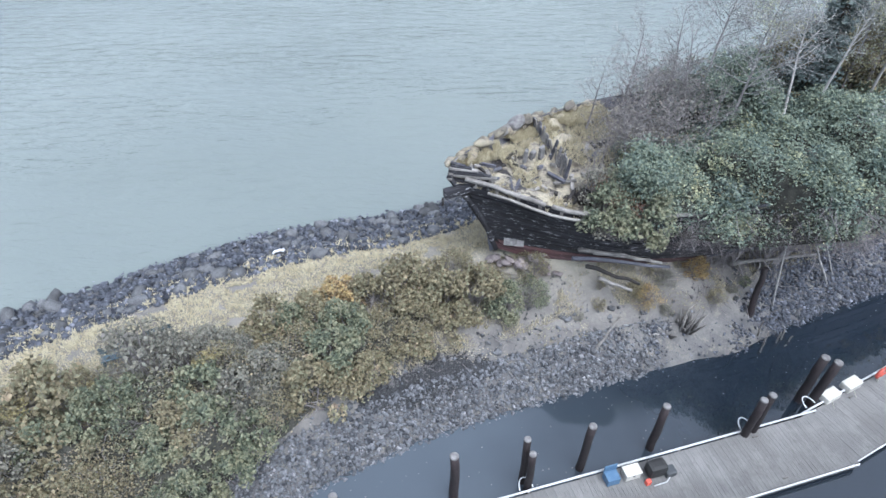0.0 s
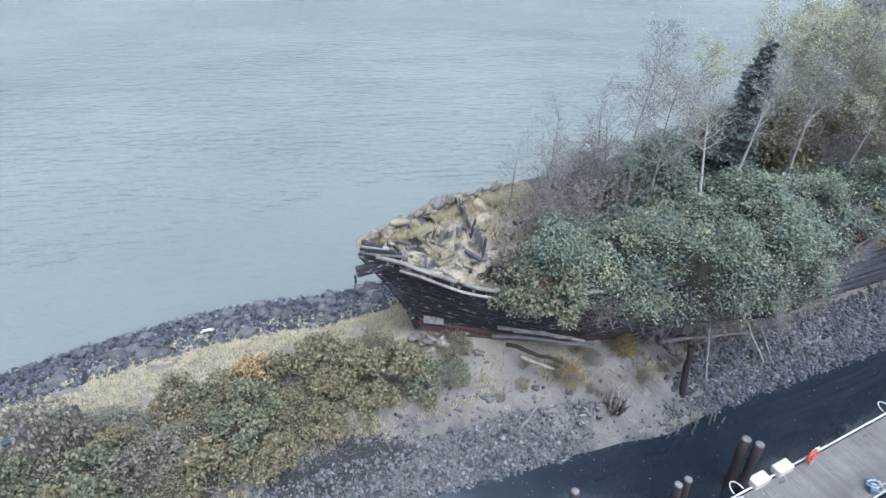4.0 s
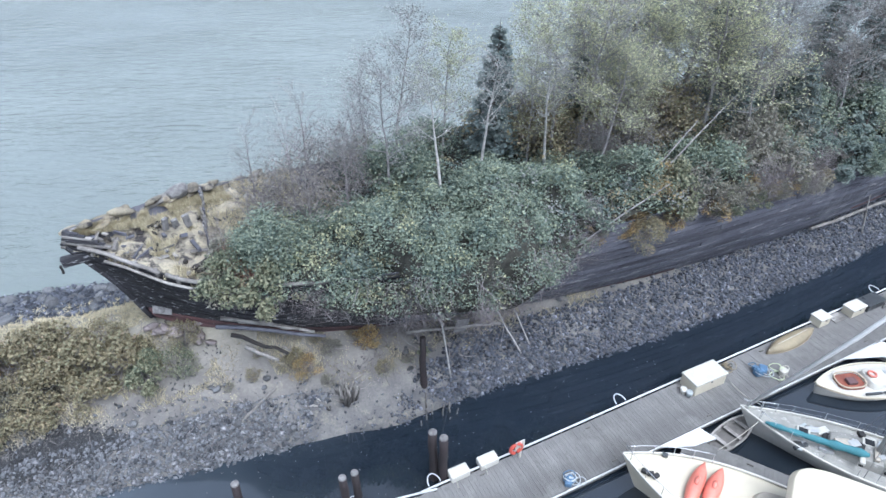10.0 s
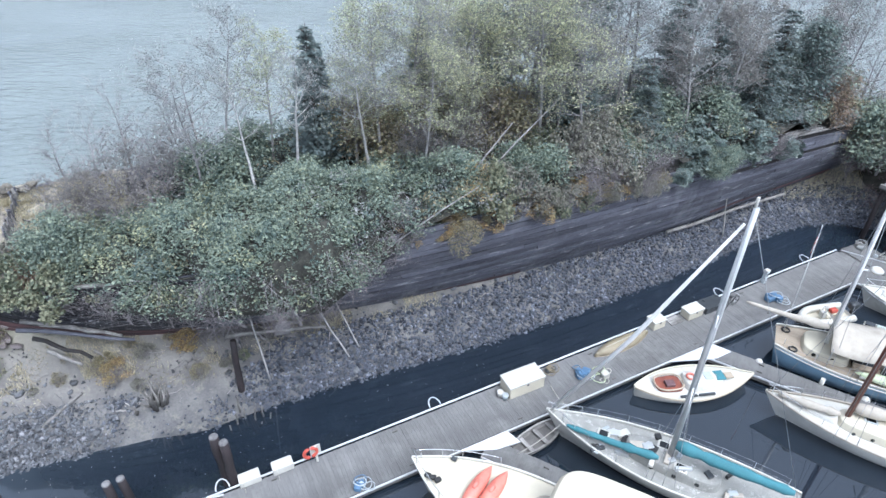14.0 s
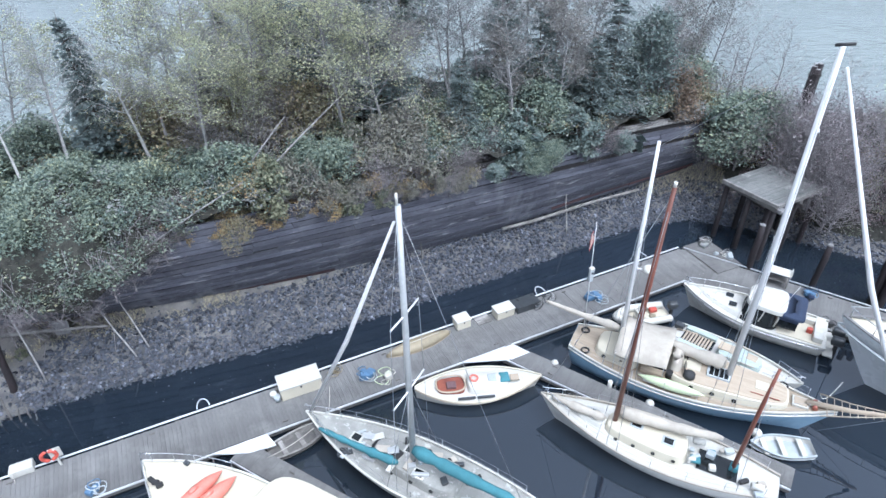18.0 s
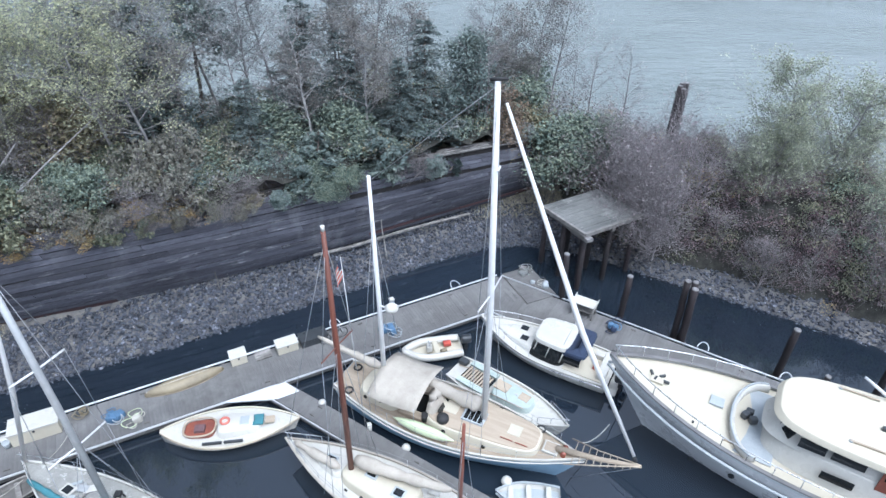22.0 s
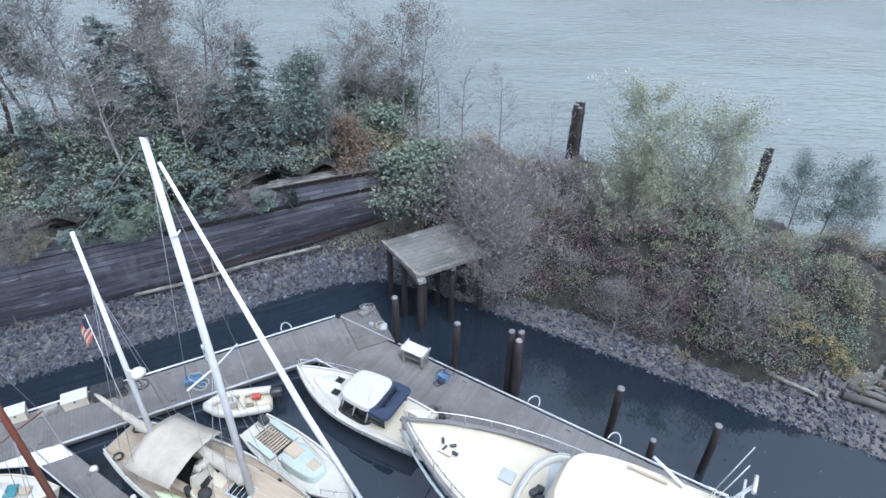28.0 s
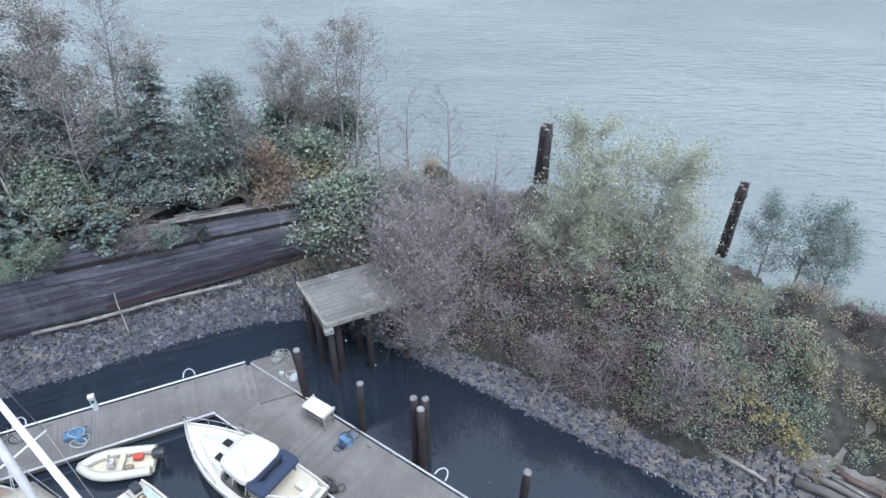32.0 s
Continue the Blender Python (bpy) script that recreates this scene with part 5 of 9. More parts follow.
def build_small_sloop():
    h = Hull(6.9, 2.3, 0.75, bow=0.3, stern=0.05, transom=0.72, rake=0.8, draft=0.4)
    ob = base_boat("small_sloop", (59.75, 23.55), -37, h, M_GEL, M_GEL, "small white sloop with a mint cockpit and no sails set", M_GEL, "sailboat")
    house("cabin", ob, 2.6, 4.9, 1.6, 1.1, 0.8, 0.34, M_MINT, inset=0.1, label="mint green cabin top")
    slab("cockpit_well", ob, 1.5, 0, 0.78, 1.7, 1.0, 0.06, M_GLASS)
    for y in (0.68, -0.68):
        slab("cockpit_bench", ob, 1.5, y, 0.88, 1.7, 0.34, 0.14, M_MINT)
    slab("hatch_board", ob, 3.0, 0.05, 1.2, 0.8, 0.62, 0.07, M_TAN)
    slab("fore_hatch", ob, 4.3, 0.1, 1.18, 0.55, 0.5, 0.06, M_TAN)
    slab("motor_cover", ob, 0.3, 0.4, 0.98, 0.5, 0.4, 0.3, M_OUTB, bevel=0.06)
    tube("tiller", [(0.3, 0, 1.05), (1.4, 0.1, 1.2)], 0.03, M_TAN, ob)
    tube("mast_step", [(3.9, 0, 1.1), (3.9, 0, 1.25)], 0.08, M_ALU, ob)
    for y in (0.75, -0.75):
        tube("grab_rail", [(2.8, y, 1.2), (4.6, y * 0.75, 1.2)], 0.025, M_TAN, ob, sides=6)
    for k in range(9):
        slab("cockpit_slat", ob, 0.8 + 0.17 * k, 0, 0.83, 0.11, 0.95, 0.02, M_TAN, bevel=0.004)
    pulpit(ob, h, 0.8, 0.45, 3)
    return ob


def build_tender():
    h = Hull(3.3, 1.35, 0.4, bow=0.12, stern=0.0, transom=0.9, rake=0.2, full=2.6, widest=0.5, draft=0.1)
    ob = thing("inflatable_tender", pose(54.6, 29.75, 0, 0, 0, 193), "white inflatable tender with an outboard, tied to the dock", "dinghy", "boats in the basin")
    arr("floor", *h.deck(share=0.9, down=0.25), M_CREAM, ob)
    arr("hull", *h.mesh(18, 5), M_GEL, ob, smooth=True)
    tender_ring(ob, h, 0, 0.22, M_GEL)
    slab("thwart", ob, 1.5, 0, 0.5, 0.28, 1.1, 0.05, M_CREAM)
    slab("console", ob, 1.9, 0.1, 0.6, 0.3, 0.35, 0.4, M_GEL, bevel=0.05)
    slab("fuel_tank", ob, 0.8, -0.25, 0.42, 0.45, 0.3, 0.22, M_RED, bevel=0.05)
    slab("gear_bag", ob, 1.1, 0.3, 0.42, 0.4, 0.25, 0.2, M_OLIVEBOAT, bevel=0.08)
    a = np.linspace(0, 2 * np.pi, 13)
    tube("tow_ring", np.c_[1.9 + 0 * a, 0.1 + 0.16 * np.cos(a), 0.98 + 0.2 * np.sin(a)], 0.03, M_STEEL, ob, sides=6)
    outboard(ob, -0.05, 0, 0.35, 1.1)
    return ob


def build_motor_yacht():
    h = Hull(22.0, 5.6, 2.75, bow=1.0, stern=0.0, transom=0.85, rake=3.0, full=2.7, widest=0.52, draft=0.9)
    ob = base_boat("motor_yacht", (61.75, 25.75), 150.5, h, M_TOPSIDE, M_CREAM, "large white motor yacht with a cream foredeck and rounded pilothouse", M_GREYHULL, "motor yacht", gunwale=0.12)
    h.bulwark("bulwark_top", ob, M_BULWARK, a=0.3, high=0.08, thick=0.17, n=40, down=-0.09)
    s = np.linspace(0, 1, 40)
    for side in (1, -1):
        tube("rub_strake", h.edge(s, side, 0.04, -0.55), 0.07, M_GREYHULL, ob, sides=6)
        pts = h.edge(np.linspace(0.45, 0.985, 12), side, -0.1, 0.0)
        for p in pts:
            tube("stanchion", [p, p + (0, 0, 0.75)], 0.022, M_STEEL, ob, sides=6)
    s2 = np.linspace(0.45, 0.992, 24)
    tube("top_rail", np.concatenate([h.edge(s2, 1, -0.1, 0.75), h.edge(s2, -1, -0.1, 0.75)[::-1]]), 0.03, M_STEEL, ob, sides=6)
    z = h.sheer(0.66)
    # sunken well ahead of the pilothouse, with a coaming
    a = np.linspace(-np.pi / 2, np.pi / 2, 19)
    x0 = 15.0
    P = np.c_[x0 + 1.25 * np.cos(a), 2.35 * np.sin(a), np.full(19, z + 0.42)]
    V, F = [], []
    for p in P:
        d = np.array([p[0] - x0 + 2, p[1], 0])
        d /= np.linalg.norm(d)
        V += [p - (0, 0, 0.6), p, p - 0.16 * d, p - 0.16 * d - (0, 0, 0.6)]
    F = [(k * 4 + j, k * 4 + (j + 1) % 4, k * 4 + 4 + (j + 1) % 4, k * 4 + 4 + j) for k in range(18) for j in range(4)]
    arr("well_coaming", np.array(V), F, M_GEL, ob, smooth=True)
    tube("coaming_cap", P + (0.0, 0, 0.02), 0.05, M_GREYHULL, ob, sides=6)
    slab("well_floor", ob, x0 + 0.2, 0, z + 0.02, 1.9, 4.2, 0.06, M_GREYHULL)
    for k, (dx, dy) in enumerate(((0.5, -0.3), (0.3, 0.1), (0.65, -0.05))):
        part("deck_winch", box_bm(0.35, 0.3, 0.35, 0.09, (x0 + dx, dy, z + 0.25), 30 * k), M_OUTB, ob)
    slab("windlass_base", ob, 19.6, 0.2, h.sheer(0.9) + 0.05, 0.6, 0.4, 0.12, M_CREAM)
    for k in range(4):
        part("anchor_gear", box_bm(0.3, 0.12, 0.12, 0.03, (19.2 + 0.25 * k, 0.15 * (-1) ** k, h.sheer(0.88) + 0.12), 40 * k), M_OUTB, ob)
    slab("deck_hatch", ob, 16.9, -0.2, h.sheer(0.77) + 0.05, 0.62, 0.58, 0.12, M_GREYHULL)
    slab("vent_slot", ob, 16.0, 1.75, h.sheer(0.72) + 0.02, 0.6, 0.08, 0.06, M_TAN)
    slab("vent_slot", ob, 17.6, 1.6, h.sheer(0.8) + 0.02, 0.1, 0.1, 0.08, M_OUTB)
    # superstructure
    house("deckhouse", ob, 2.5, 15.0, 4.4, 3.6, z - 0.1, 1.2, M_GEL, inset=0.15, round_=0.42, front=0.5)
    ph = house("pilothouse", ob, 5.6, 15.1, 4.1, 3.1, z + 1.0, 1.1, M_GEL, inset=0.25, round_=0.5, front=0.7)
    house("roof", ob, 4.9, 14.9, 4.5, 3.7, z + 2.05, 0.22, M_CREAM, inset=0.05, round_=0.5, front=0.15, label="broad cream roof with rounded edges")
    for k in range(5):
        t = (k - 2) / 2.0
        slab("windscreen_pane", ph, 14.52 - 0.42 * t * t, t * 1.28, z + 1.62, 0.05, 0.56, 0.5, M_GLASS, turn=t * 30, tilt=-30, bevel=0.01)
    for side in (1, -1):
        for x, w in ((13.2, 1.0), (11.9, 1.2), (8.7, 1.7), (6.6, 1.4)):
            slab("side_window", ph, x, side * (1.72 + 0.022 * (13 - x)), z + 1.62, w, 0.05, 0.5, M_GLASS, bevel=0.01, turn=side * -1.6)
        for x in (4.0, 6.0, 12.0):
            slab("lower_window", ob, x, side * (2.16 - 0.018 * x), z + 0.55, 1.2, 0.05, 0.4, M_GLASS, bevel=0.01, turn=side * -2)
    door = slab("side_door", ph, 10.4, 1.82, z + 1.35, 0.75, 0.06, 1.15, M_MAHOG, label="varnished red-brown door")
    slab("side_door_pane", ph, 10.4, 1.86, z + 1.62, 0.5, 0.05, 0.4, M_GLASS, bevel=0.01)
    for y, x in ((1.35, 11.4), (-1.55, 11.9)):
        slab("roof_rail", ob, x, y, z + 2.36, 1.5, 0.09, 0.07, M_TAN)
        slab("roof_rail_foot", ob, x + 0.7, y, z + 2.33, 0.12, 0.14, 0.1, M_GREYHULL)
    slab("roof_lamp", ob, 11.0, 0.1, z + 2.4, 0.16, 0.16, 0.2, M_OUTB)
    tube("crane_boom", [(10.6, -1.75, z + 2.35), (11.9, -2.0, z + 2.95)], [0.08, 0.06], M_SPAR, ob)
    # tender on the roof, radar arch and aerials
    house("roof_tender", ob, 8.3, 10.7, 1.45, 0.7, z + 2.3, 0.4, M_BLUETARP, inset=0.15, round_=0.6, label="roof tender under a blue cover")
    tube("tender_gunwale", [(8.4, 0.7, z + 2.42), (9.9, 0.52, z + 2.42), (10.7, 0, z + 2.45), (9.9, -0.52, z + 2.42), (8.4, -0.7, z + 2.42)], 0.07, M_RED, ob, sides=6)
    tube("radar_mast", [(9.3, -1.6, z + 2.2), (8.6, -1.75, z + 4.0)], [0.09, 0.06], M_SPAR, ob)
    tube("mast_yard", [(8.8, -2.4, z + 3.3), (8.8, -0.95, z + 3.4)], 0.05, M_SPAR, ob)
    tube("radar_bar", [(8.6, -2.1, z + 4.05), (8.6, -1.35, z + 4.05)], 0.08, M_GEL, ob)
    for y, hgt in ((-1.9, 5.2), (-1.3, 4.9)):
        tube("aerial", [(9.7, y, z + 2.3), (9.0, y - 0.35, z + hgt)], 0.018, M_SPAR, ob, sides=5)
    for k in range(3):
        tube("arch_rail", [(8.8 + 0.4 * k, -1.7, z + 2.3), (8.8 + 0.4 * k, -1.7, z + 3.0), (9.2 + 0.4 * k, -1.7, z + 3.0)], 0.03, M_SPAR, ob, sides=6)
    portlights(ob, (13.5, 15.5, 17.2), 2.5, 1.9, r=0.14)
    wire("mooring_line", ob, (21.4, 0.5, 3.9), (21.0, -3.2, 0.7), 0.025, M_ROPE, 0.3)
    return ob


def build_red_mast_sloop():
    h = Hull(10.9, 3.1, 1.0, bow=0.4, stern=0.15, transom=0.42, rake=1.3, full=2.0, widest=0.45, draft=0.5)
    ob = base_boat("red_masted_yawl", (46.3, 22.3), 154, h, M_OLDWHITE, M_GEL, "white wooden yawl with red-brown masts and a cluttered deck", M_CANVAS, "sailboat")
    house("trunk_cabin", ob, 3.8, 7.6, 1.9, 1.35, 1.05, 0.4, M_CREAM, inset=0.1)
    house("fore_trunk", ob, 7.5, 9.0, 1.2, 0.7, 1.12, 0.25, M_GEL, inset=0.1)
    slab("cockpit_well", ob, 2.5, 0, 1.05, 1.7, 1.1, 0.08, M_GLASS)
    for x, y in ((4.7, 0.1), (6.2, -0.2), (8.3, 0)):
        lid = slab("hatch", ob, x, y, 1.5 if x < 7 else 1.42, 0.6, 0.5, 0.07, M_GREYHULL)
        slab("hatch_pane", lid, x, y, 1.545 if x < 7 else 1.465, 0.4, 0.32, 0.02, M_GLASS, bevel=0.005)
    portlights(ob, (4.3, 5.2, 6.1, 6.9), 0.9, 1.27, r=0.09)
    tube("mainmast", [(7.2, 0, 1.0), (7.15, 0, 8), (7.05, 0.05, 14.2)], [0.13, 0.12, 0.08], M_REDWOOD, ob, "red-brown varnished mast", sides=12)
    tube("mizzenmast", [(1.9, 0, 1.0), (1.85, 0, 5), (1.8, 0.05, 7.6)], [0.1, 0.09, 0.06], M_REDWOOD, ob, "red-brown mizzen mast", sides=10)
    tube("mast_truck", [(7.05, 0.05, 14.2), (7.05, 0.05, 14.4)], 0.07, M_GEL, ob)
    tube("spreader", [(7.1, -1.0, 9.0), (7.12, 0, 9), (7.1, 1.0, 9.0)], 0.03, M_REDWOOD, ob, sides=6)
    sail_bundle("furled_mainsail", ob, (7.1, -0.25, 1.9), (2.6, -0.7, 2.1), 0.34, 0.16, M_CANVAS, sag=0.12, seed=7)
    sail_bundle("furled_headsail", ob, (10.3, 0, 1.5), (7.6, 0.3, 1.7), 0.16, 0.2, M_CANVAS, seed=8)
    for side in (1, -1):
        for x in (6.7, 7.2, 7.7):
            wire("shroud", ob, (x, side * 1.4, 1.1), (7.12, side * (0.95 if x == 7.2 else 0.05), 9.0))
        wire("shroud", ob, (7.1, side * 0.95, 9.0), (7.06, 0, 13.8))
        wire("shroud", ob, (1.6, side * 1.0, 1.1), (1.82, 0, 7.2))
    wire("forestay", ob, (10.8, 0, 1.4), (7.05, 0, 13.9))
    rs = np.random.RandomState(2)
    for k in range(14):
        x, y = rs.uniform(0.6, 4.2), rs.uniform(-0.9, 0.9)
        part("deck_gear", box_bm(rs.uniform(0.2, 0.6), rs.uniform(0.15, 0.4), rs.uniform(0.12, 0.35), 0.05, (x, y, 1.25), rs.uniform(0, 90)), [M_GEL, M_BLACK, M_CANVAS, M_GREYHULL, M_TEAL][rs.randint(5)], ob)
    for x, y in ((3.2, -0.8), (0.6, 0.5)):
        tube("fender", [(x, y, 1.3), (x + 0.5, y + 0.1, 1.32)], 0.14, M_GEL, ob, sides=10)
    lifelines(ob, h, 0.05, 0.9, 7, 0.55)
    pulpit(ob, h, 0.85, 0.5, 3)
    return ob


def build_day_sailer():
    h = Hull(6.7, 2.45, 0.55, bow=0.28, stern=0.16, transom=0.06, rake=0.5, full=2.0, widest=0.48, draft=0.35, aft_full=2.1)
    ob = base_boat("double_ended_sailer", (46.55, 24.05), 8.5, h, M_GEL, M_GEL, "white double-ended day boat with a red-brown cockpit", M_CREAM, "boat", gunwale=0.06)
    house("cuddy", ob, 2.7, 4.9, 1.5, 1.0, 0.6, 0.28, M_GEL, inset=0.1)
    house("cockpit_floor", ob, 1.15, 2.6, 0.95, 1.15, 0.62, 0.05, M_MAHOG, inset=0.02, crown=0)
    a = np.linspace(0, 2 * np.pi, 25)
    tube("coaming", np.c_[1.88 + 0.76 * np.sign(np.cos(a)) * np.abs(np.cos(a)) ** 0.7, 0.57 * np.sign(np.sin(a)) * np.abs(np.sin(a)) ** 0.7, np.full(25, 0.76)], 0.05, M_TAN, ob, sides=6)
    slab("engine_box", ob, 1.9, -0.1, 0.72, 0.5, 0.42, 0.25, M_HULKRED, bevel=0.04)
    a = np.linspace(0, 2 * np.pi, 15)
    tube("life_ring", np.c_[3.1 + 0.2 * np.cos(a), 0.05 + 0.2 * np.sin(a), np.full(15, 0.98)], 0.06, M_SALMON, ob, sides=8)
    slab("cuddy_hatch", ob, 4.05, 0, 0.94, 0.45, 0.5, 0.06, M_GREYHULL)
    slab("teal_cover", ob, 4.7, 0, 0.9, 0.5, 0.65, 0.08, M_TEAL, bevel=0.03)
    slab("fore_hatch", ob, 5.25, 0, 0.84, 0.45, 0.42, 0.06, M_TAN)
    for x in (2.6, 3.6):
        slab("oar_stow", ob, x, -0.98, 0.66, 0.9, 0.12, 0.1, M_OUTB)
    for side in (1, -1):
        tube("rub_rail", h.edge(np.linspace(0, 1, 22), side, 0.02, -0.05), 0.03, M_TAN, ob, sides=6)
    return ob


def build_teal_ketch():
    h = Hull(11.5, 3.1, 1.05, bow=0.5, stern=0.1, transom=0.6, rake=1.3, full=2.0, widest=0.45, draft=0.5)
    ob = base_boat("teal_covered_sloop", (34.9, 20.7), 154.5, h, M_OLDWHITE, M_WORN, "worn grey sloop with teal sail covers and a grey mast", M_GEL, "sailboat")
    house("trunk_cabin", ob, 3.2, 7.6, 1.9, 1.3, 1.1, 0.42, M_WORN, inset=0.1)
    for x, y in ((5.0, 0.5), (5.9, -0.4), (6.8, 0.25), (8.6, 0)):
        lid = slab("hatch", ob, x, y, 1.56 if x < 7.5 else 1.3, 0.6, 0.5, 0.08, M_GEL)
        slab("hatch_pane", lid, x, y, 1.61 if x < 7.5 else 1.35, 0.4, 0.34, 0.02, M_GLASS, bevel=0.005)
    portlights(ob, (4.2, 5.2, 6.2), 0.9, 1.33, r=0.1)
    mx = 5.55
    tube("mast", [(mx, 0, 1.1), (mx, 0.02, 8), (mx - 0.05, 0.1, 14.9)], [0.14, 0.13, 0.1], M_ALU, ob, "dull grey mast", sides=12)
    tube("masthead_gear", [(mx, 0.1, 14.9), (mx, 0.1, 15.3)], 0.05, M_GEL, ob)
    for z, w in ((6.2, 1.2), (10.2, 1.0)):
        tube("spreader", [(mx, -w, z), (mx, 0, z - 0.05), (mx, w, z)], 0.04, M_SPAR, ob, sides=6)
    tube("furled_headsail", [(mx + 0.15, 0.08, 14.2), (8.4, 0.02, 7.6), (11.2, 0, 1.75)], [0.05, 0.1, 0.075], M_SPAR, ob, "white furled headsail on its stay", sides=10)
    sail_bundle("mainsail_cover", ob, (mx - 0.1, 0.1, 2.5), (0.6, 0.3, 2.4), 0.32, 0.2, M_TEAL, seed=11)
    sail_bundle("foredeck_cover", ob, (10.3, 0.55, 1.6), (6.0, 0.6, 1.8), 0.13, 0.19, M_TEAL, seed=12)
    for side in (1, -1):
        for x in (mx - 0.5, mx, mx + 0.5):
            wire("shroud", ob, (x, side * 1.45, 1.15), (mx, side * (1.2 if x == mx else 0.05), 6.2))
        wire("shroud", ob, (mx, side * 1.2, 6.2), (mx, side * 1.0, 10.2))
        wire("shroud", ob, (mx, side * 1.0, 10.2), (mx, 0.1, 14.6))
        wire("mooring_line", ob, (10.6, side * 0.6, 1.5), (12.0, side * 2.4, 0.6), 0.02, M_ROPE, 0.15)
    wire("backstay", ob, (0.1, 0, 1.2), (mx, 0.1, 14.8))
    rs = np.random.RandomState(6)
    for k in range(30):
        x, y = rs.uniform(2.0, 9.5), rs.uniform(-0.95, 0.95)
        part("deck_gear", box_bm(rs.uniform(0.25, 0.8), rs.uniform(0.15, 0.4), rs.uniform(0.1, 0.25), 0.04, (x, y, 1.62 if 3.2 < x < 7.5 and abs(y) < 0.8 else 1.2), rs.uniform(0, 90)), [M_GEL, M_OUTB, M_CANVAS, M_GREYHULL, M_ALU, M_BLACK][rs.randint(6)], ob)
    lifelines(ob, h, 0.05, 0.92, 8, 0.6)
    pulpit(ob, h, 0.86, 0.55, 3)
    return ob


def build_cream_yacht():
    h = Hull(13.0, 4.1, 1.5, bow=0.45, stern=0.0, transom=0.85, rake=1.2, full=2.4, widest=0.5, draft=0.6)
    ob = base_boat("cream_cruiser", (28.45, 17.45), 153, h, M_CREAM, M_CREAM, "cream motor cruiser with two salmon kayaks on its foredeck", M_GEL, "motorboat")
    z = h.sheer(0.75)
    inv = ob.matrix_basis.inverted()
    for p, q in (((32.05, 17.15), (30.55, 14.85)), ((32.75, 16.9), (31.25, 14.75))):
        p, q = inv @ Vector((*p, 0)), inv @ Vector((*q, 0))
        P = np.array([(p.x, p.y, z + 0.2), (q.x, q.y, z + 0.2)])
        t = np.linspace(0, 1, 13)
        r = 0.33 * np.clip(1 - np.abs(2 * t - 1) ** 2.4, 0.06, 1)
        k = tube("kayak", P[0] + (P[1] - P[0]) * t[:, None], r, M_SALMON, ob, sides=12)
        tube("cockpit_rim", [P[0] * (1 - f) + P[1] * f + (0, 0, 0.32) for f in (0.42, 0.5, 0.58)], [0.08, 0.12, 0.07], M_SALMON, k, sides=10)
    house("fore_cabin", ob, 5.6, 7.6, 3.0, 2.6, z - 0.08, 0.22, M_CANVAS, inset=0.15, round_=0.6)
    house("cabin_wall", ob, 0.6, 6.3, 3.7, 3.5, z, 1.75, M_GEL, inset=0.12, round_=0.45, front=0.3)
    house("cabin_roof", ob, 0.4, 6.65, 4.15, 3.95, z + 1.72, 0.2, M_CREAM, inset=0.06, round_=0.42, front=0.12, label="broad cream cabin roof with rounded corners")
    for side in (1, -1):
        for x in (3.0, 4.6):
            slab("cabin_window", ob, x, side * 1.77, z + 1.1, 1.2, 0.06, 0.5, M_GLASS, bevel=0.01)
    for k in range(3):
        part("anchor_gear", box_bm(0.3, 0.2, 0.2, 0.06, (11.9 - 0.25 * k, 0.45, z + 0.3), 30 * k), M_BLACK, ob)
    slab("deck_vent", ob, 11.3, -0.9, z + 0.2, 0.25, 0.2, 0.12, M_OUTB)
    pulpit(ob, h, 0.72, 0.6, 5)
    return ob


def build_skiff():
    h = Hull(3.3, 1.2, 0.4, bow=0.2, stern=0.05, transom=0.7, rake=0.3, full=2.2, draft=0.12)
    ob = thing("grey_skiff", pose(33.35, 19.05, 0, 0, 0, 37), "old grey wooden skiff lying beside the dock", "rowing boat", "boats in the basin")
    arr("hull", *h.mesh(18, 5), M_GREYWOOD, ob, smooth=True)
    arr("inner_floor", *h.deck(share=0.9, down=0.28), M_DOCKSIDE, ob)
    h.bulwark("gunwale", ob, M_GREYWOOD, high=0.06)
    for x in (0.7, 1.6, 2.4):
        slab("thwart", ob, x, 0, 0.34, 0.22, 0.95, 0.04, M_GREYWOOD)
    return ob


def build_row_dinghy():
    h = Hull(2.9, 1.3, 0.42, bow=0.18, stern=0.05, transom=0.75, rake=0.25, full=2.2, draft=0.12)
    ob = thing("rowing_dinghy", pose(58.95, 20.15, 0, 0, 0, 176), "small pale grey rowing dinghy afloat in the basin", "rowing boat", "boats in the basin")
    arr("hull", *h.mesh(18, 5), M_GEL, ob, smooth=True)
    arr("inner_floor", *h.deck(share=0.9, down=0.3), M_GREYHULL, ob)
    h.bulwark("gunwale", ob, M_GREYHULL, high=0.05)
    for x in (0.5, 1.4, 2.2):
        slab("thwart", ob, x, 0, 0.36, 0.24, 1.05, 0.04, M_GEL)
    return ob


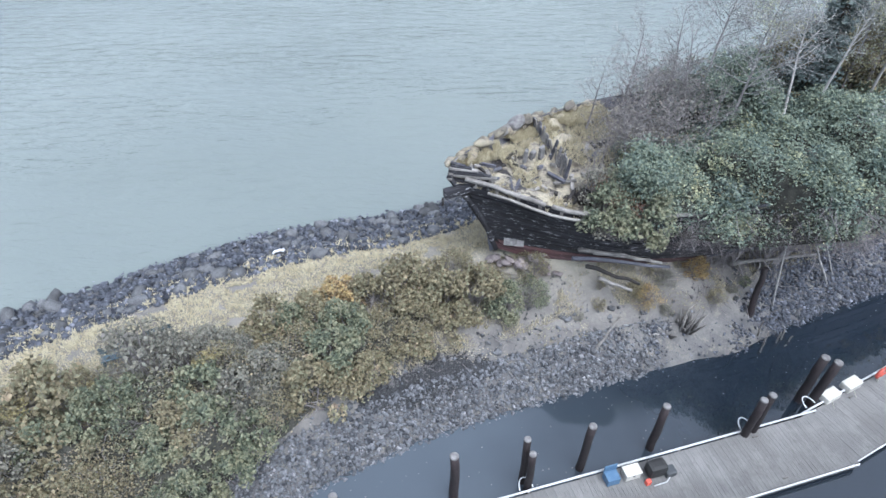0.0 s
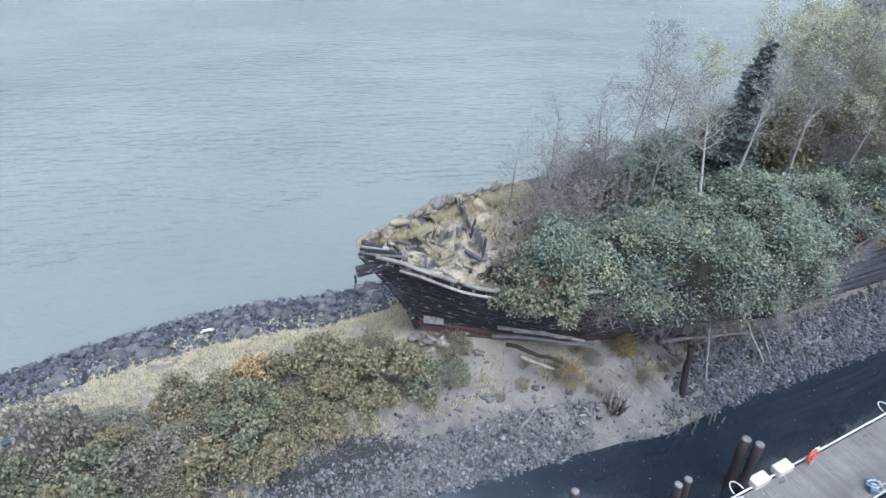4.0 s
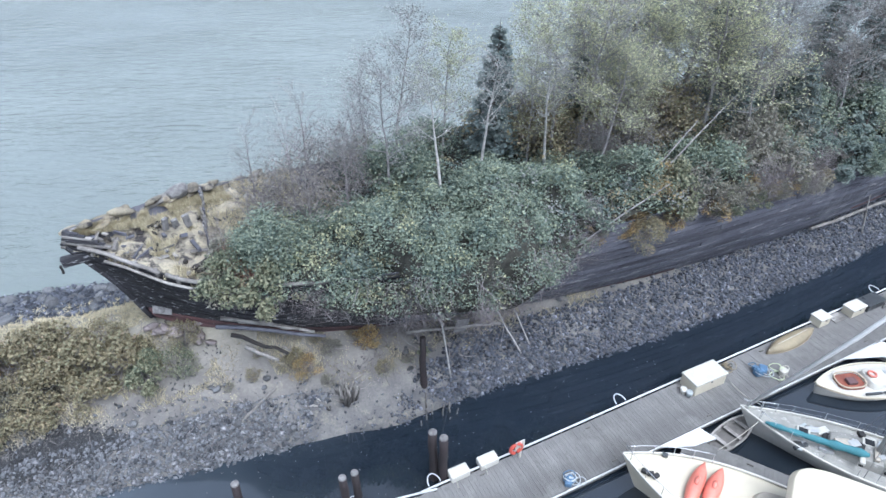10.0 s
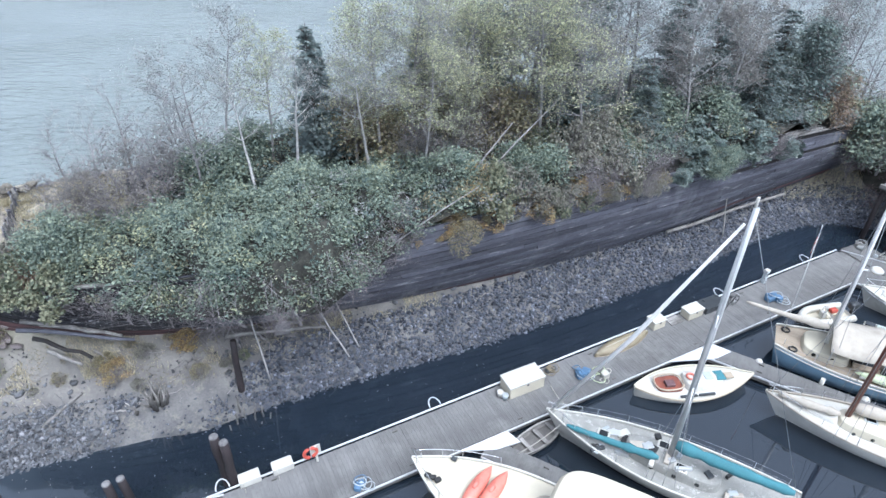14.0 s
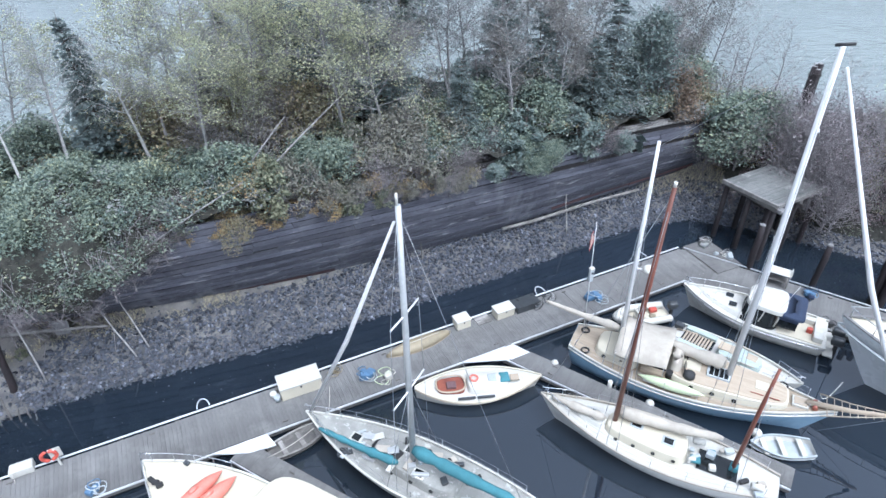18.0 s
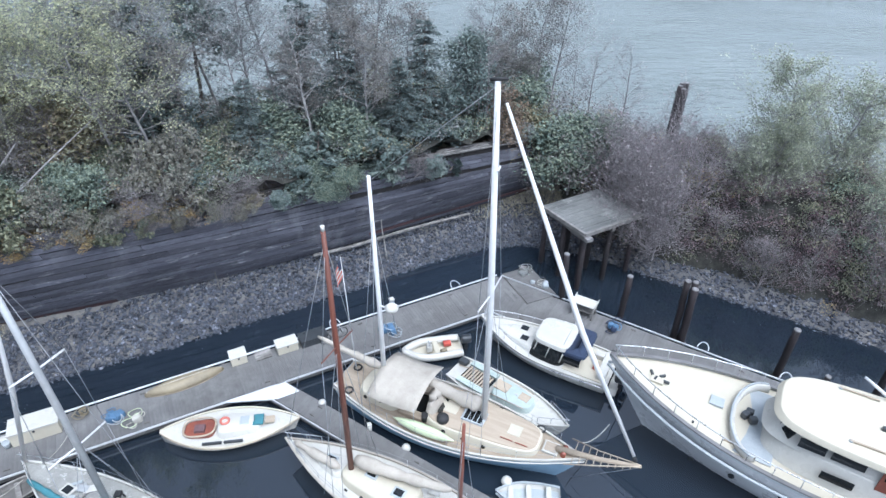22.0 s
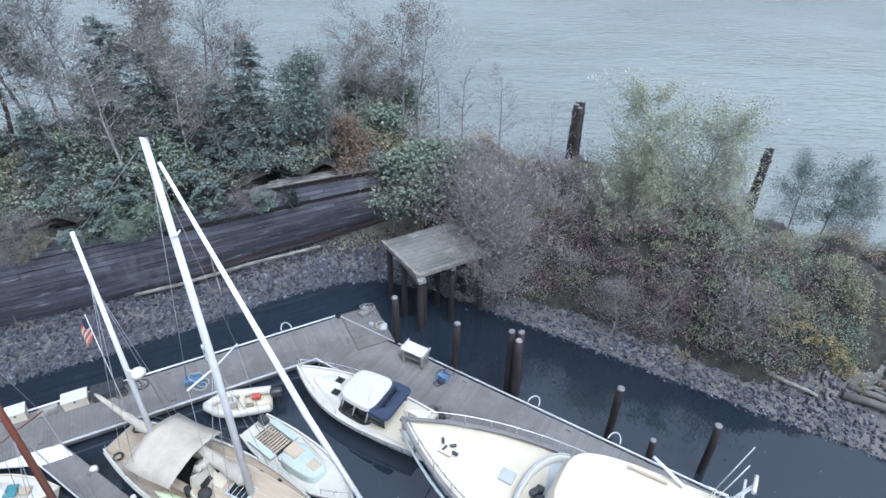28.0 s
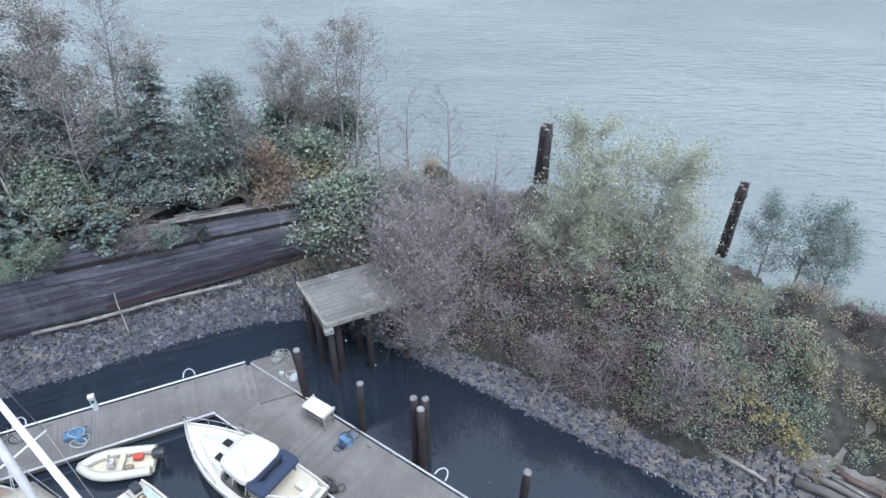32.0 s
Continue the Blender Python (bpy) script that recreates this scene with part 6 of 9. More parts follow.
def build_canoe():
    ob = thing("upturned_canoe", pose(39.95, 26.35, 0.53, 0, 0, 30.5), "olive canoe lying upside down on the dock", "canoe")
    n, m = 26, 9
    V = []
    for i in range(n):
        s = i / (n - 1) * 2 - 1
        w = 0.46 * (1 - abs(s) ** 2.2) + 0.015
        top = 0.4 + 0.02 * s * s
        low = 0.0 + 0.0 * s
        for j in range(m):
            a = math.pi * j / (m - 1)
            V.append((2.0 * s, w * math.cos(a) * (1.0 if 0 < j < m - 1 else 1.0), low + (top * (1 - 0.55 * abs(s) ** 6)) * math.sin(a) ** 0.75))
    i = (np.arange(n - 1)[:, None] * m + np.arange(m - 1)[None]).ravel()
    o = arr("hull", np.array(V), np.stack([i, i + m, i + m + 1, i + 1], -1), M_OLIVEBOAT, ob, smooth=True)
    o.modifiers.new("thick", "SOLIDIFY").thickness = 0.015
    tube("keel_strip", [(-1.9, 0, 0.26), (-1.2, 0, 0.4), (0, 0, 0.415), (1.2, 0, 0.4), (1.9, 0, 0.26)], 0.022, M_ROPE, ob, sides=6)
    for side in (1, -1):
        t = np.linspace(-1, 1, 15)
        tube("gunwale", np.c_[2.0 * t, side * (0.46 * (1 - np.abs(t) ** 2.2) + 0.02), 0.03 + 0 * t], 0.025, M_TAN, ob, sides=6)
    return ob


for f in (build_ketch, build_cruiser, build_small_sloop, build_tender, build_motor_yacht, build_red_mast_sloop, build_day_sailer, build_teal_ketch, build_cream_yacht, build_skiff, build_row_dinghy, build_canoe):
    f()


# ---- vegetation ----
def leaf_quads(P, size, rs, flat=0.5, droop=0.0):
    """A small folded leaf at each point, turned at random."""
    n = len(P)
    a = rs.uniform(0, 2 * np.pi, n)
    nz = rs.normal(0, flat, (n, 2))
    N = np.c_[nz, np.ones(n) * 0.8]
    N /= np.linalg.norm(N, axis=1)[:, None]
    U = np.c_[np.cos(a), np.sin(a), rs.normal(0, 0.35, n) - droop]
    U -= N * (U * N).sum(1)[:, None]
    U /= np.linalg.norm(U, axis=1)[:, None] + 1e-9
    W = np.cross(N, U)
    s = (size * rs.uniform(0.6, 1.35, n))[:, None]
    tip, left, right, root = P + U * s * 0.6, P + W * s * 0.36, P - W * s * 0.36, P - U * s * 0.55
    V = np.stack([root, right, tip, left], 1).reshape(-1, 3)
    return V, np.arange(4 * n).reshape(-1, 4)


def grow(rs, height, spread, lean, first=0.3, n_main=16, upward=0.5, sub=4, trunk_r=0.09, wobble=0.12, sub_len=0.45):
    """Trunk and limbs as tubes; returns the wood and the points where leaves sit."""
    chunks, spots = [], []
    t = np.linspace(0, 1, 9)
    bend = np.cumsum(rs.normal(0, wobble * height / 9, (9, 2)), 0) * np.linspace(0, 1, 9)[:, None]
    T = np.c_[lean[0] * t + bend[:, 0], lean[1] * t + bend[:, 1], height * t]
    chunks.append(tube_quads(T, trunk_r * (1.05 - 0.92 * t), 6))
    for k in range(n_main):
        f = first + (1 - first) * (k + rs.rand()) / n_main
        p = np.array([np.interp(f, t, T[:, j]) for j in range(3)])
        a = rs.uniform(0, 2 * np.pi)
        L = spread * (1.15 - 0.75 * (f - first) / (1 - first)) * rs.uniform(0.6, 1.15)
        d = np.array([math.cos(a), math.sin(a), upward * rs.uniform(0.5, 1.5)])
        q = np.linspace(0, 1, 5)[:, None]
        B = p + d * L * q + np.array([0, 0, 0.25 * L * upward]) * q ** 2 + rs.normal(0, 0.04 * L, (5, 3)) * q
        chunks.append(tube_quads(B, trunk_r * 0.34 * (1.1 - f * 0.6) * (1.05 - 0.85 * q[:, 0]), 4))
        spots += [B[-1], B[-2], B[-3]]
        for j in range(sub):
            g = rs.uniform(0.3, 1.0)
            b = B[0] + (B[-1] - B[0]) * g
            e = b + (d * 0.5 + rs.normal(0, 0.6, 3) + (0, 0, 0.25 * upward)) * L * sub_len
            m = (b + e) / 2 + rs.normal(0, 0.04 * L, 3)
            chunks.append(tube_quads(np.array([b, m, e]), trunk_r * 0.13 * np.array([1, 0.7, 0.35]), 3))
            spots += [e, m]
    spots.append(T[-1])
    return join(chunks), np.array(spots), T


def tree_mesh(seed, height, spread, lean=(0, 0), leaves=2500, leaf=0.16, puff=0.42, first=0.3, n_main=16, upward=0.5, sub=4, trunk_r=0.09, **k):
    rs = np.random.RandomState(seed)
    wood, spots, T = grow(rs, height, spread, lean, first, n_main, upward, sub, trunk_r, **k)
    if not leaves:
        return wood, None
    i = rs.randint(0, len(spots), leaves)
    P = spots[i] + rs.normal(0, puff, (leaves, 3)) * np.array([1, 1, 0.7])
    return wood, leaf_quads(P, leaf, rs, 0.6)


def fir_mesh(seed, height, spread, leaves=5200, leaf=0.2):
    rs = np.random.RandomState(seed)
    t = np.linspace(0, 1, 6)
    chunks = [tube_quads(np.c_[0.05 * rs.randn(6) * t, 0.05 * rs.randn(6) * t, height * t], 0.13 * (1.04 - t), 6)]
    pts = []
    tiers = int(height * 2.6)
    for k in range(tiers):
        f = 0.1 + 0.88 * k / tiers
        r = spread * (1 - f) ** 0.7 * rs.uniform(0.45, 1.15) + 0.12
        for j in range(6):
            a = rs.uniform(0, 2 * np.pi)
            p0 = np.array([0, 0, height * f])
            p1 = p0 + np.array([math.cos(a) * r, math.sin(a) * r, -0.16 * r + rs.uniform(-0.1, 0.2)])
            chunks.append(tube_quads(np.array([p0, (p0 + p1) / 2 + (0, 0, 0.08 * r), p1]), [0.03, 0.02, 0.008], 3))
            m = max(4, int(leaves / (tiers * 6) * (0.4 + 1.2 * (1 - f))))
            g = rs.uniform(0.12, 1.0, m)[:, None] ** 0.8
            side = rs.normal(0, 0.16 * r + 0.03, (m, 1)) * np.array([[-math.sin(a), math.cos(a), 0]])
            pts.append(p0 + (p1 - p0) * g + side + np.c_[np.zeros((m, 2)), 0.08 * r * np.sin(np.pi * g[:, 0]) - np.abs(rs.normal(0, 0.08, m))])
    return join(chunks), leaf_quads(np.concatenate(pts), leaf, rs, 0.3, 0.25)


PROTO = {}


def plant(kind, x, y, z, scale=1.0, turn=0.0, tilt=(0, 0), label=None, tall=1.0):
    """A tree of one of the kinds below; the first of a kind is built, the rest share its meshes."""
    name, category, bark, foliage, meshes, text, group = KINDS[kind]
    m = pose(x, y, z, tilt[0], tilt[1], turn) @ Matrix.Diagonal((scale, scale, scale * tall, 1))
    if kind not in PROTO:
        wood, leaves = meshes()
        w = arr("trunk", *wood, bark)
        l = arr("crown", *leaves, foliage) if leaves is not None else None
        PROTO[kind] = (w.data, l.data if l else None)
        bpy.data.objects.remove(w)
        if l:
            bpy.data.objects.remove(l)
    ob = new(name)
    ob.matrix_basis = m
    tagged(ob, label or text, category, group)
    for nm, data in zip(("trunk", "crown"), PROTO[kind]):
        if data:
            o = new(nm, data)
            o.parent = ob
    return ob


def kind_of(name, category, bark, foliage, text, group, fn):
    return (name, category, bark, foliage, fn, text, group)


M_FADED = mat("faded_brown_green_leaves", (0.2, 0.19, 0.15), scale=0.9, rough=0.75, bump=0, vary=0.3, island=True, translucent=0.45,
              palette=[(0.142, 0.138, 0.143), (0.199, 0.19, 0.187), (0.266, 0.247, 0.22), (0.209, 0.214, 0.204), (0.294, 0.247, 0.209)])
M_WILLOW = mat("pale_willow_leaves", (0.35, 0.38, 0.26), scale=0.7, rough=0.7, bump=0, vary=0.22, spread=0.26, island=True, translucent=0.5,
               palette=[(0.255, 0.283, 0.226), (0.335, 0.365, 0.278), (0.415, 0.436, 0.322), (0.31, 0.34, 0.268)])
M_MOSS = mat("moss_green_leaves", (0.16, 0.18, 0.11), scale=0.9, rough=0.75, bump=0, vary=0.34, spread=0.5, island=True, translucent=0.3,
             palette=[(0.1, 0.119, 0.09), (0.147, 0.169, 0.122), (0.204, 0.22, 0.149), (0.257, 0.249, 0.165), (0.162, 0.18, 0.128)])
M_SAGE = mat("grey_olive_leaves", (0.2, 0.2, 0.14), scale=0.9, rough=0.75, bump=0, vary=0.34, spread=0.5, island=True, translucent=0.3,
             palette=[(0.133, 0.135, 0.122), (0.189, 0.187, 0.159), (0.248, 0.235, 0.19), (0.184, 0.191, 0.164), (0.294, 0.267, 0.212)])
M_PINE = mat("blue_green_dark_leaves", (0.06, 0.08, 0.075), scale=0.9, rough=0.75, bump=0, vary=0.2, spread=0.3, island=True, translucent=0.2,
             palette=[(0.072, 0.098, 0.098), (0.111, 0.146, 0.138), (0.163, 0.198, 0.178), (0.221, 0.247, 0.207)])
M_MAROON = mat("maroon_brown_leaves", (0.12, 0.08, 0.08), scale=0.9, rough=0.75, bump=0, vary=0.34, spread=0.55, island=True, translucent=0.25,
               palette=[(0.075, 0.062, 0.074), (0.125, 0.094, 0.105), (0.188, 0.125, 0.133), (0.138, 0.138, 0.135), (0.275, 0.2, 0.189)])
M_COPPER = mat("copper_autumn_leaves", (0.26, 0.15, 0.1), scale=0.9, rough=0.75, bump=0, vary=0.25, spread=0.4, island=True, translucent=0.3,
               palette=[(0.118, 0.095, 0.082), (0.172, 0.132, 0.102), (0.215, 0.16, 0.115), (0.25, 0.192, 0.14)])
M_VINE = mat("dull_red_leaves", (0.2, 0.09, 0.07), scale=0.9, rough=0.75, bump=0, vary=0.3, island=True, translucent=0.25,
             palette=[(0.14, 0.1, 0.088), (0.22, 0.12, 0.095), (0.27, 0.16, 0.11), (0.2, 0.17, 0.12)])
G1 = "trees on the hulk"
KINDS = {
    "alder_a": kind_of("alder_tree", "tree", M_BARK, M_ALDER, "slender alder with thin yellow-green autumn leaves", G1, lambda: tree_mesh(11, 8.0, 2.5, (0.3, 0.1), 4000, 0.086, 0.19, 0.38, 24, 0.45, 9, 0.095)),
    "alder_b": kind_of("alder_tree", "tree", M_BARK, M_ALDER, "bushy alder in fading green leaf", G1, lambda: tree_mesh(12, 7.4, 2.7, (-0.3, 0.2), 4600, 0.088, 0.2, 0.36, 26, 0.42, 9, 0.1)),
    "alder_c": kind_of("alder_tree", "tree", M_BARK, M_DULL, "half-bare alder with grey-green leaves", G1, lambda: tree_mesh(13, 8.2, 2.6, (0.5, -0.2), 2900, 0.08, 0.22, 0.34, 28, 0.55, 10)),
    "birch": kind_of("pale_alder", "tree", M_PALEBARK, M_DULL, "tall pale-barked leaning sapling, nearly bare", G1, lambda: tree_mesh(14, 8.0, 1.5, (0.6, 0.1), 2600, 0.066, 0.36, 0.5, 14, 0.8, 4, 0.1)),
    "bare": kind_of("bare_sapling", "tree", M_TWIG, None, "bare grey sapling without leaves", G1, lambda: tree_mesh(15, 4.8, 1.7, (0.2, 0.2), 0, 0.000, 0, 0.2, 24, 0.8, 7, 0.06)),
    "deadtop": kind_of("dead_tree", "tree", M_TWIG, None, "dead silver tree with bare spreading branches", G1, lambda: tree_mesh(16, 5.5, 2.3, (0.1, -0.3), 0, 0.000, 0, 0.3, 26, 0.35, 8, 0.09)),
    "fir_a": kind_of("fir_tree", "tree", M_DARKBARK, M_FIR, "dark narrow young fir tree", G1, lambda: fir_mesh(21, 7.0, 1.35, 6000, 0.19)),
    "fir_b": kind_of("fir_tree", "tree", M_DARKBARK, M_FIR, "dark broad fir with drooping boughs", G1, lambda: fir_mesh(22, 8.0, 2.9, 9500, 0.16)),
    "pine": kind_of("pine_tree", "tree", M_DARKBARK, M_PINE, "tall dark pine with spaced boughs and a bare trunk", G1, lambda: tree_mesh(44, 8.6, 2.0, (-0.9, 0.2), 5200, 0.17, 0.24, 0.42, 20, 0.05, 7, 0.12)),
    "lowfir": kind_of("low_fir", "shrub", M_DARKBARK, M_PINE, "low dark blue-green fir with boughs over the hulk's rail", "shrubs", lambda: fir_mesh(25, 3.0, 1.6, 2600, 0.19)),
    "round": kind_of("broadleaf_tree", "tree", M_BARK, M_PINE, "dense round-headed dark green tree", G1, lambda: tree_mesh(31, 5.6, 1.9, (0, 0), 9000, 0.15, 0.36, 0.12, 38, 0.45, 6)),
    "willow": kind_of("willow_tree", "tree", M_BARK, M_WILLOW, "wispy pale yellow-green willow, thinning at the top", "trees on the bank", lambda: tree_mesh(32, 7.5, 2.6, (0.2, 0.2), 9500, 0.1, 0.18, 0.1, 52, 0.8, 10)),
    "rusty": kind_of("autumn_shrub", "shrub", M_BARK, M_COPPER, "rust-orange autumn shrub among green growth", "shrubs", lambda: tree_mesh(33, 3.4, 1.1, (0, 0), 1900, 0.13, 0.35, 0.05, 16, 0.7)),
    "greyshrub": kind_of("bare_shrub", "shrub", M_TWIG, M_PLUM, "grey twiggy shrub with few purple-brown leaves", "shrubs", lambda: tree_mesh(34, 4.4, 2.3, (0, 0), 650, 0.096, 0.5, 0.02, 60, 0.8, 9, 0.06)),
    "greenshrub": kind_of("broadleaf_shrub", "shrub", M_BARK, M_BRAMBLE, "dense dark green leafy shrub", "shrubs", lambda: tree_mesh(35, 3.0, 1.5, (0, 0), 6200, 0.145, 0.4, 0.03, 20, 0.6)),
    "oliveshrub": kind_of("broadleaf_shrub", "shrub", M_BARK, M_OLIVE, "olive-brown leafy autumn shrub", "shrubs", lambda: tree_mesh(36, 2.8, 1.5, (0, 0), 5200, 0.14, 0.4, 0.03, 20, 0.6)),
    "vine": kind_of("red_vine", "shrub", M_TWIG, M_VINE, "dull red autumn vine on the hulk's bow", "shrubs", lambda: tree_mesh(41, 2.0, 1.0, (0, 0), 1500, 0.11, 0.3, 0.03, 26, 0.7, 7, 0.04)),
    "darkshrub": kind_of("broadleaf_shrub", "shrub", M_DARKBARK, M_BRAMBLE, "dark green dense shrub", "shrubs", lambda: tree_mesh(39, 3.2, 1.5, (0, 0), 5000, 0.145, 0.3, 0.03, 26, 0.6, 6)),
    "tanshrub": kind_of("autumn_shrub", "shrub", M_TWIG, M_FADED, "tan half-bare twiggy autumn shrub", "shrubs", lambda: tree_mesh(40, 2.6, 1.5, (0, 0), 800, 0.1, 0.3, 0.03, 40, 0.7, 8, 0.05)),
    "dimalder": kind_of("alder_tree", "tree", M_BARK, M_PINE, "small dark-leaved alder at the bank's outer edge", "trees on the bank", lambda: tree_mesh(43, 6.6, 1.8, (0.0, 0.0), 7000, 0.1, 0.3, 0.1, 28, 0.6, 7, 0.07)),
    "alder_d": kind_of("alder_tree", "tree", M_BARK, M_FADED, "tall alder with thin brownish leaves", G1, lambda: tree_mesh(38, 7.6, 1.9, (0.1, 0.1), 4600, 0.1, 0.22, 0.22, 28, 0.7, 8)),
}


def deck_spot(u, v):
    """A place on the hulk's deck: u from bow to stern, v from the near side (0) to the far side (1)."""
    p = along(NEAR_TOP, u) * (1 - v) + along(FAR_TOP, u) * v
    return p[0], p[1], p[2] + 0.2


def plant_hulk():
    rs = np.random.RandomState(77)
    # bare saplings over the bow
    for u, v, s in ((0.16, 0.75, 0.9), (0.19, 0.5, 1.0), (0.21, 0.85, 1.05), (0.24, 0.6, 0.95), (0.27, 0.9, 1.1), (0.15, 0.45, 0.6), (0.23, 0.35, 0.8), (0.2, 0.68, 0.8), (0.26, 0.75, 1.0)):
        plant("bare", *deck_spot(u, v), s, rs.uniform(0, 360), (rs.uniform(-12, 12), rs.uniform(-12, 12)))
    for k, u, v, s in (("greenshrub", 0.15, 0.1, 0.75), ("greenshrub", 0.165, 0.2, 0.8), ("tanshrub", 0.165, 0.4, 1.1), ("tanshrub", 0.18, 0.55, 1.1), ("tanshrub", 0.2, 0.4, 1.2), ("tanshrub", 0.21, 0.7, 1.2), ("tanshrub", 0.235, 0.55, 1.2), ("vine", 0.135, 0.06, 0.55), ("vine", 0.131, 0.22, 0.5), ("vine", 0.143, 0.0, 0.5), ("bare", 0.118, 0.22, 0.4), ("bare", 0.128, 0.3, 0.5),
                       ("tanshrub", 0.25, 0.8, 1.2), ("darkshrub", 0.27, 0.6, 0.9), ("darkshrub", 0.29, 0.45, 1.0), ("darkshrub", 0.31, 0.7, 1.0)):
        x, y, z = deck_spot(u, v)
        plant(k, x, y, z - 0.4, s, rs.uniform(0, 360))
    # airy trees, thickening towards the stern
    rows = [("alder_c", 0.27, 0.45, 1.0), ("alder_c", 0.29, 0.8, 1.05), ("birch", 0.31, 0.35, 0.95), ("alder_a", 0.33, 0.7, 1.0), ("birch", 0.345, 0.4, 1.0), ("fir_a", 0.37, 0.6, 1.35), 
            ("alder_b", 0.40, 0.5, 0.9), ("birch", 0.41, 0.4, 1.05), ("alder_a", 0.43, 0.75, 1.1), ("fir_a", 0.46, 0.6, 0.8), ("alder_a", 0.49, 0.4, 1.1),
            ("alder_b", 0.51, 0.65, 1.15), ("fir_b", 0.56, 0.78, 0.95), ("alder_a", 0.575, 0.35, 1.1), ("alder_b", 0.59, 0.6, 1.1), ("alder_b", 0.605, 0.22, 0.9)]
    rows = [(k, u, v, s * (1.18 if 0.54 < u < 0.82 else 1.0)) for k, u, v, s in rows]
    for kind, u, v, s in rows:
        plant(kind, *deck_spot(u, v), s * rs.uniform(0.94, 1.06), rs.uniform(0, 360), (rs.uniform(-7, 7), rs.uniform(-7, 7)))
    for k in range(3):
        u, v = 0.4 + 0.2 * rs.rand(), rs.uniform(0.3, 1.0)
        plant(["alder_a", "alder_b", "alder_c", "alder_b", "alder_a", "fir_a"][k % 6], *deck_spot(u, v), rs.uniform(0.75, 1.12), rs.uniform(0, 360), (rs.uniform(-8, 8), rs.uniform(-8, 8)))
    # leaning pale trunks fallen across the brambles
    for a, b in (((26.8, 25.6, 7.6), (31.5, 27.6, 10.2)), ((30.2, 28.8, 8.8), (33.2, 30.4, 12.4)), ((31, 29.6, 8.6), (36, 33, 12.8))):
        ob = thing("dead_pole", pose(0, 0, 0), "thin pale dead trunk leaning through the leaves", "dead wood", "dead poles")
        tube("trunk", [a, (np.array(a) + b) / 2 + (0, 0, 0.1), b], [0.05, 0.04, 0.02], M_BARK, ob, sides=6)


plant_hulk()
for k, x, y, z, s in (("pine", 37.7, 41.2, 8.4, 1.25),
                      ("alder_c", 41.2, 40.8, 8.4, 1.25),
                      ("deadtop", 43.2, 39.8, 8.6, 1.0),
                      ("alder_c", 45.4, 38.5, 8.0, 0.95),
                      ("alder_c", 42.4, 42.6, 8.4, 1.2),
                      ("fir_b", 47.4, 40.8, 8.0, 0.9),
                      ("alder_d", 48.2, 41.9, 8.0, 1.15),
                      ("fir_b", 50.7, 40.6, 7.6, 0.75),
                      ("alder_c", 35.1, 37.7, 8.4, 1.1),
                      ("alder_c", 36.5, 36.4, 8.4, 1.1),
                      ("alder_b", 33.8, 35.7, 8.4, 1.2),
                      ("alder_a", 31.1, 35.6, 8.4, 1.1),
                      ("alder_b", 29.0, 34.3, 8.4, 1.2),
                      ("alder_c", 27.6, 33.1, 8.4, 1.2),
                      ("alder_a", 26.0, 32.0, 8.4, 1.15),
                      ("fir_a", 28.1, 37.4, 8.4, 1.15),
                      ("alder_b", 29.7, 38.9, 8.4, 1.1),
                      ("fir_b", 42.1, 37.1, 7.8, 0.7),
                      ("fir_a", 53.3, 41.9, 7.4, 0.6),
                      ("bare", 55.2, 43.4, 7.4, 1.2),
                      ("fir_b", 43.9, 41.3, 8.2, 1.1),
                      ("alder_d", 48.6, 40.1, 8.0, 1.0),
                      ("fir_b", 37.2, 38.0, 8.3, 1.15),
                      ("alder_d", 46.1, 43.6, 8.2, 1.3),
                      ("alder_c", 48.4, 44.6, 8.0, 1.15),
                      ("fir_b", 52.1, 41.8, 7.6, 1.0),
                      ("alder_c", 38.3, 42.9, 8.4, 1.3),
                      ("alder_d", 33.9, 42.2, 8.4, 1.2),
                      ("fir_b", 31.2, 39.7, 8.4, 1.1),
                      ("alder_c", 31.9, 41.3, 8.4, 1.3),
                      ("alder_d", 38.4, 37.5, 8.2, 0.9),
                      ("alder_c", 41.5, 39.4, 8.2, 1.0),
                      ("alder_d", 45.4, 38.9, 8.0, 0.8),
                      ("bare", 50.2, 44.2, 7.8, 1.5),
                      
                      ("alder_d", 51.0, 43.8, 7.6, 1.0)):
    plant(k, x, y, z, s, (x * 91) % 360, ((x * 37) % 11 - 5, (y * 41) % 11 - 5))
plant("round", 54.9, 43.6, 7.8, 1.05, 0)
plant("bare", 56.2, 42.6, 7.6, 1.35, 120)
plant("bare", 55.6, 42.9, 7.6, 1.1, 40)
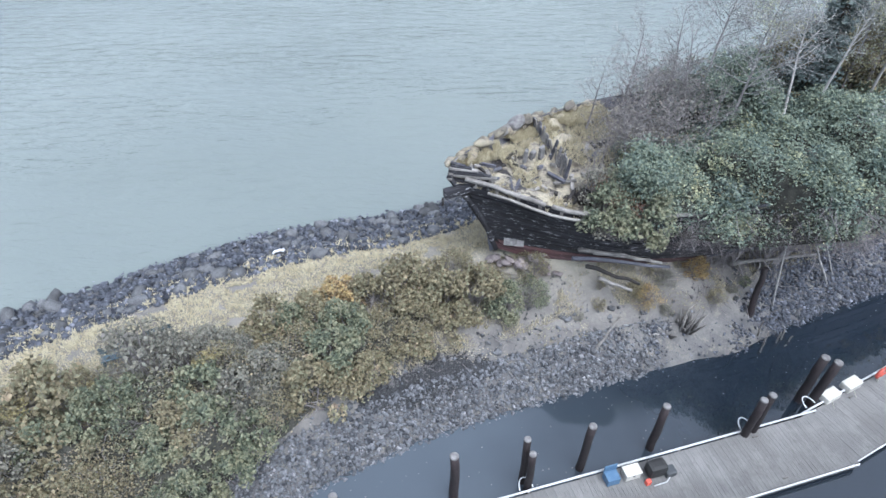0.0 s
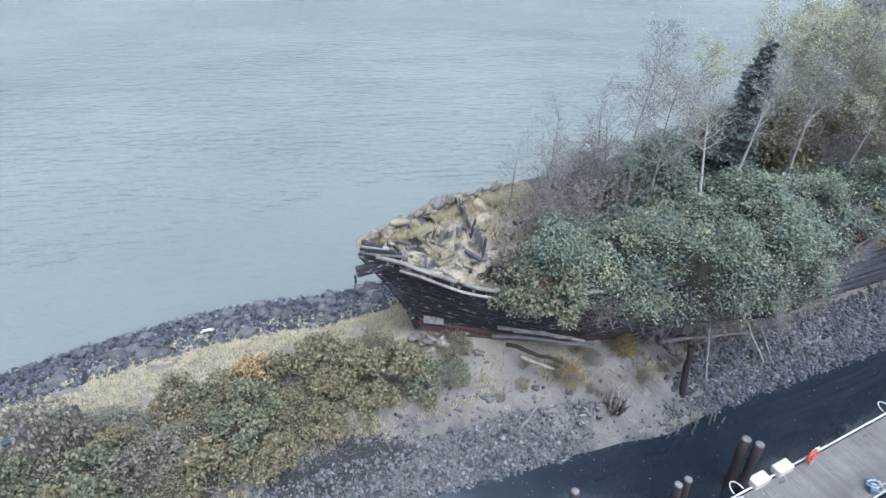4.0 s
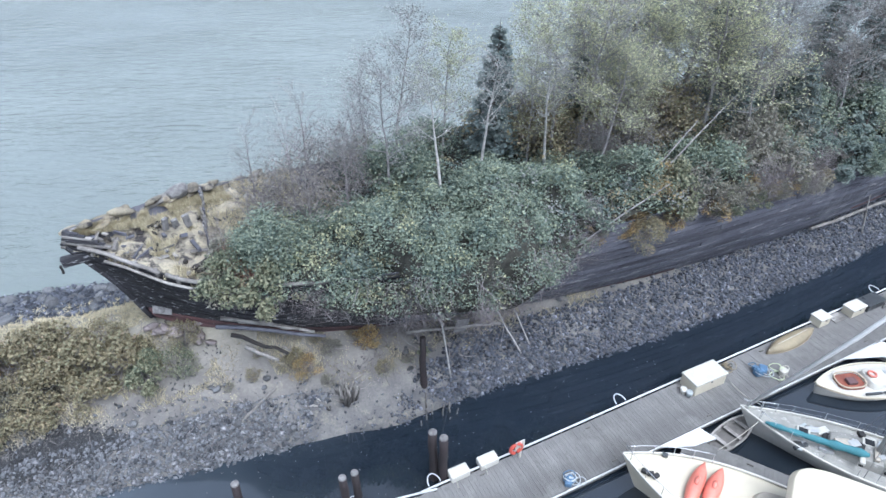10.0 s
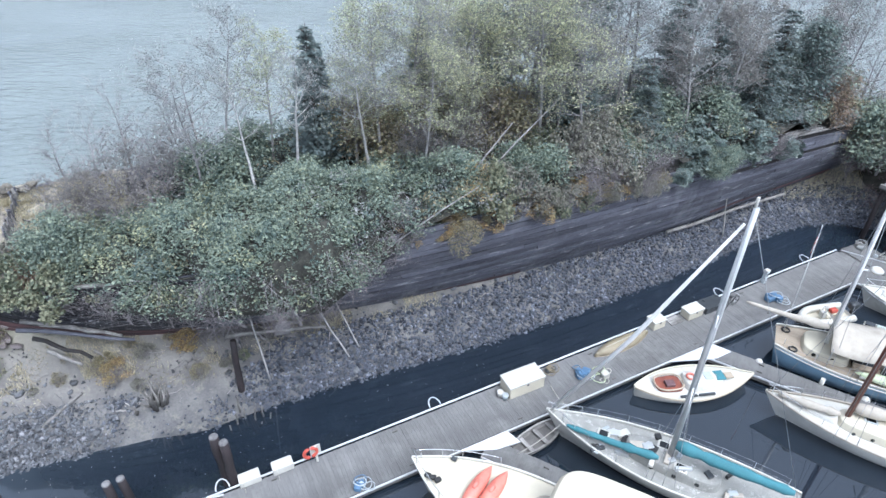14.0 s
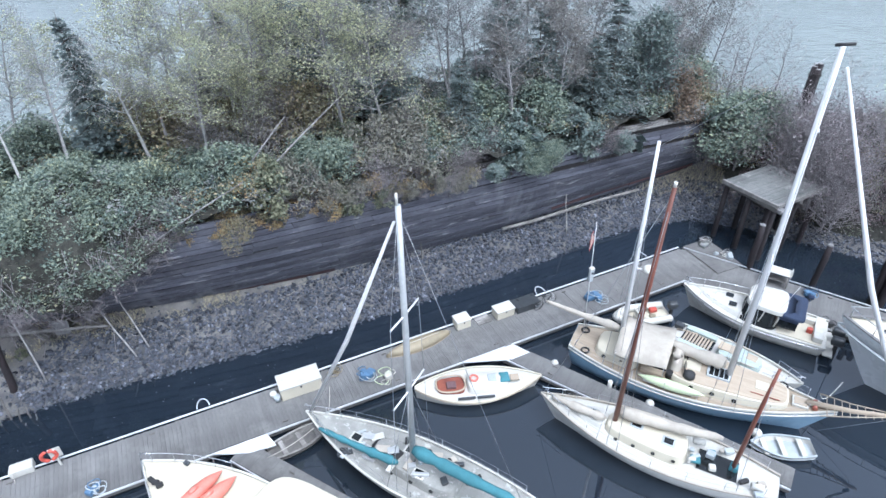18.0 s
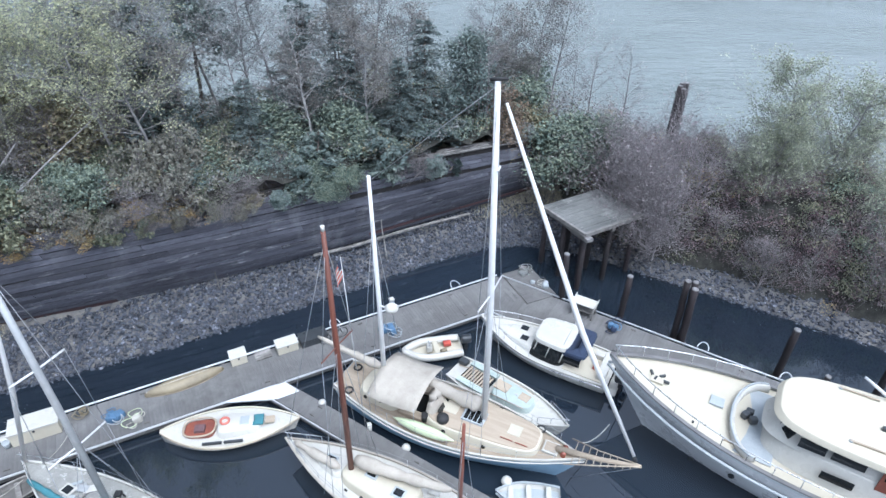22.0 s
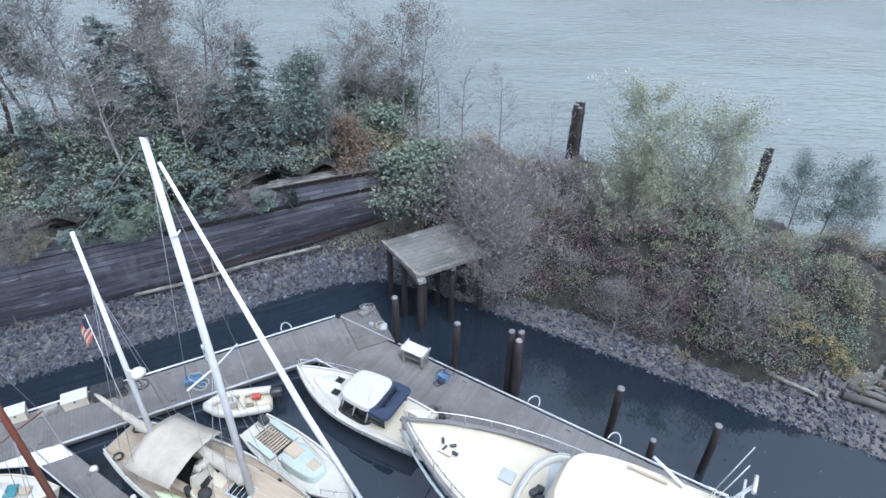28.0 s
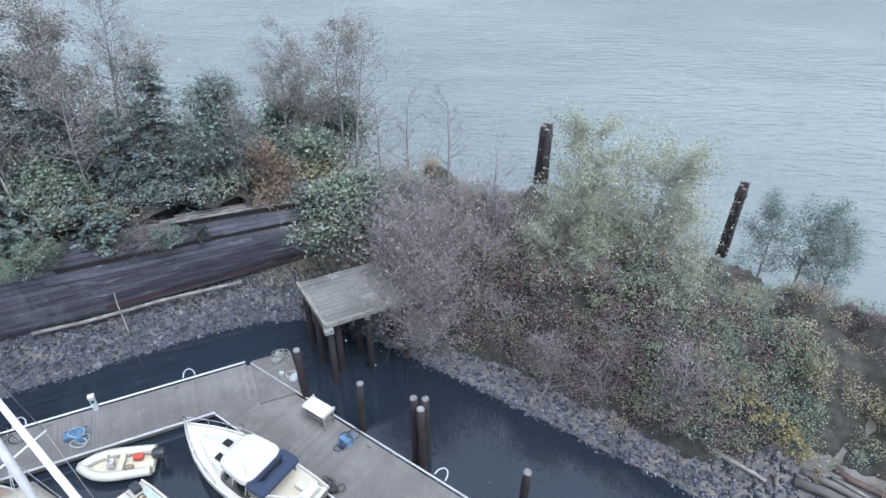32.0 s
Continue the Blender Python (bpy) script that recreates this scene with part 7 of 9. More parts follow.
for k, x, y, z, s in (("alder_d", 60.2, 50.2, 6.2, 1.15), ("alder_c", 61.3, 49.2, 5.5, 1.15), ("alder_d", 58.6, 49.0, 6.6, 0.95), ("bare", 64.6, 50.5, 4.5, 1.3), ("bare", 67.5, 50.5, 4.0, 1.35), ("bare", 63, 48.8, 5, 1.2), ("bare", 70.5, 46.5, 3.5, 1.2),
                      ("rusty", 57.2, 43.1, 6.3, 1.15), ("rusty", 58.0, 43.6, 5.8, 0.9), ("rusty", 56.9, 44.6, 6.6, 0.9), ("greyshrub", 79.4, 32.9, 1.0, 1.0), ("greyshrub", 79.0, 33.2, 1.2, 0.6), ("darkshrub", 61.2, 43.0, 3.2, 1.35), ("darkshrub", 62.6, 44.6, 3.4, 1.35), ("tanshrub", 62.2, 42.6, 3.0, 1.5), ("tanshrub", 64.4, 46.0, 3.4, 1.6), ("tanshrub", 61.5, 46.5, 3.8, 1.7), ("darkshrub", 58.8, 46.8, 5.2, 1.3), ("alder_d", 57.4, 47.6, 6.0, 0.9), ("darkshrub", 57.0, 49.5, 5.8, 1.3), ("alder_c", 56.0, 51.0, 6.4, 1.0), ("darkshrub", 59.8, 52.0, 4.4, 1.4), ("tanshrub", 58.0, 53.5, 4.6, 1.5), ("oliveshrub", 59.5, 45.5, 4.2, 1.2), ("darkshrub", 64.5, 44.5, 3.6, 1.2), ("tanshrub", 60.0, 42.6, 2.8, 1.0),
                      ("greyshrub", 66.6, 40.6, 2.4, 1.2), ("greyshrub", 65.4, 38.9, 1.6, 1.25), ("greyshrub", 66.9, 37.6, 1.2, 1.2), ("greyshrub", 64.9, 41.8, 2.6, 1.2), ("greyshrub", 68.2, 42.6, 2.8, 1.2), ("greyshrub", 66.0, 43.2, 3.2, 1.15), ("greyshrub", 70.0, 39.6, 2.4, 1.1), ("greyshrub", 67.6, 38.7, 1.9, 0.95), ("greyshrub", 70.6, 43.0, 3, 1.1), ("greyshrub", 72.6, 41.6, 3, 1.0), ("greyshrub", 66.2, 38.9, 1.9, 1.3), ("greyshrub", 65.9, 40.2, 2.4, 1.3), ("greyshrub", 67.2, 37.2, 1.2, 1.1),
                      ("willow", 76.2, 41.4, 3.4, 1.2), ("willow", 78.3, 40.4, 3.4, 1.15), ("willow", 73.8, 39.4, 3.0, 0.9), ("willow", 79.8, 39.6, 3.0, 0.8), ("willow", 75.0, 40.2, 2.6, 0.85), ("willow", 76.2, 39.4, 2.4, 0.75), ("willow", 79, 37, 2.2, 0.7), ("willow", 73.4, 40.6, 2.6, 0.7),
                      ("dimalder", 86.7, 43.2, 2.3, 0.85), ("dimalder", 88.4, 42.3, 2.3, 0.9), ("dimalder", 89.6, 41.5, 2.2, 0.75), ("alder_c", 91.5, 36.5, 3, 0.8), ("willow", 98, 34, 3, 1.0), ("willow", 104, 29, 3, 1.1)):
    plant(k, x, y, z, s, (x * 77) % 360)


bank = np.random.RandomState(515)
for k in range(20):
    f = bank.rand()
    p = along([(66, 39.5), (72, 36.6), (78, 33.8)], f) + bank.normal(0, 0.5, 2) + np.array([0.5, 0.87]) * bank.uniform(-0.6, 6)
    zz = float(ground_height(p[None])[0])
    plant("greyshrub", p[0], p[1], zz, bank.uniform(0.5, 0.85), bank.uniform(0, 360), (bank.uniform(-15, 15), bank.uniform(-15, 15)))


def clumped(C, R, per, rs, ragged=0.16, low=-0.25):
    """Points on the outside of many leafy clumps: centres C (n, 3), radii R (n,), points per square metre."""
    cnt = np.maximum(8, (per * R ** 2).astype(int))
    k = np.repeat(np.arange(len(C)), cnt)
    n = len(k)
    z = rs.uniform(low, 1.0, n)
    a = rs.uniform(0, 2 * np.pi, n)
    r = np.sqrt(1 - np.clip(z, -1, 1) ** 2)
    D = np.c_[r * np.cos(a), r * np.sin(a), z * 0.85]
    f = 1 - np.abs(rs.normal(0, ragged * 1.4, n)) + np.where(rs.rand(n) < 0.07, rs.uniform(0, 0.45, n), 0)
    return C[k] + D * (R[k] * f)[:, None] + rs.normal(0, 0.03, (n, 3))


def bush_mesh(seed, r, h, clumps=34, per=620, leaf=0.1, twigs=40):
    """A dome of leafy clumps on thin stems, with stray shoots standing out of it."""
    rs = np.random.RandomState(seed)
    z = rs.uniform(0.05, 1, clumps) ** 0.8
    a = rs.uniform(0, 2 * np.pi, clumps)
    q = np.sqrt(1 - z ** 2) * rs.uniform(0.75, 1.15, clumps)
    C = np.c_[r * q * np.cos(a), r * q * np.sin(a), h * z * rs.uniform(0.8, 1.12, clumps)]
    R = 0.36 * r * rs.uniform(0.55, 1.15, clumps)
    ch = []
    for k in range(twigs):
        c = C[rs.randint(clumps)] + rs.normal(0, 0.12 * r, 3) + (0, 0, rs.uniform(-0.1, 0.42) * h * 0.5)
        b = np.array([rs.normal(0, 0.2 * r), rs.normal(0, 0.2 * r), -0.1])
        ch.append(tube_quads(np.array([b, (b + c) / 2 + rs.normal(0, 0.1 * r, 3), c]), [0.022, 0.015, 0.006], 3))
    return join(ch), leaf_quads(clumped(C, R, per, rs), leaf * rs.uniform(0.7, 1.3, 1), rs, 0.6)


def band(n, inner_off, outer_off, x_range, seed, line=INNER):
    """Points between two distances from the shore line, for x within a range."""
    rs = np.random.RandomState(seed)
    out = np.zeros((0, 2))
    lo, hi = x_range
    while len(out) < n:
        P = np.c_[rs.uniform(lo, hi, 6000), rs.uniform(-14, 62, 6000)]
        d = side_distance(P, line)
        P = P[(d > inner_off) & (d < outer_off)]
        out = np.concatenate([out, P])
    return out[:n]


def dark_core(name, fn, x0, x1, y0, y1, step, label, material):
    """A rough dark mound whose colour stands for the shade inside a thicket."""
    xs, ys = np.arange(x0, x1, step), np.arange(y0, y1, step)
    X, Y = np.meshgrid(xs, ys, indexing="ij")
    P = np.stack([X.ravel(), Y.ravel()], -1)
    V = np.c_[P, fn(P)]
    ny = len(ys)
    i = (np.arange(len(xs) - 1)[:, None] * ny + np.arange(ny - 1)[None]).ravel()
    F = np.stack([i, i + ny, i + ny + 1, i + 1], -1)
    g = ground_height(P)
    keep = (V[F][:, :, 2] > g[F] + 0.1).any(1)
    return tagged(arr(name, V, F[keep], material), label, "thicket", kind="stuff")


# one dark colour for the shade under the leaves of every thicket
M_SHADEFILL = mat("shaded_twigs_and_litter", (0.075, 0.072, 0.06), (0.035, 0.036, 0.03), scale=2.5, fine=14, rough=1.0, bump=0.9, vary=0.4)


# the bank of low bushes on the spit
def spit_top(P):
    d = side_distance(P, INNER)
    g = ground_height(P)
    left = np.interp(P[:, 0], [-30, -16, -9, -3, 2, 6.5, 8], [2.5, 2.5, 2.3, 1.8, 1.5, 1.15, 0])
    lo = np.interp(P[:, 0], [-20, -8, -3, 2, 8], [0.7, 1.1, 2.8, 3.7, 4.0])
    hi = np.interp(P[:, 0], [-20, -12, -6, 0, 4, 8], [8.2, 7.9, 7.5, 7.1, 6.6, 5.9])
    f = np.clip((d - lo) / 1.2, 0, 1) * np.clip((hi - d) / 2.6, 0, 1)
    return g - 0.12 + left * np.sqrt(np.clip(f, 0, 1)) * (1 + 0.38 * lumps(P, 2.6, 21) + 0.2 * lumps(P, 0.9, 22))


# dark mound: the shade between the bushes, put into its colour
dark_core("bush_core", lambda P: np.where(P[:, 0] < 6.5, spit_top(P) - 1.0, -9), -32, 9, -10, 26, 0.45, "dark mound painted as the shade inside the spit's bushes", M_SHADEFILL)
G2 = "bushes on the spit"
for nm, mt, text in (("olive", M_OLIVE, "olive-brown leafy bush on the spit"), ("rust", M_RUST, "golden-brown autumn bush on the spit"), ("green", M_MOSS, "green leafy bramble bush on the spit"), ("dull", M_SAGE, "grey-green thinning bush on the spit")):
    for k in range(3):
        sd = 600 + 10 * len(nm) + k
        KINDS[f"{nm}{k}"] = kind_of("bush", "bush", M_TWIG, mt, text, G2, functools.partial(bush_mesh, sd, 1.35, 1.5 + 0.25 * k, 32, 380 if nm != "dull" else 290, 0.122 + 0.012 * k, 60 if nm != "dull" else 110))
KINDS["yellowbush"] = kind_of("yellow_bush", "bush", M_TWIG, M_YELLOW, "small yellow autumn bush among brown ones", G2, lambda: bush_mesh(671, 0.6, 0.8, 18, 560, 0.085, 24))


def plant_spit():
    rs = np.random.RandomState(43)
    C = np.zeros((0, 2))
    P = band(2600, 0.6, 10.4, (-31, 8.2), 44)
    H = spit_top(P) - ground_height(P)
    x = P[:, 0]
    for p, h in zip(P, H):
        if h > 0.45 and (not len(C) or np.hypot(*(C - p).T).min() > 1.08 + 0.3 * (p[0] < -12)):
            C = np.concatenate([C, p[None]])
    for p in C:
        h = float(spit_top(p[None])[0] - ground_height(p[None])[0])
        w = float(lumps(p[None], 5.0, 52)[0]) + rs.normal(0, 0.3)
        d = float(side_distance(p[None], INNER)[0])
        if p[0] < -5.5:
            nm = "dull" if w + 0.12 * (4.5 - d) > 0.15 else ("green" if -0.5 < w < -0.15 else "olive")
        elif p[0] < -1:
            nm = "rust" if w > 0.25 else ("green" if w < -0.6 else "olive")
        else:
            nm = "rust" if w > 0.2 else ("olive" if w > -0.65 else "green")
        s = rs.uniform(0.55, 1.08) * (1.18 if p[0] < -9 else 0.95)
        if p[0] > 4:
            s *= 0.8
        z = float(ground_height(p[None])[0])
        plant(f"{nm}{rs.randint(3)}", p[0], p[1], z + max(0.0, h - 1.5 * s) * 0.75 - 0.1, s, rs.uniform(0, 360), (rs.uniform(-9, 9), rs.uniform(-9, 9)), tall=rs.uniform(0.85, 1.45))
    for x, y, s in ((-8.2, 15.5, 0.85), (-14.9, 13.0, 0.9), (-16.0, 12.4, 0.9), (-13.2, 14.6, 0.6)):
        z = float(spit_top(np.array([[x, y]]))[0])
        plant("yellowbush", x, y, z - 0.25, s, x * 50)


plant_spit()
for mt, n, sd in ((M_SAGE, 26000, 47), (M_OLIVE, 26000, 48)):
    P = band(n, 0.8, 10.0, (-31, 7), sd)
    t = spit_top(P)
    ok = t > ground_height(P) + 0.1
    V, F = leaf_quads(np.c_[P[ok], t[ok] - np.random.RandomState(sd).uniform(0.45, 1.0, ok.sum())], 0.1, np.random.RandomState(sd), 0.5)
    tagged(arr("low_growth", V, F, mt), "low leafy growth between the bushes on the spit", "undergrowth", kind="stuff")
for nm, u, v, dz, s in (("dull0", 0.128, 0.0, -1.2, 0.75), ("green1", 0.126, 0.03, -0.9, 0.9), ("green0", 0.14, 0.12, -0.4, 0.9), ("dull1", 0.128, 0.2, -0.4, 0.7), ("green2", 0.155, -0.02, -1.2, 0.9)):
    x, y, z = deck_spot(u, v)
    plant(nm, x, y, z + dz, s, u * 9000, label="leafy bush growing over the hulk's bow", tall=1.2)
rs = np.random.RandomState(79)
for k in range(46):
    u = 0.41 + 0.22 * (k + rs.rand()) / 46
    nm = ["green", "dull", "rust", "olive", "rust" if u < 0.55 else "dull", "green"][rs.randint(6)]
    x, y, z = deck_spot(u, rs.uniform(-0.03, 0.14))
    plant(f"{nm}{rs.randint(3)}", x, y, z - rs.uniform(0.5, 1.4), rs.uniform(0.35, 0.75), rs.uniform(0, 360), (rs.uniform(0, 40), rs.uniform(-20, 20)), "leafy bush leaning over the hulk's side", tall=rs.uniform(0.8, 1.3))
for k in range(52):
    u = 0.5 + 0.37 * (k + rs.rand()) / 52
    nm = ["green", "dull", "green", "dull", "dark"][rs.randint(5)] if u < 0.58 else ["bough" if u > 0.64 else "dull", "bough" if u > 0.7 else "dull", "dark" if u > 0.7 else "dull", "bough" if u > 0.66 else "green"][rs.randint(4)]
    x, y, z = deck_spot(u, rs.uniform(0.0, 0.45) ** 1.2)
    if nm == "bough":
        plant("lowfir", x, y, z - 0.7, rs.uniform(0.7, 1.2), rs.uniform(0, 360), (rs.uniform(0, 14), rs.uniform(-10, 10)))
    elif nm == "dark":
        plant("darkshrub", x, y, z - 0.6, rs.uniform(0.7, 1.15), rs.uniform(0, 360))
    else:
        plant(f"{nm}{rs.randint(3)}", x, y, z - 0.5, rs.uniform(0.7, 1.3), rs.uniform(0, 360), (rs.uniform(0, 15), rs.uniform(-12, 12)), "leafy bush among the trees on the hulk", tall=rs.uniform(0.9, 1.6))
for k in range(44):
    u = 0.55 + 0.33 * (k + rs.rand()) / 44
    x, y, z = deck_spot(u, rs.uniform(-0.05, 0.03))
    nm = (["green1", "dull1", "olive0", "dull0", "tanshrub", "greyshrub"] if u < 0.7 else ["lowfir", "lowfir", "darkshrub", "greyshrub", "lowfir", "lowfir"])[rs.randint(6)]
    plant(nm, x, y, z - rs.uniform(0.5, 1.3), rs.uniform(0.3, 0.62), rs.uniform(0, 360), (rs.uniform(20, 75), rs.uniform(-25, 25)), "dark growth trailing over the hulk's rail")
for x, y, z, s in ((81.14, 32.18, 3.66, 0.9), (82.47, 32.15, 3.18, 1.1), (83.56, 31.79, 2.65, 1.2), (84.09, 31.29, 2.06, 1.2), (84.64, 30.91, 1.53, 1.0), (85.15, 30.26, 1.14, 0.7), (82.13, 32.66, 3.86, 0.8)):
    plant("yellowbush", x, y, z, s, x * 50, label="muted yellow autumn bush on the bank")



# leafy understorey closing the gaps below the alders amidships
rs = np.random.RandomState(93)
for k in range(30):
    x, y, z = deck_spot(0.385 + 0.2 * (k + rs.rand()) / 30, rs.uniform(0.35, 1.0))
    nm = ["oliveshrub", "tanshrub", "alder_d", "greyshrub", "alder_c", "tanshrub"][k % 6]
    size = rs.uniform(0.36, 0.52) if nm[:5] == "alder" else rs.uniform(0.9, 1.5) if nm != "greyshrub" else rs.uniform(0.6, 0.9)
    plant(nm, x, y, z - 0.3, size, rs.uniform(0, 360), (rs.uniform(-8, 8), rs.uniform(-8, 8)))
# brambles pouring over the hulk's side
def bramble_top(u, w):
    """u along the hull, w from inside the deck (0) over the rail (0.55) down to the beach (1)."""
    a = along(NEAR_TOP, u)
    d = along(NEAR_TOP, np.clip(u + 0.01, 0, 1)) - along(NEAR_TOP, np.clip(u - 0.01, 0, 1))
    nrm = np.stack([d[:, 1], -d[:, 0]], -1)
    nrm /= np.linalg.norm(nrm, axis=1)[:, None]
    off = np.interp(w, [0, 0.3, 0.5, 0.62, 0.8, 1.0], [-5.5, -2.6, -0.1, 0.9, 1.3, 1.5])
    zz = np.interp(w, [0, 0.3, 0.5, 0.62, 0.8, 1.0], [9.4, 9.9, 9.1, 7.6, 5.0, 2.8])
    Q = np.c_[u * 62, w * 9]
    bulge = 1.25 * lumps(Q, 2.9, 31) + 0.95 * lumps(Q, 1.3, 32)
    bulge -= 1.3 * np.clip((0.165 - u) / 0.03, 0, 1) * (0.6 + 0.5 * lumps(Q, 1.5, 33))
    zz = zz + np.interp(u, [0.12, 0.16, 0.22, 0.28, 0.35, 0.42, 0.5], [-1.2, -1.3, -0.7, 0.0, 0.6, 0.2, -0.3]) * np.clip((0.75 - w) * 4, 0, 1)
    fade = np.clip((u - 0.13) / 0.05, 0, 1)
    zz = np.where(w < 0.5, 8.4 + (zz - 8.4) * fade, zz)
    return np.c_[a[:, :2] + nrm * (off + bulge * 0.75)[:, None], zz + bulge * 0.75]


def hang(u):
    """How far down the leaves hang along the hull."""
    return np.interp(u, [0.12, 0.15, 0.19, 0.25, 0.34, 0.38, 0.42, 0.46, 0.6], [0.4, 0.52, 0.62, 0.72, 0.78, 0.68, 0.56, 0.52, 0.49])


# dark sheet under the bramble leaves, coloured as the shade in their hollows
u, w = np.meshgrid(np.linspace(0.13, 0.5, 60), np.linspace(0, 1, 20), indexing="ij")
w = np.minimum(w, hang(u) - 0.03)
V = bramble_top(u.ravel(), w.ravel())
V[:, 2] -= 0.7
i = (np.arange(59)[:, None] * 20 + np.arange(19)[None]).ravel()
tagged(arr("bramble_core", V, np.stack([i, i + 20, i + 21, i + 1], -1), M_SHADEFILL), "dark sheet painted as the shade inside the brambles", "thicket", kind="stuff")
rs = np.random.RandomState(61)
for mt, n, per, lab, lo, hi in ((M_BRAMBLE, 800, 270, "dark green brambles hanging over the hulk's side", 0.15, 0.5), (M_OLIVE, 150, 180, "fading bramble leaves over the hulk", 0.14, 0.56), (M_ALDER, 130, 180, "lighter green leaves over the hulk's side", 0.15, 0.56), (M_RUST, 150, 170, "orange-brown leaves along the hulk's rail", 0.37, 0.56), (M_DULL, 70, 160, "grey fading leaves over the hulk's side", 0.15, 0.6)):
    u, w = rs.uniform(lo, hi, 4 * n), rs.uniform(0, 1, 4 * n)
    ok = w < hang(u) + rs.normal(-0.03, 0.03, 4 * n)
    if mt is not M_BRAMBLE:
        ok &= lumps(np.c_[u * 62, w * 9], 4.6, n % 97, 2) > 0.28
    u, w = u[ok][:n], w[ok][:n]
    C = bramble_top(u, w) + rs.normal(0, 0.12, (len(u), 3)) - (0, 0, 0.3)
    P = clumped(C, 0.42 + 0.45 * rs.rand(len(u)) ** 1.5, per, rs, 0.2, -0.5)
    V, F = leaf_quads(P, 0.108 * np.where(rs.rand(len(P)) < 0.3, 1.35, 0.95), rs, 0.5)
    tagged(arr("bramble_thicket", V, F, mt), lab, "brambles", kind="stuff")
# bare hanging stems under the brambles
ch = []
for k in range(170):
    u = rs.uniform(0.22, 0.44)
    p = bramble_top(np.array([u]), np.array([hang(u) - 0.12]))[0]
    q = p + (rs.normal(0, 0.9), -rs.uniform(-0.3, 1.0), -rs.uniform(0.3, 2.2))
    q[2] = max(q[2], float(ground_height(q[None])[0]))
    m = (p + q) / 2 + rs.normal(0, 0.5, 3) + (0, -0.2, 0.2)
    ch.append(tube_quads(np.array([p, m, q]), [0.014, 0.012, 0.007], 4))
for k in range(150):
    p = np.array([rs.uniform(16.5, 22.5), 0.0, 0.0])
    p[1] = np.interp(p[0], [16.5, 22.5], [24.6, 26.4]) + rs.normal(0, 0.35)
    p[2] = rs.uniform(2.0, 4.2)
    q = p + (rs.normal(0, 0.9), -rs.uniform(0.0, 0.9), -rs.uniform(0.4, 1.9))
    q[2] = max(q[2], float(ground_height(q[None])[0]))
    ch.append(tube_quads(np.array([p, (p + q) / 2 + rs.normal(0, 0.3, 3), q]), [0.03, 0.025, 0.012], 4))
tagged(arr("bramble_stems", *join(ch), M_TWIG), "bare grey bramble stems hanging to the beach", "stems", kind="stuff")


for k, u in enumerate(np.linspace(0.17, 0.43, 20)):
    p = bramble_top(np.array([u]), np.array([hang(u) - 0.02]))[0]
    plant("greyshrub", p[0], p[1] + 0.3, max(p[2] - 1.6, float(ground_height(p[None])[0])), rs.uniform(0.35, 0.55), rs.uniform(0, 360), (rs.uniform(0, 35), rs.uniform(-25, 25)), "tangle of bare grey bramble stems by the hull")


# undergrowth covering the hulk's deck
def deck_top(u, v):
    p = along(NEAR_TOP, u) * (1 - v)[:, None] + along(FAR_TOP, u) * v[:, None]
    Q = np.c_[u * 62, v * 11]
    p[:, 2] += 0.35 + 1.0 * np.clip((u - 0.2) / 0.12, 0, 1) * np.clip((0.98 - u) / 0.06, 0.3, 1) * (1 + 0.5 * lumps(Q, 2.2, 131) + 0.3 * lumps(Q, 0.9, 132))
    return p


# dark sheet below the undergrowth: shade under the trees, put into colour
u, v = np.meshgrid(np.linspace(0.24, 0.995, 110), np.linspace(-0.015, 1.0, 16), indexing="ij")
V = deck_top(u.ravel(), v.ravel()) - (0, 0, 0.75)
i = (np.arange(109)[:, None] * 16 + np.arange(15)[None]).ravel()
tagged(arr("undergrowth_core", V, np.stack([i, i + 16, i + 17, i + 1], -1), M_SHADEFILL), "dark sheet painted as the shade under the hulk's trees", "thicket", kind="stuff")
for mt, n, lab, cut in ((M_BRAMBLE, 520, "dark green undergrowth on the hulk's deck", -0.4), (M_OLIVE, 150, "olive undergrowth on the hulk's deck", 0.0), (M_PINE, 460, "blackish green undergrowth on the hulk's deck", -0.1), (M_DULL, 330, "grey-green undergrowth on the hulk's deck", 0.1)):
    u, v = rs.uniform(0.22, 0.995, 3 * n), np.abs(rs.uniform(-0.02, 1.02, 3 * n)) ** 1.05
    ok = lumps(np.c_[u * 62, v * 11], 2.6, n % 89) > cut
    u, v = u[ok][:n], v[ok][:n]
    P = clumped(deck_top(u, v) - (0, 0, 0.25), rs.uniform(0.4, 0.9, len(u)), 140, rs, 0.2)
    V, F = leaf_quads(P, 0.14, rs, 0.55)
    tagged(arr("undergrowth", V, F, mt), lab, "undergrowth", kind="stuff")


# the thicket on the far bank
def bank_top(P):
    d = side_distance(P, INNER)
    g = ground_height(P)
    x = P[:, 0]
    h = np.interp(x, [62, 66, 70, 76, 84, 95, 120], [1.5, 2.6, 3.4, 3.4, 2.6, 2.4, 2.4])
    f = np.clip((d - 1.1 - 2.0 * np.clip((x - 80.5) / 4, 0, 1)) / 2.6, 0, 1) * np.clip((26 - d) / 5, 0, 1) * np.clip((x - 61) / 3, 0, 1)
    o = -side_distance(P, OUTER)
    f *= np.clip((o - 1.0) / 2.5, 0, 1)
    return g - 0.12 + h * f ** 0.6 * (1 + 0.4 * lumps(P, 2.6, 71) + 0.3 * lumps(P, 1.0, 72))


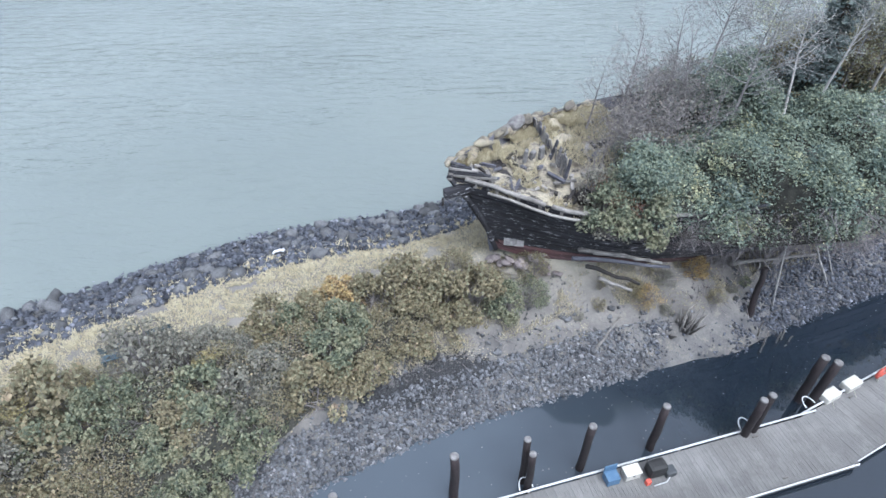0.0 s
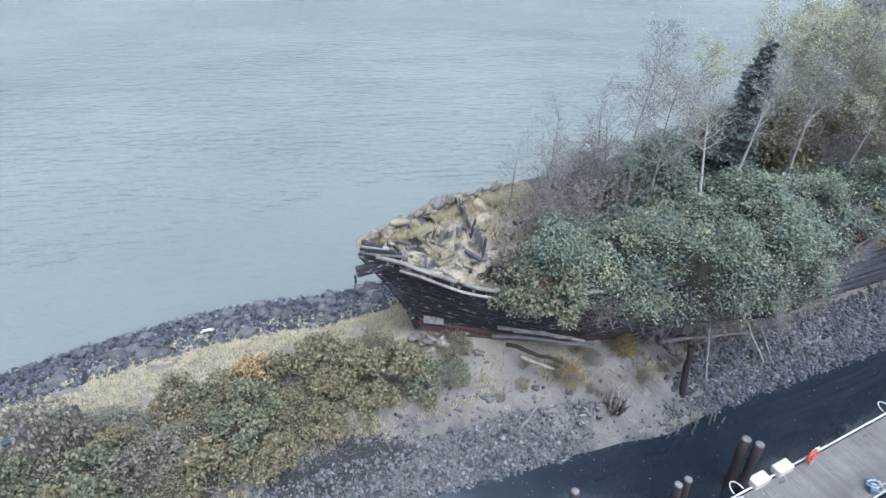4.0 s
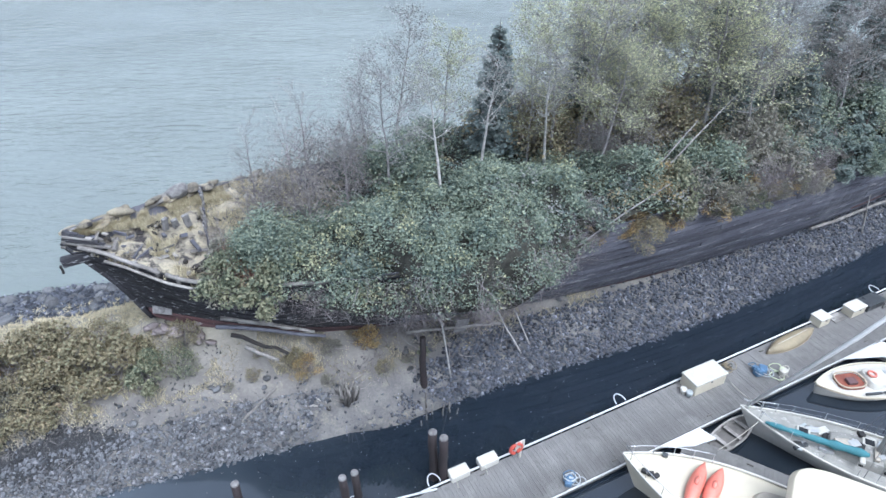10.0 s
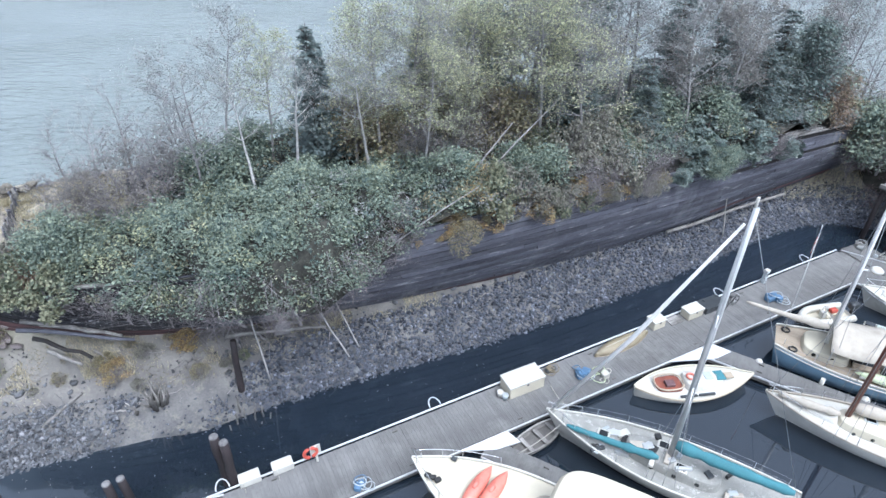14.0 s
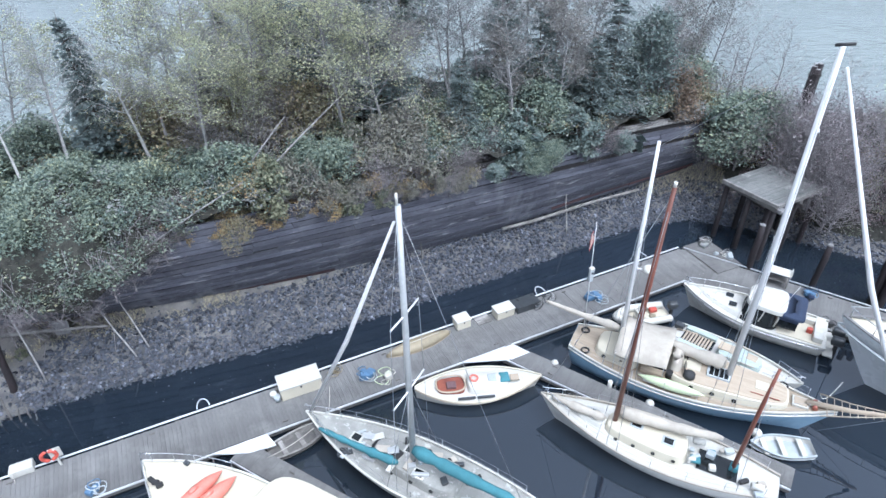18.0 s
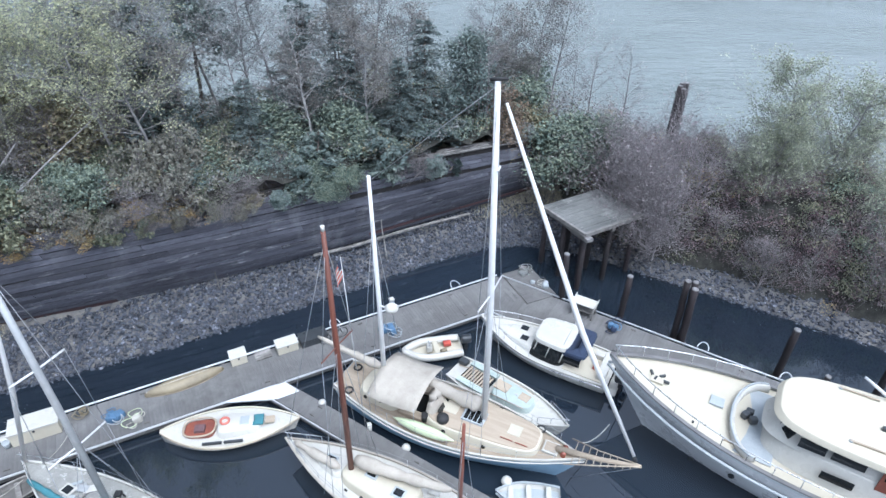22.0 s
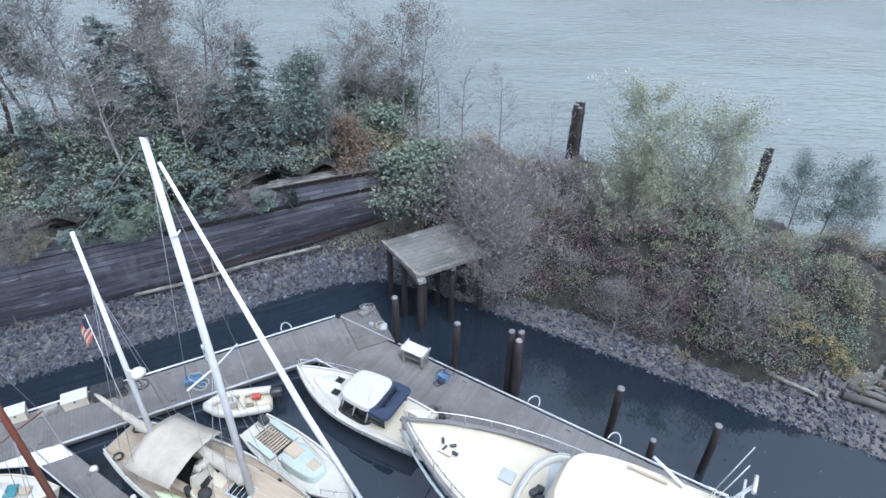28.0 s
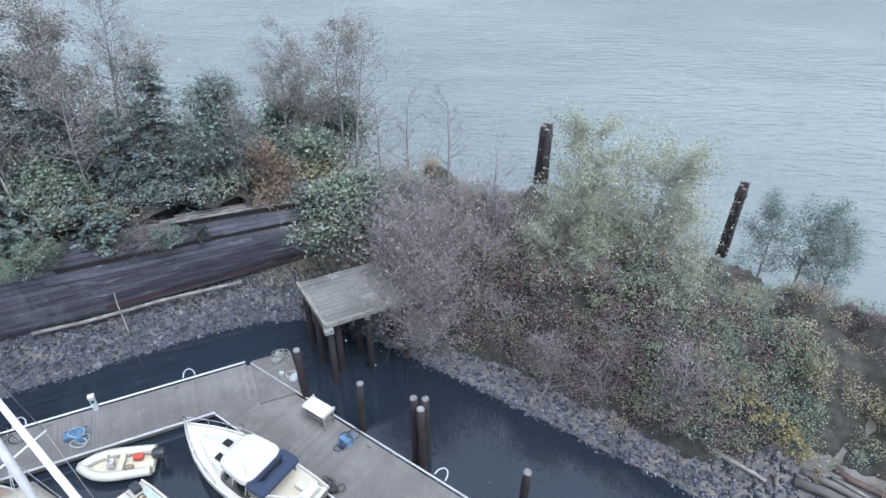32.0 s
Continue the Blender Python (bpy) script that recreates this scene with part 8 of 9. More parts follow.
# darkness between the leaf clumps comes from this mound's colour, as painted shade
dark_core("bank_core", lambda P: bank_top(P) - 0.8, 60, 122, 4, 58, 0.5, "dark mound painted as the shade inside the bank thicket", M_SHADEFILL)
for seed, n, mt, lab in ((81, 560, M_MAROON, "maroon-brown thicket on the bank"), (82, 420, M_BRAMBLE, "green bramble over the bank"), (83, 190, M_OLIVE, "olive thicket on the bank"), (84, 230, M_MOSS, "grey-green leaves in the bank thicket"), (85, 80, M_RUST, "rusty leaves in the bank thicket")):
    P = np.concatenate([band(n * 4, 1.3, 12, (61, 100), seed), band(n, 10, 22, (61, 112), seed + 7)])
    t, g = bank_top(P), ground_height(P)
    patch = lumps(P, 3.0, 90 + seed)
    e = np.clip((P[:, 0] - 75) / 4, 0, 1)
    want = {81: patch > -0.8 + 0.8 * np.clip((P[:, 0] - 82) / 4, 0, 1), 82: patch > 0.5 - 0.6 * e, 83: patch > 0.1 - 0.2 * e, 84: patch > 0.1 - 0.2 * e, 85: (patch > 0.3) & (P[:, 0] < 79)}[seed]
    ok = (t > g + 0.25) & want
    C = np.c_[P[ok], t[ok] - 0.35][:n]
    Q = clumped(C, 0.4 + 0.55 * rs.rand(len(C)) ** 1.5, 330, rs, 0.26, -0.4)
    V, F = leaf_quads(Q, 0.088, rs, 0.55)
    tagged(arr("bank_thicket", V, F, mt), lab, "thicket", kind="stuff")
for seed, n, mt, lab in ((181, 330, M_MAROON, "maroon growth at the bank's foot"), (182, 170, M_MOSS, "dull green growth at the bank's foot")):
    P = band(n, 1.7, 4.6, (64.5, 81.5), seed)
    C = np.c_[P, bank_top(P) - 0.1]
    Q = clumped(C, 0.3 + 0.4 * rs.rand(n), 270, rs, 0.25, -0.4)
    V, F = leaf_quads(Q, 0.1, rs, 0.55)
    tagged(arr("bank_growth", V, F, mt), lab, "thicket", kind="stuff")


# dry grass
def grass(name, pts, z, high, seed, label, material=M_STRAW, flat=1.0, width=0.014):
    rs = np.random.RandomState(seed)
    n = len(pts)
    a = rs.uniform(0, 2 * np.pi, n)
    L = high * rs.uniform(0.5, 1.4, n)
    d = np.c_[np.cos(a), np.sin(a)] * (L * flat * rs.uniform(0.3, 0.9, n))[:, None]
    s = np.c_[-np.sin(a), np.cos(a)] * width
    b = np.c_[pts, z - 0.03]
    V = np.stack([b + np.c_[s, np.zeros(n)], b - np.c_[s, np.zeros(n)], b + np.c_[d - 0.3 * s, L], b + np.c_[d + 0.3 * s, L]], 1).reshape(-1, 3)
    return tagged(arr(name, V, np.arange(4 * n).reshape(-1, 4), material), label, "grass", kind="stuff")


P = band(150000, 7.6, 16, (-34, 7.5), 101)
o = -side_distance(P, OUTER)
ok = (o > 3.7 + 0.8 * lumps(P, 2.0, 99)) & (lumps(P, 0.9, 103) > -0.6)
grass("dry_grass", P[ok], ground_height(P[ok]), 0.11, 102, "straw-coloured dry grass along the spit's crest", flat=1.9, width=0.022)
P = band(70000, 2.3, 6.8, (-8, 30), 104)
ok = (lumps(P, 1.8, 105) > np.where(P[:, 0] < 7, -0.25, 0.1)) & (side_distance(P, INNER) > np.interp(P[:, 0], [-6, 8, 20, 30], [2.6, 3.2, 2.7, 2.6]))
grass("dry_grass", P[ok], ground_height(P[ok]), 0.2, 106, "sparse straw grass on the bank below the bushes")
u, v = rs.uniform(0.0, 0.2, 52000), np.r_[rs.rand(32000), rs.uniform(0.86, 1.01, 20000)]
D = along(NEAR_TOP, u) * (1 - v)[:, None] + along(FAR_TOP, u) * v[:, None]
ok = (lumps(D, 1.2, 107) > np.where(v > 0.7, -0.6, 0.1)) & ((np.hypot(D[:, 0] - 8.2, D[:, 1] - 24.6) > 1.5) | (v > 0.8))
grass("dry_grass", D[ok][:, :2], D[ok][:, 2] - 0.25, 0.2, 108, "dry grass growing on the hulk's bow")
P = band(5000, 2.0, 7, (55.5, 62), 109)
grass("dry_grass", P, ground_height(P), 0.3, 110, "dry brown grass by the hulk's stern")
# leaf litter, twigs and small plants on the bank below the hulk's bow
rs = np.random.RandomState(140)
P = band(16000, 2.2, 8.5, (3, 27), 141)
P = P[(lumps(P, 1.3, 142) > 0.25)]
V, F = leaf_quads(np.c_[P, ground_height(P) + 0.04], 0.07, rs, 0.35)
tagged(arr("leaf_litter", V, F, M_OLIVE), "brown leaf litter on the bank below the bow", "leaf litter", kind="stuff")
P = band(9000, 2.2, 8.5, (3, 27), 143)
P = P[(lumps(P, 1.6, 144) > 0.3)]
V, F = leaf_quads(np.c_[P, ground_height(P) + 0.05], 0.06, rs, 0.4)
tagged(arr("leaf_litter", V, F, M_STRAW), "pale straw-brown dead leaves on the bank", "leaf litter", kind="stuff")
ch = []
for p in band(420, 1.4, 8, (2, 40), 145):
    z = float(ground_height(p[None])[0]) + 0.06
    an, L = rs.uniform(0, 6.28), rs.uniform(0.25, 1.1)
    q = np.array([p[0], p[1], z])
    f = np.array([math.cos(an) * L, math.sin(an) * L, 0.12 * L])
    ch.append(tube_quads(np.array([q, q + f * 0.5 + rs.normal(0, 0.05, 3), q + f]), [0.022, 0.018, 0.01], 4))
tagged(arr("drift_twigs", *join(ch), M_TWIG), "grey drift twigs scattered on the shore", "twigs", kind="stuff")
for p in band(26, 2.4, 6.5, (9, 26), 146):
    z = float(ground_height(p[None])[0])
    plant(["olive0", "dull1", "green2", "dull0"][rs.randint(4)], p[0], p[1], z - 0.1, rs.uniform(0.18, 0.36), rs.uniform(0, 360), label="small weedy bush on the bank below the hulk")


for k, x, y, z, s in (('rust0', 13.03, 22.03, 1.9, 0.55), ('olive1', 12.32, 22.43, 2.1, 0.4), ('rust2', 15.91, 24.02, 2.2, 0.5), ('olive0', 16.96, 22.62, 1.5, 0.35), ('dull2', 14.13, 23.21, 2.1, 0.4)):
    plant(k, x, y, z, s, x * 70, label="rusty weeds on the bank below the hulk")


# ---- stones ----
def stone_mesh(seed, sides=1):
    rs = np.random.RandomState(seed)
    bm = bmesh.new()
    bmesh.ops.create_icosphere(bm, subdivisions=sides, radius=1.0)
    for v in bm.verts:
        v.co *= 1 + rs.uniform(-0.28, 0.26)
    bmesh.ops.scale(bm, vec=(1, rs.uniform(0.6, 0.95), rs.uniform(0.45, 0.75)), verts=bm.verts)
    V = np.array([v.co[:] for v in bm.verts])
    F = np.array([[v.index for v in f.verts] for f in bm.faces])
    bm.free()
    return V, F


SHAPES = [stone_mesh(200 + k) for k in range(7)]


def chip_mesh(seed):
    """A sharp small stone: eight uneven faces."""
    rs = np.random.RandomState(seed)
    V = np.array([(1, 0, 0), (0, 1, 0), (-1, 0, 0), (0, -1, 0), (0, 0, 0.75), (0, 0, -0.75)]) * rs.uniform(0.55, 1.2, (6, 1)) + rs.normal(0, 0.16, (6, 3))
    F = np.array([(0, 1, 4), (1, 2, 4), (2, 3, 4), (3, 0, 4), (1, 0, 5), (2, 1, 5), (3, 2, 5), (0, 3, 5)])
    return V, F


CHIPS = [chip_mesh(500 + k) for k in range(9)]


def spread_stones(name, P, z, sizes, seed, label, material=M_ROCK, shapes=SHAPES):
    rs = np.random.RandomState(seed)
    Vs, Fs, o = [], [], 0
    n = len(P)
    kinds = rs.randint(0, len(shapes), n)
    for k, (SV, SF) in enumerate(shapes):
        sel = np.where(kinds == k)[0]
        m = len(sel)
        if not m:
            continue
        a, b = rs.uniform(0, 2 * np.pi, m), rs.uniform(-0.5, 0.5, m)
        ca, sa, cb, sb = np.cos(a), np.sin(a), np.cos(b), np.sin(b)
        X = SV[None] * sizes[sel][:, None, None]
        y1, z1 = X[..., 1] * cb[:, None] - X[..., 2] * sb[:, None], X[..., 1] * sb[:, None] + X[..., 2] * cb[:, None]
        x2, y2 = X[..., 0] * ca[:, None] - y1 * sa[:, None], X[..., 0] * sa[:, None] + y1 * ca[:, None]
        W = np.stack([x2 + P[sel, 0][:, None], y2 + P[sel, 1][:, None], z1 + z[sel][:, None]], -1)
        Vs.append(W.reshape(-1, 3))
        Fs.append((SF[None] + (np.arange(m) * len(SV))[:, None, None]).reshape(-1, 3) + o)
        o += m * len(SV)
    return tagged(arr(name, np.concatenate(Vs), np.concatenate(Fs), material), label, "stones", kind="stuff")


rs = np.random.RandomState(300)
P = band(62000, -0.35, 3.6, (-12, 62), 301)
d = side_distance(P, INNER)
muddy = np.clip((4.6 - np.abs(P[:, 0] - 16.0) + 2.2 * lumps(P, 1.6, 77)) / 2.6, 0, 1)
mud = (rs.rand(len(P)) < muddy * (0.8 + 0.14 * np.clip(d, 0, 1))) | ((d > np.where(P[:, 0] > 20, 3.0, 2.3)) & (rs.rand(len(P)) < 0.93))
P, d = P[~mud], d[~mud]
s = (0.042 + 0.15 * rs.rand(len(P)) ** 4) * (1 - 0.3 * muddy[~mud])
# western stones take the lighter copy that has light in its colour
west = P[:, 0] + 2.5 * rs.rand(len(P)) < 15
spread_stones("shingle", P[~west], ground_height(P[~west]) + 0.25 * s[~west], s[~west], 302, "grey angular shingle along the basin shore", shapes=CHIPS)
spread_stones("shingle", P[west], ground_height(P[west]) + 0.25 * s[west], s[west], 307, "grey crushed shingle below the spit's bushes, its brighter light painted in", M_LITROCK, CHIPS)
P = band(12000, -0.5, 3.0, (60, 100), 303)
P = P[rs.rand(len(P)) > np.interp(P[:, 0], [83.5, 86], [0, 0.88])]
s = 0.055 + 0.12 * rs.rand(len(P)) ** 2.5
spread_stones("shingle", P, ground_height(P) + 0.25 * s, s, 304, "grey broken rock along the bank's foot", shapes=CHIPS)
P = band(12000, -5.6, 0.9, (-34, 14), 305, OUTER)
s = 0.08 + 0.24 * rs.rand(len(P)) ** 2
spread_stones("rubble", P, ground_height(P) + 0.2 * s, s, 306, "dark grey rubble on the bay side of the spit", shapes=CHIPS)
# pale drift specks on the basin water
P = np.concatenate([band(230, -6.0, -0.2, (-4, 34), 308), band(60, -5.0, -0.2, (34, 90), 309)])
spread_stones("floating_leaves", P, np.full(len(P), 0.004), np.full(len(P), 0.03) * rs.uniform(0.5, 1.3, len(P)), 310, "pale leaves and foam flecks on the water", M_PILETOP)


def boulders(parent_name, P, sizes, seed, label, material=M_BOULDER, lift=0.15):
    rs = np.random.RandomState(seed)
    ob = thing(parent_name, pose(0, 0, 0), label, "boulders")
    base = []
    for k in range(6):
        V, F = stone_mesh(400 + k + seed, 1 + k % 2)
        o = arr("boulder", V, F, material, ob)
        base.append(o.data)
        bpy.data.objects.remove(o)
    z = ground_height(P)
    for p, zz, s in zip(P, z, sizes):
        o = new("boulder", base[rs.randint(6)])
        o.parent = ob
        o.matrix_basis = pose(p[0], p[1], zz + lift * s, rs.uniform(-25, 25), rs.uniform(-25, 25), rs.uniform(0, 360)) @ Matrix.Diagonal((s, s * rs.uniform(0.7, 1), s * rs.uniform(0.55, 1.0), 1))
    return ob


P = band(260, -5.2, 0.2, (-30, 6), 311, OUTER)
boulders("riprap", P, 0.22 + 0.5 * rs.rand(len(P)) ** 3, 5, "grey riprap boulders facing the bay")
P = band(110, 0.0, 3.4, (-8, 58), 312)
boulders("beach_boulders", P, 0.12 + 0.16 * rs.rand(len(P)) ** 2, 6, "larger stones lying on the shingle")
P = np.c_[np.linspace(4.5, 8.0, 15) + rs.normal(0, 0.12, 15), np.linspace(23.05, 22.75, 15) + rs.normal(0, 0.2, 15)]
Q = band(6000, 2.3, 8.0, (3, 27), 320)
Q = Q[lumps(Q, 1.5, 322) > 0.6]
s = 0.03 + 0.08 * rs.rand(len(Q)) ** 3
spread_stones("loose_stones", Q, ground_height(Q) + 0.25 * s, s, 321, "loose pale grey stones on the bank below the bow", M_BOULDER, CHIPS)
f = rs.rand(5200)
Q = along([(-1.6, 15.9), (1.2, 17.0), (2.8, 17.7), (4.6, 18.2)], f) + rs.normal(0, 0.3, (5200, 2)) * (0.4 + 1.3 * np.sin(np.pi * f))[:, None]
spread_stones("wet_wrack", Q, ground_height(Q) + 0.02, 0.04 + 0.05 * rs.rand(5200), 331, "patch of dark wet weed and mud on the shingle", mat("wet_dark_weed", (0.022, 0.023, 0.026), (0.04, 0.041, 0.045), rough=0.6, bump=0.3, vary=0.3), CHIPS)
boulders("bow_stones", P, 0.3 + 0.14 * rs.rand(15), 7, "reddish rounded stones set under the hulk's bow", mat("reddish_boulder", (0.3, 0.262, 0.255), (0.2, 0.172, 0.17), rough=0.9, bump=0.4, vary=0.3), 0.75)


# ---- driftwood, posts and wreckage on the beach ----
def pole(name, a, b, r, material, label, category="driftwood", group="driftwood", r2=None):
    ob = thing(name, pose(0, 0, 0), label, category, group)
    a, b = np.array(a, float), np.array(b, float)
    t = np.linspace(0, 1, 6)[:, None]
    w = np.random.RandomState(int(abs(a[0] * 100)) % 1000).normal(0, r * 0.35, (6, 3))
    tube("stem", a + (b - a) * t + w, np.linspace(r, r2 or r * 0.7, 6), material, ob, sides=7)
    return ob


def on_ground(x, y, up=0.0):
    return (x, y, float(ground_height(np.array([[x, y]]))[0]) + up)


pole("dead_pole", on_ground(20.5, 23.0), (19.7, 23.7, 6.6), 0.05, M_PALEBARK, "thin pale dead pole leaning against the hulk", "dead wood", "dead poles")
pole("dead_pole", on_ground(24.4, 25.0), (22.2, 26.0, 4.6), 0.05, M_PALEBARK, "thin pale dead pole leaning against the hulk", "dead wood", "dead poles")
pole("dead_pole", on_ground(24.9, 25.6), (23.6, 26.4, 3.6), 0.045, M_PALEBARK, "thin pale dead pole leaning against the hulk", "dead wood", "dead poles")
pole("stake", on_ground(39.7, 33.3), (39.6, 33.5, 3.6), 0.04, M_GREYWOOD, "thin upright stake in the shingle", "stake", "stakes")
pole("stake", on_ground(49.6, 37.6), (49.2, 38.2, 4.3), 0.05, M_GREYWOOD, "thin upright stake in the shingle", "stake", "stakes")
pole("pale_beam", (45.0, 36.3, 1.75), (55.2, 41.55, 1.95), 0.12, M_GREYWOOD, "long pale squared beam along the hulk's foot", r2=0.1)
pole("rotten_post", on_ground(18.9, 22.4, -0.5), (19.1, 22.9, 3.7), 0.2, M_PILE, "broken dark post standing in the beach", "post", "broken posts", 0.16)
for k, (dx, dy, h) in enumerate(((0, -1.0, 1.1), (0.35, -1.3, 0.8), (0.1, -1.7, 0.9), (0.9, -1.4, 1.0), (1.3, -1.2, 0.9), (1.6, -1.3, 0.7), (-0.1, -2.1, 0.6), (1.2, -1.7, 0.5))):
    x, y = 19.2 + dx, 22.3 + dy
    g = on_ground(x, y)
    pole("old_stake", g, (x + 0.15 * math.sin(k * 3), y + 0.1, g[2] + h), 0.05, M_DOCKSIDE, "row of thin rotten stakes at the water's edge", "stake", "old stakes")
def splinter_stump(x, y, n, high, seed, label):
    rs = np.random.RandomState(seed)
    ob = thing("shattered_stump", pose(*on_ground(x, y)), label, "stump", "stumps")
    for k in range(n):
        a, r = rs.uniform(0, 6.28), rs.uniform(0.05, 0.45)
        p = np.array([r * math.cos(a), r * math.sin(a), -0.1])
        q = p + (rs.normal(0, 0.25) + 0.6 * p[0], rs.normal(0, 0.25) + 0.6 * p[1], high * rs.uniform(0.4, 1.1))
        tube("splinter", [p, (p + q) / 2 + rs.normal(0, 0.04, 3), q], [0.085, 0.06, 0.02], M_GREYWOOD if k % 2 else M_DOCKSIDE, ob, sides=5)
splinter_stump(15.1, 21.2, 30, 1.35, 1, "shattered grey stump with upright splinters on the mud")
splinter_stump(14.1, 20.9, 12, 0.45, 2, "low rotten stump on the mud")
splinter_stump(20.0, 25.4, 16, 0.8, 3, "splintered timber below the brambles")
pole("drift_log", (9.92, 19.41, 0.75), (11.42, 21.19, 1.6), 0.1, M_GREYWOOD, "grey drift log on the shingle")
pole("drift_log", on_ground(11.6, 22.9, 0.1), on_ground(13.0, 22.4, 0.1), 0.08, M_GREYWOOD, "grey drift log on the shingle")
for k, (a, b, m) in enumerate((((9.0, 22.5, 5.2), (12.8, 22.7, 4.3), M_GREYWOOD), ((9.4, 22.2, 4.3), (12.2, 21.9, 3.4), M_HULKIN), ((9.8, 22.6, 4.9), (13.4, 22.9, 4.0), M_GREYWOOD), ((10.0, 21.9, 3.7), (11.8, 21.5, 3.2), M_GREYWOOD), ((18.0, 24.4, 2.6), (23.2, 25.4, 2.5), M_GREYWOOD), ((8.6, 22.4, 4.7), (14.0, 22.9, 3.6), M_HULK))):
    pole("fallen_plank", a, b, 0.12, m, "fallen hull plank lying on the bank", "plank", "fallen planks")
pole("drift_log", on_ground(-7.4, 25.6, 0.3), on_ground(-7.9, 25.2, 0.45), 0.1, M_PALE, "pale drift log on the riprap")
M_MAHOGLOG = mat("rusty_brown_log", (0.13, 0.085, 0.075), (0.08, 0.058, 0.055), rough=0.9, bump=0.6, vary=0.25)
pole("shore_timber", (80.82, 31.7, 1.25), (83.05, 30.04, 1.0), 0.13, M_GREYWOOD, "pale squared timber at the bank's foot")
pole("shore_timber", (84.2, 30.09, 1.32), (90.41, 26.18, 1.08), 0.24, M_DOCKSIDE, "broken dark log at the bank's foot")
pole("shore_timber", (84.54, 30.35, 1.46), (90.34, 26.68, 1.3), 0.2, M_DOCKSIDE, "broken dark log at the bank's foot")
pole("shore_timber", (85.86, 30.42, 1.84), (89.3, 27.65, 1.5), 0.17, M_MAHOGLOG, "rusty brown log at the bank's foot")
pole("shore_timber", (85.71, 29.98, 1.66), (89.23, 27.45, 1.5), 0.09, M_GREYWOOD, "pale split plank among the shore logs")
pole("shore_timber", (85.25, 30.09, 1.66), (86.48, 29.9, 1.7), 0.08, M_GREYWOOD, "pale split plank among the shore logs")
pole("shore_stub", (83.73, 29.3, 0.0), (83.35, 30.14, 1.5), 0.16, M_GREYWOOD, "upright rotten grey stub in the mud", "post", "broken posts", 0.1)
ob = thing("rusty_sheet", pose(20.9, 25.0, 2.2, 12, 8, 20), "pale rusty metal sheet standing on the beach", "scrap")
part("sheet", box_bm(0.75, 0.05, 1.1, 0.02, (0, 0, 0.5)), M_PILETOP, ob)


# ---- things on the docks ----
def dock_at(x, y, turn=28.0, z=0.53):
    return pose(x, y, z, 0, 0, turn)


def build_chest(x, y, sx, sy, sz, label, turn=28.0, body=None, name="dock_chest"):
    ob = thing(name, dock_at(x, y, turn), label, "box", "boxes on the dock")
    part("body", box_bm(sx, sy, sz * 0.85, 0.03, (0, 0, sz * 0.425)), body or M_CREAM, ob)
    part("lid", box_bm(sx + 0.08, sy + 0.08, sz * 0.14, 0.03, (0, 0, sz * 0.92)), body or M_GEL, ob)
    part("hasp", box_bm(0.1, 0.03, 0.12, 0.01, (0, -sy / 2 - 0.02, sz * 0.75)), M_OUTB, ob)
    return ob


build_chest(33.95, 23.05, 2.1, 1.05, 0.85, "large white dock chest with a sloping lid", 27)
for x, y, mt, lab in ((32.75, 22.35, M_GEL, "small white bucket beside the dock chest"), (33.0, 22.15, M_GREYHULL, "grey plastic bucket beside the dock chest")):
    ob = thing("bucket", dock_at(x, y), lab, "bucket", "buckets")
    tube("pail", [(0, 0, 0), (0, 0, 0.2), (0, 0, 0.34)], [0.13, 0.16, 0.18], mt, ob, sides=14)
    a = np.linspace(0, np.pi, 9)
    tube("bail", np.c_[0.17 * np.cos(a), 0.06 * np.sin(a), 0.34 + 0.1 * np.sin(a)], 0.012, M_STEEL, ob, sides=5)
build_chest(42.3, 28.05, 0.85, 0.7, 0.62, "small white dock box")
build_chest(44.75, 29.05, 1.15, 0.7, 0.6, "white plastic dock box")
build_chest(46.1, 29.75, 1.5, 0.8, 0.5, "long dark grey dock box", body=M_OUTB)
slab_ob = thing("timber_stack", dock_at(43.5, 28.55), "low stack of weathered boards", "timber", "clutter")
for k in range(4):
    part("stacked_board", box_bm(0.9, 0.2, 0.06, 0.01, (0, -0.3 + 0.2 * k, 0.04), 3 * k), M_GREYWOOD, slab_ob)


def white_float(x, y, turn=28):
    ob = thing("box_fender", dock_at(x, y, turn, 0.5), "white block fender hung over the dock edge", "fender", "block fenders")
    part("block", box_bm(0.98, 0.55, 0.42, 0.07, (0, 0, 0.22)), M_GEL, ob, smooth=False)
    wire("lanyard", ob, (-0.3, -0.25, 0.4), (-0.3, -0.6, 0.05), 0.015, M_ROPE)


white_float(21.0, 17.05)
white_float(22.35, 17.75)


def build_ring_post(x, y):
    ob = thing("life_ring_post", dock_at(x, y, 28), "white post with an orange-red life ring", "life ring")
    part("post", box_bm(0.1, 0.1, 1.1, 0.01, (0, 0, 0.55)), M_GEL, ob)
    part("board", box_bm(0.5, 0.05, 0.6, 0.01, (0, 0.06, 0.8)), M_GEL, ob)
    a = np.linspace(0, 2 * np.pi, 21)
    tube("life_ring", np.c_[-0.25 + 0.3 * np.cos(a), -0.02 + 0 * a, 0.8 + 0.3 * np.sin(a)], 0.085, M_RED, ob, "orange-red life ring", sides=8)


build_ring_post(23.9, 18.15)


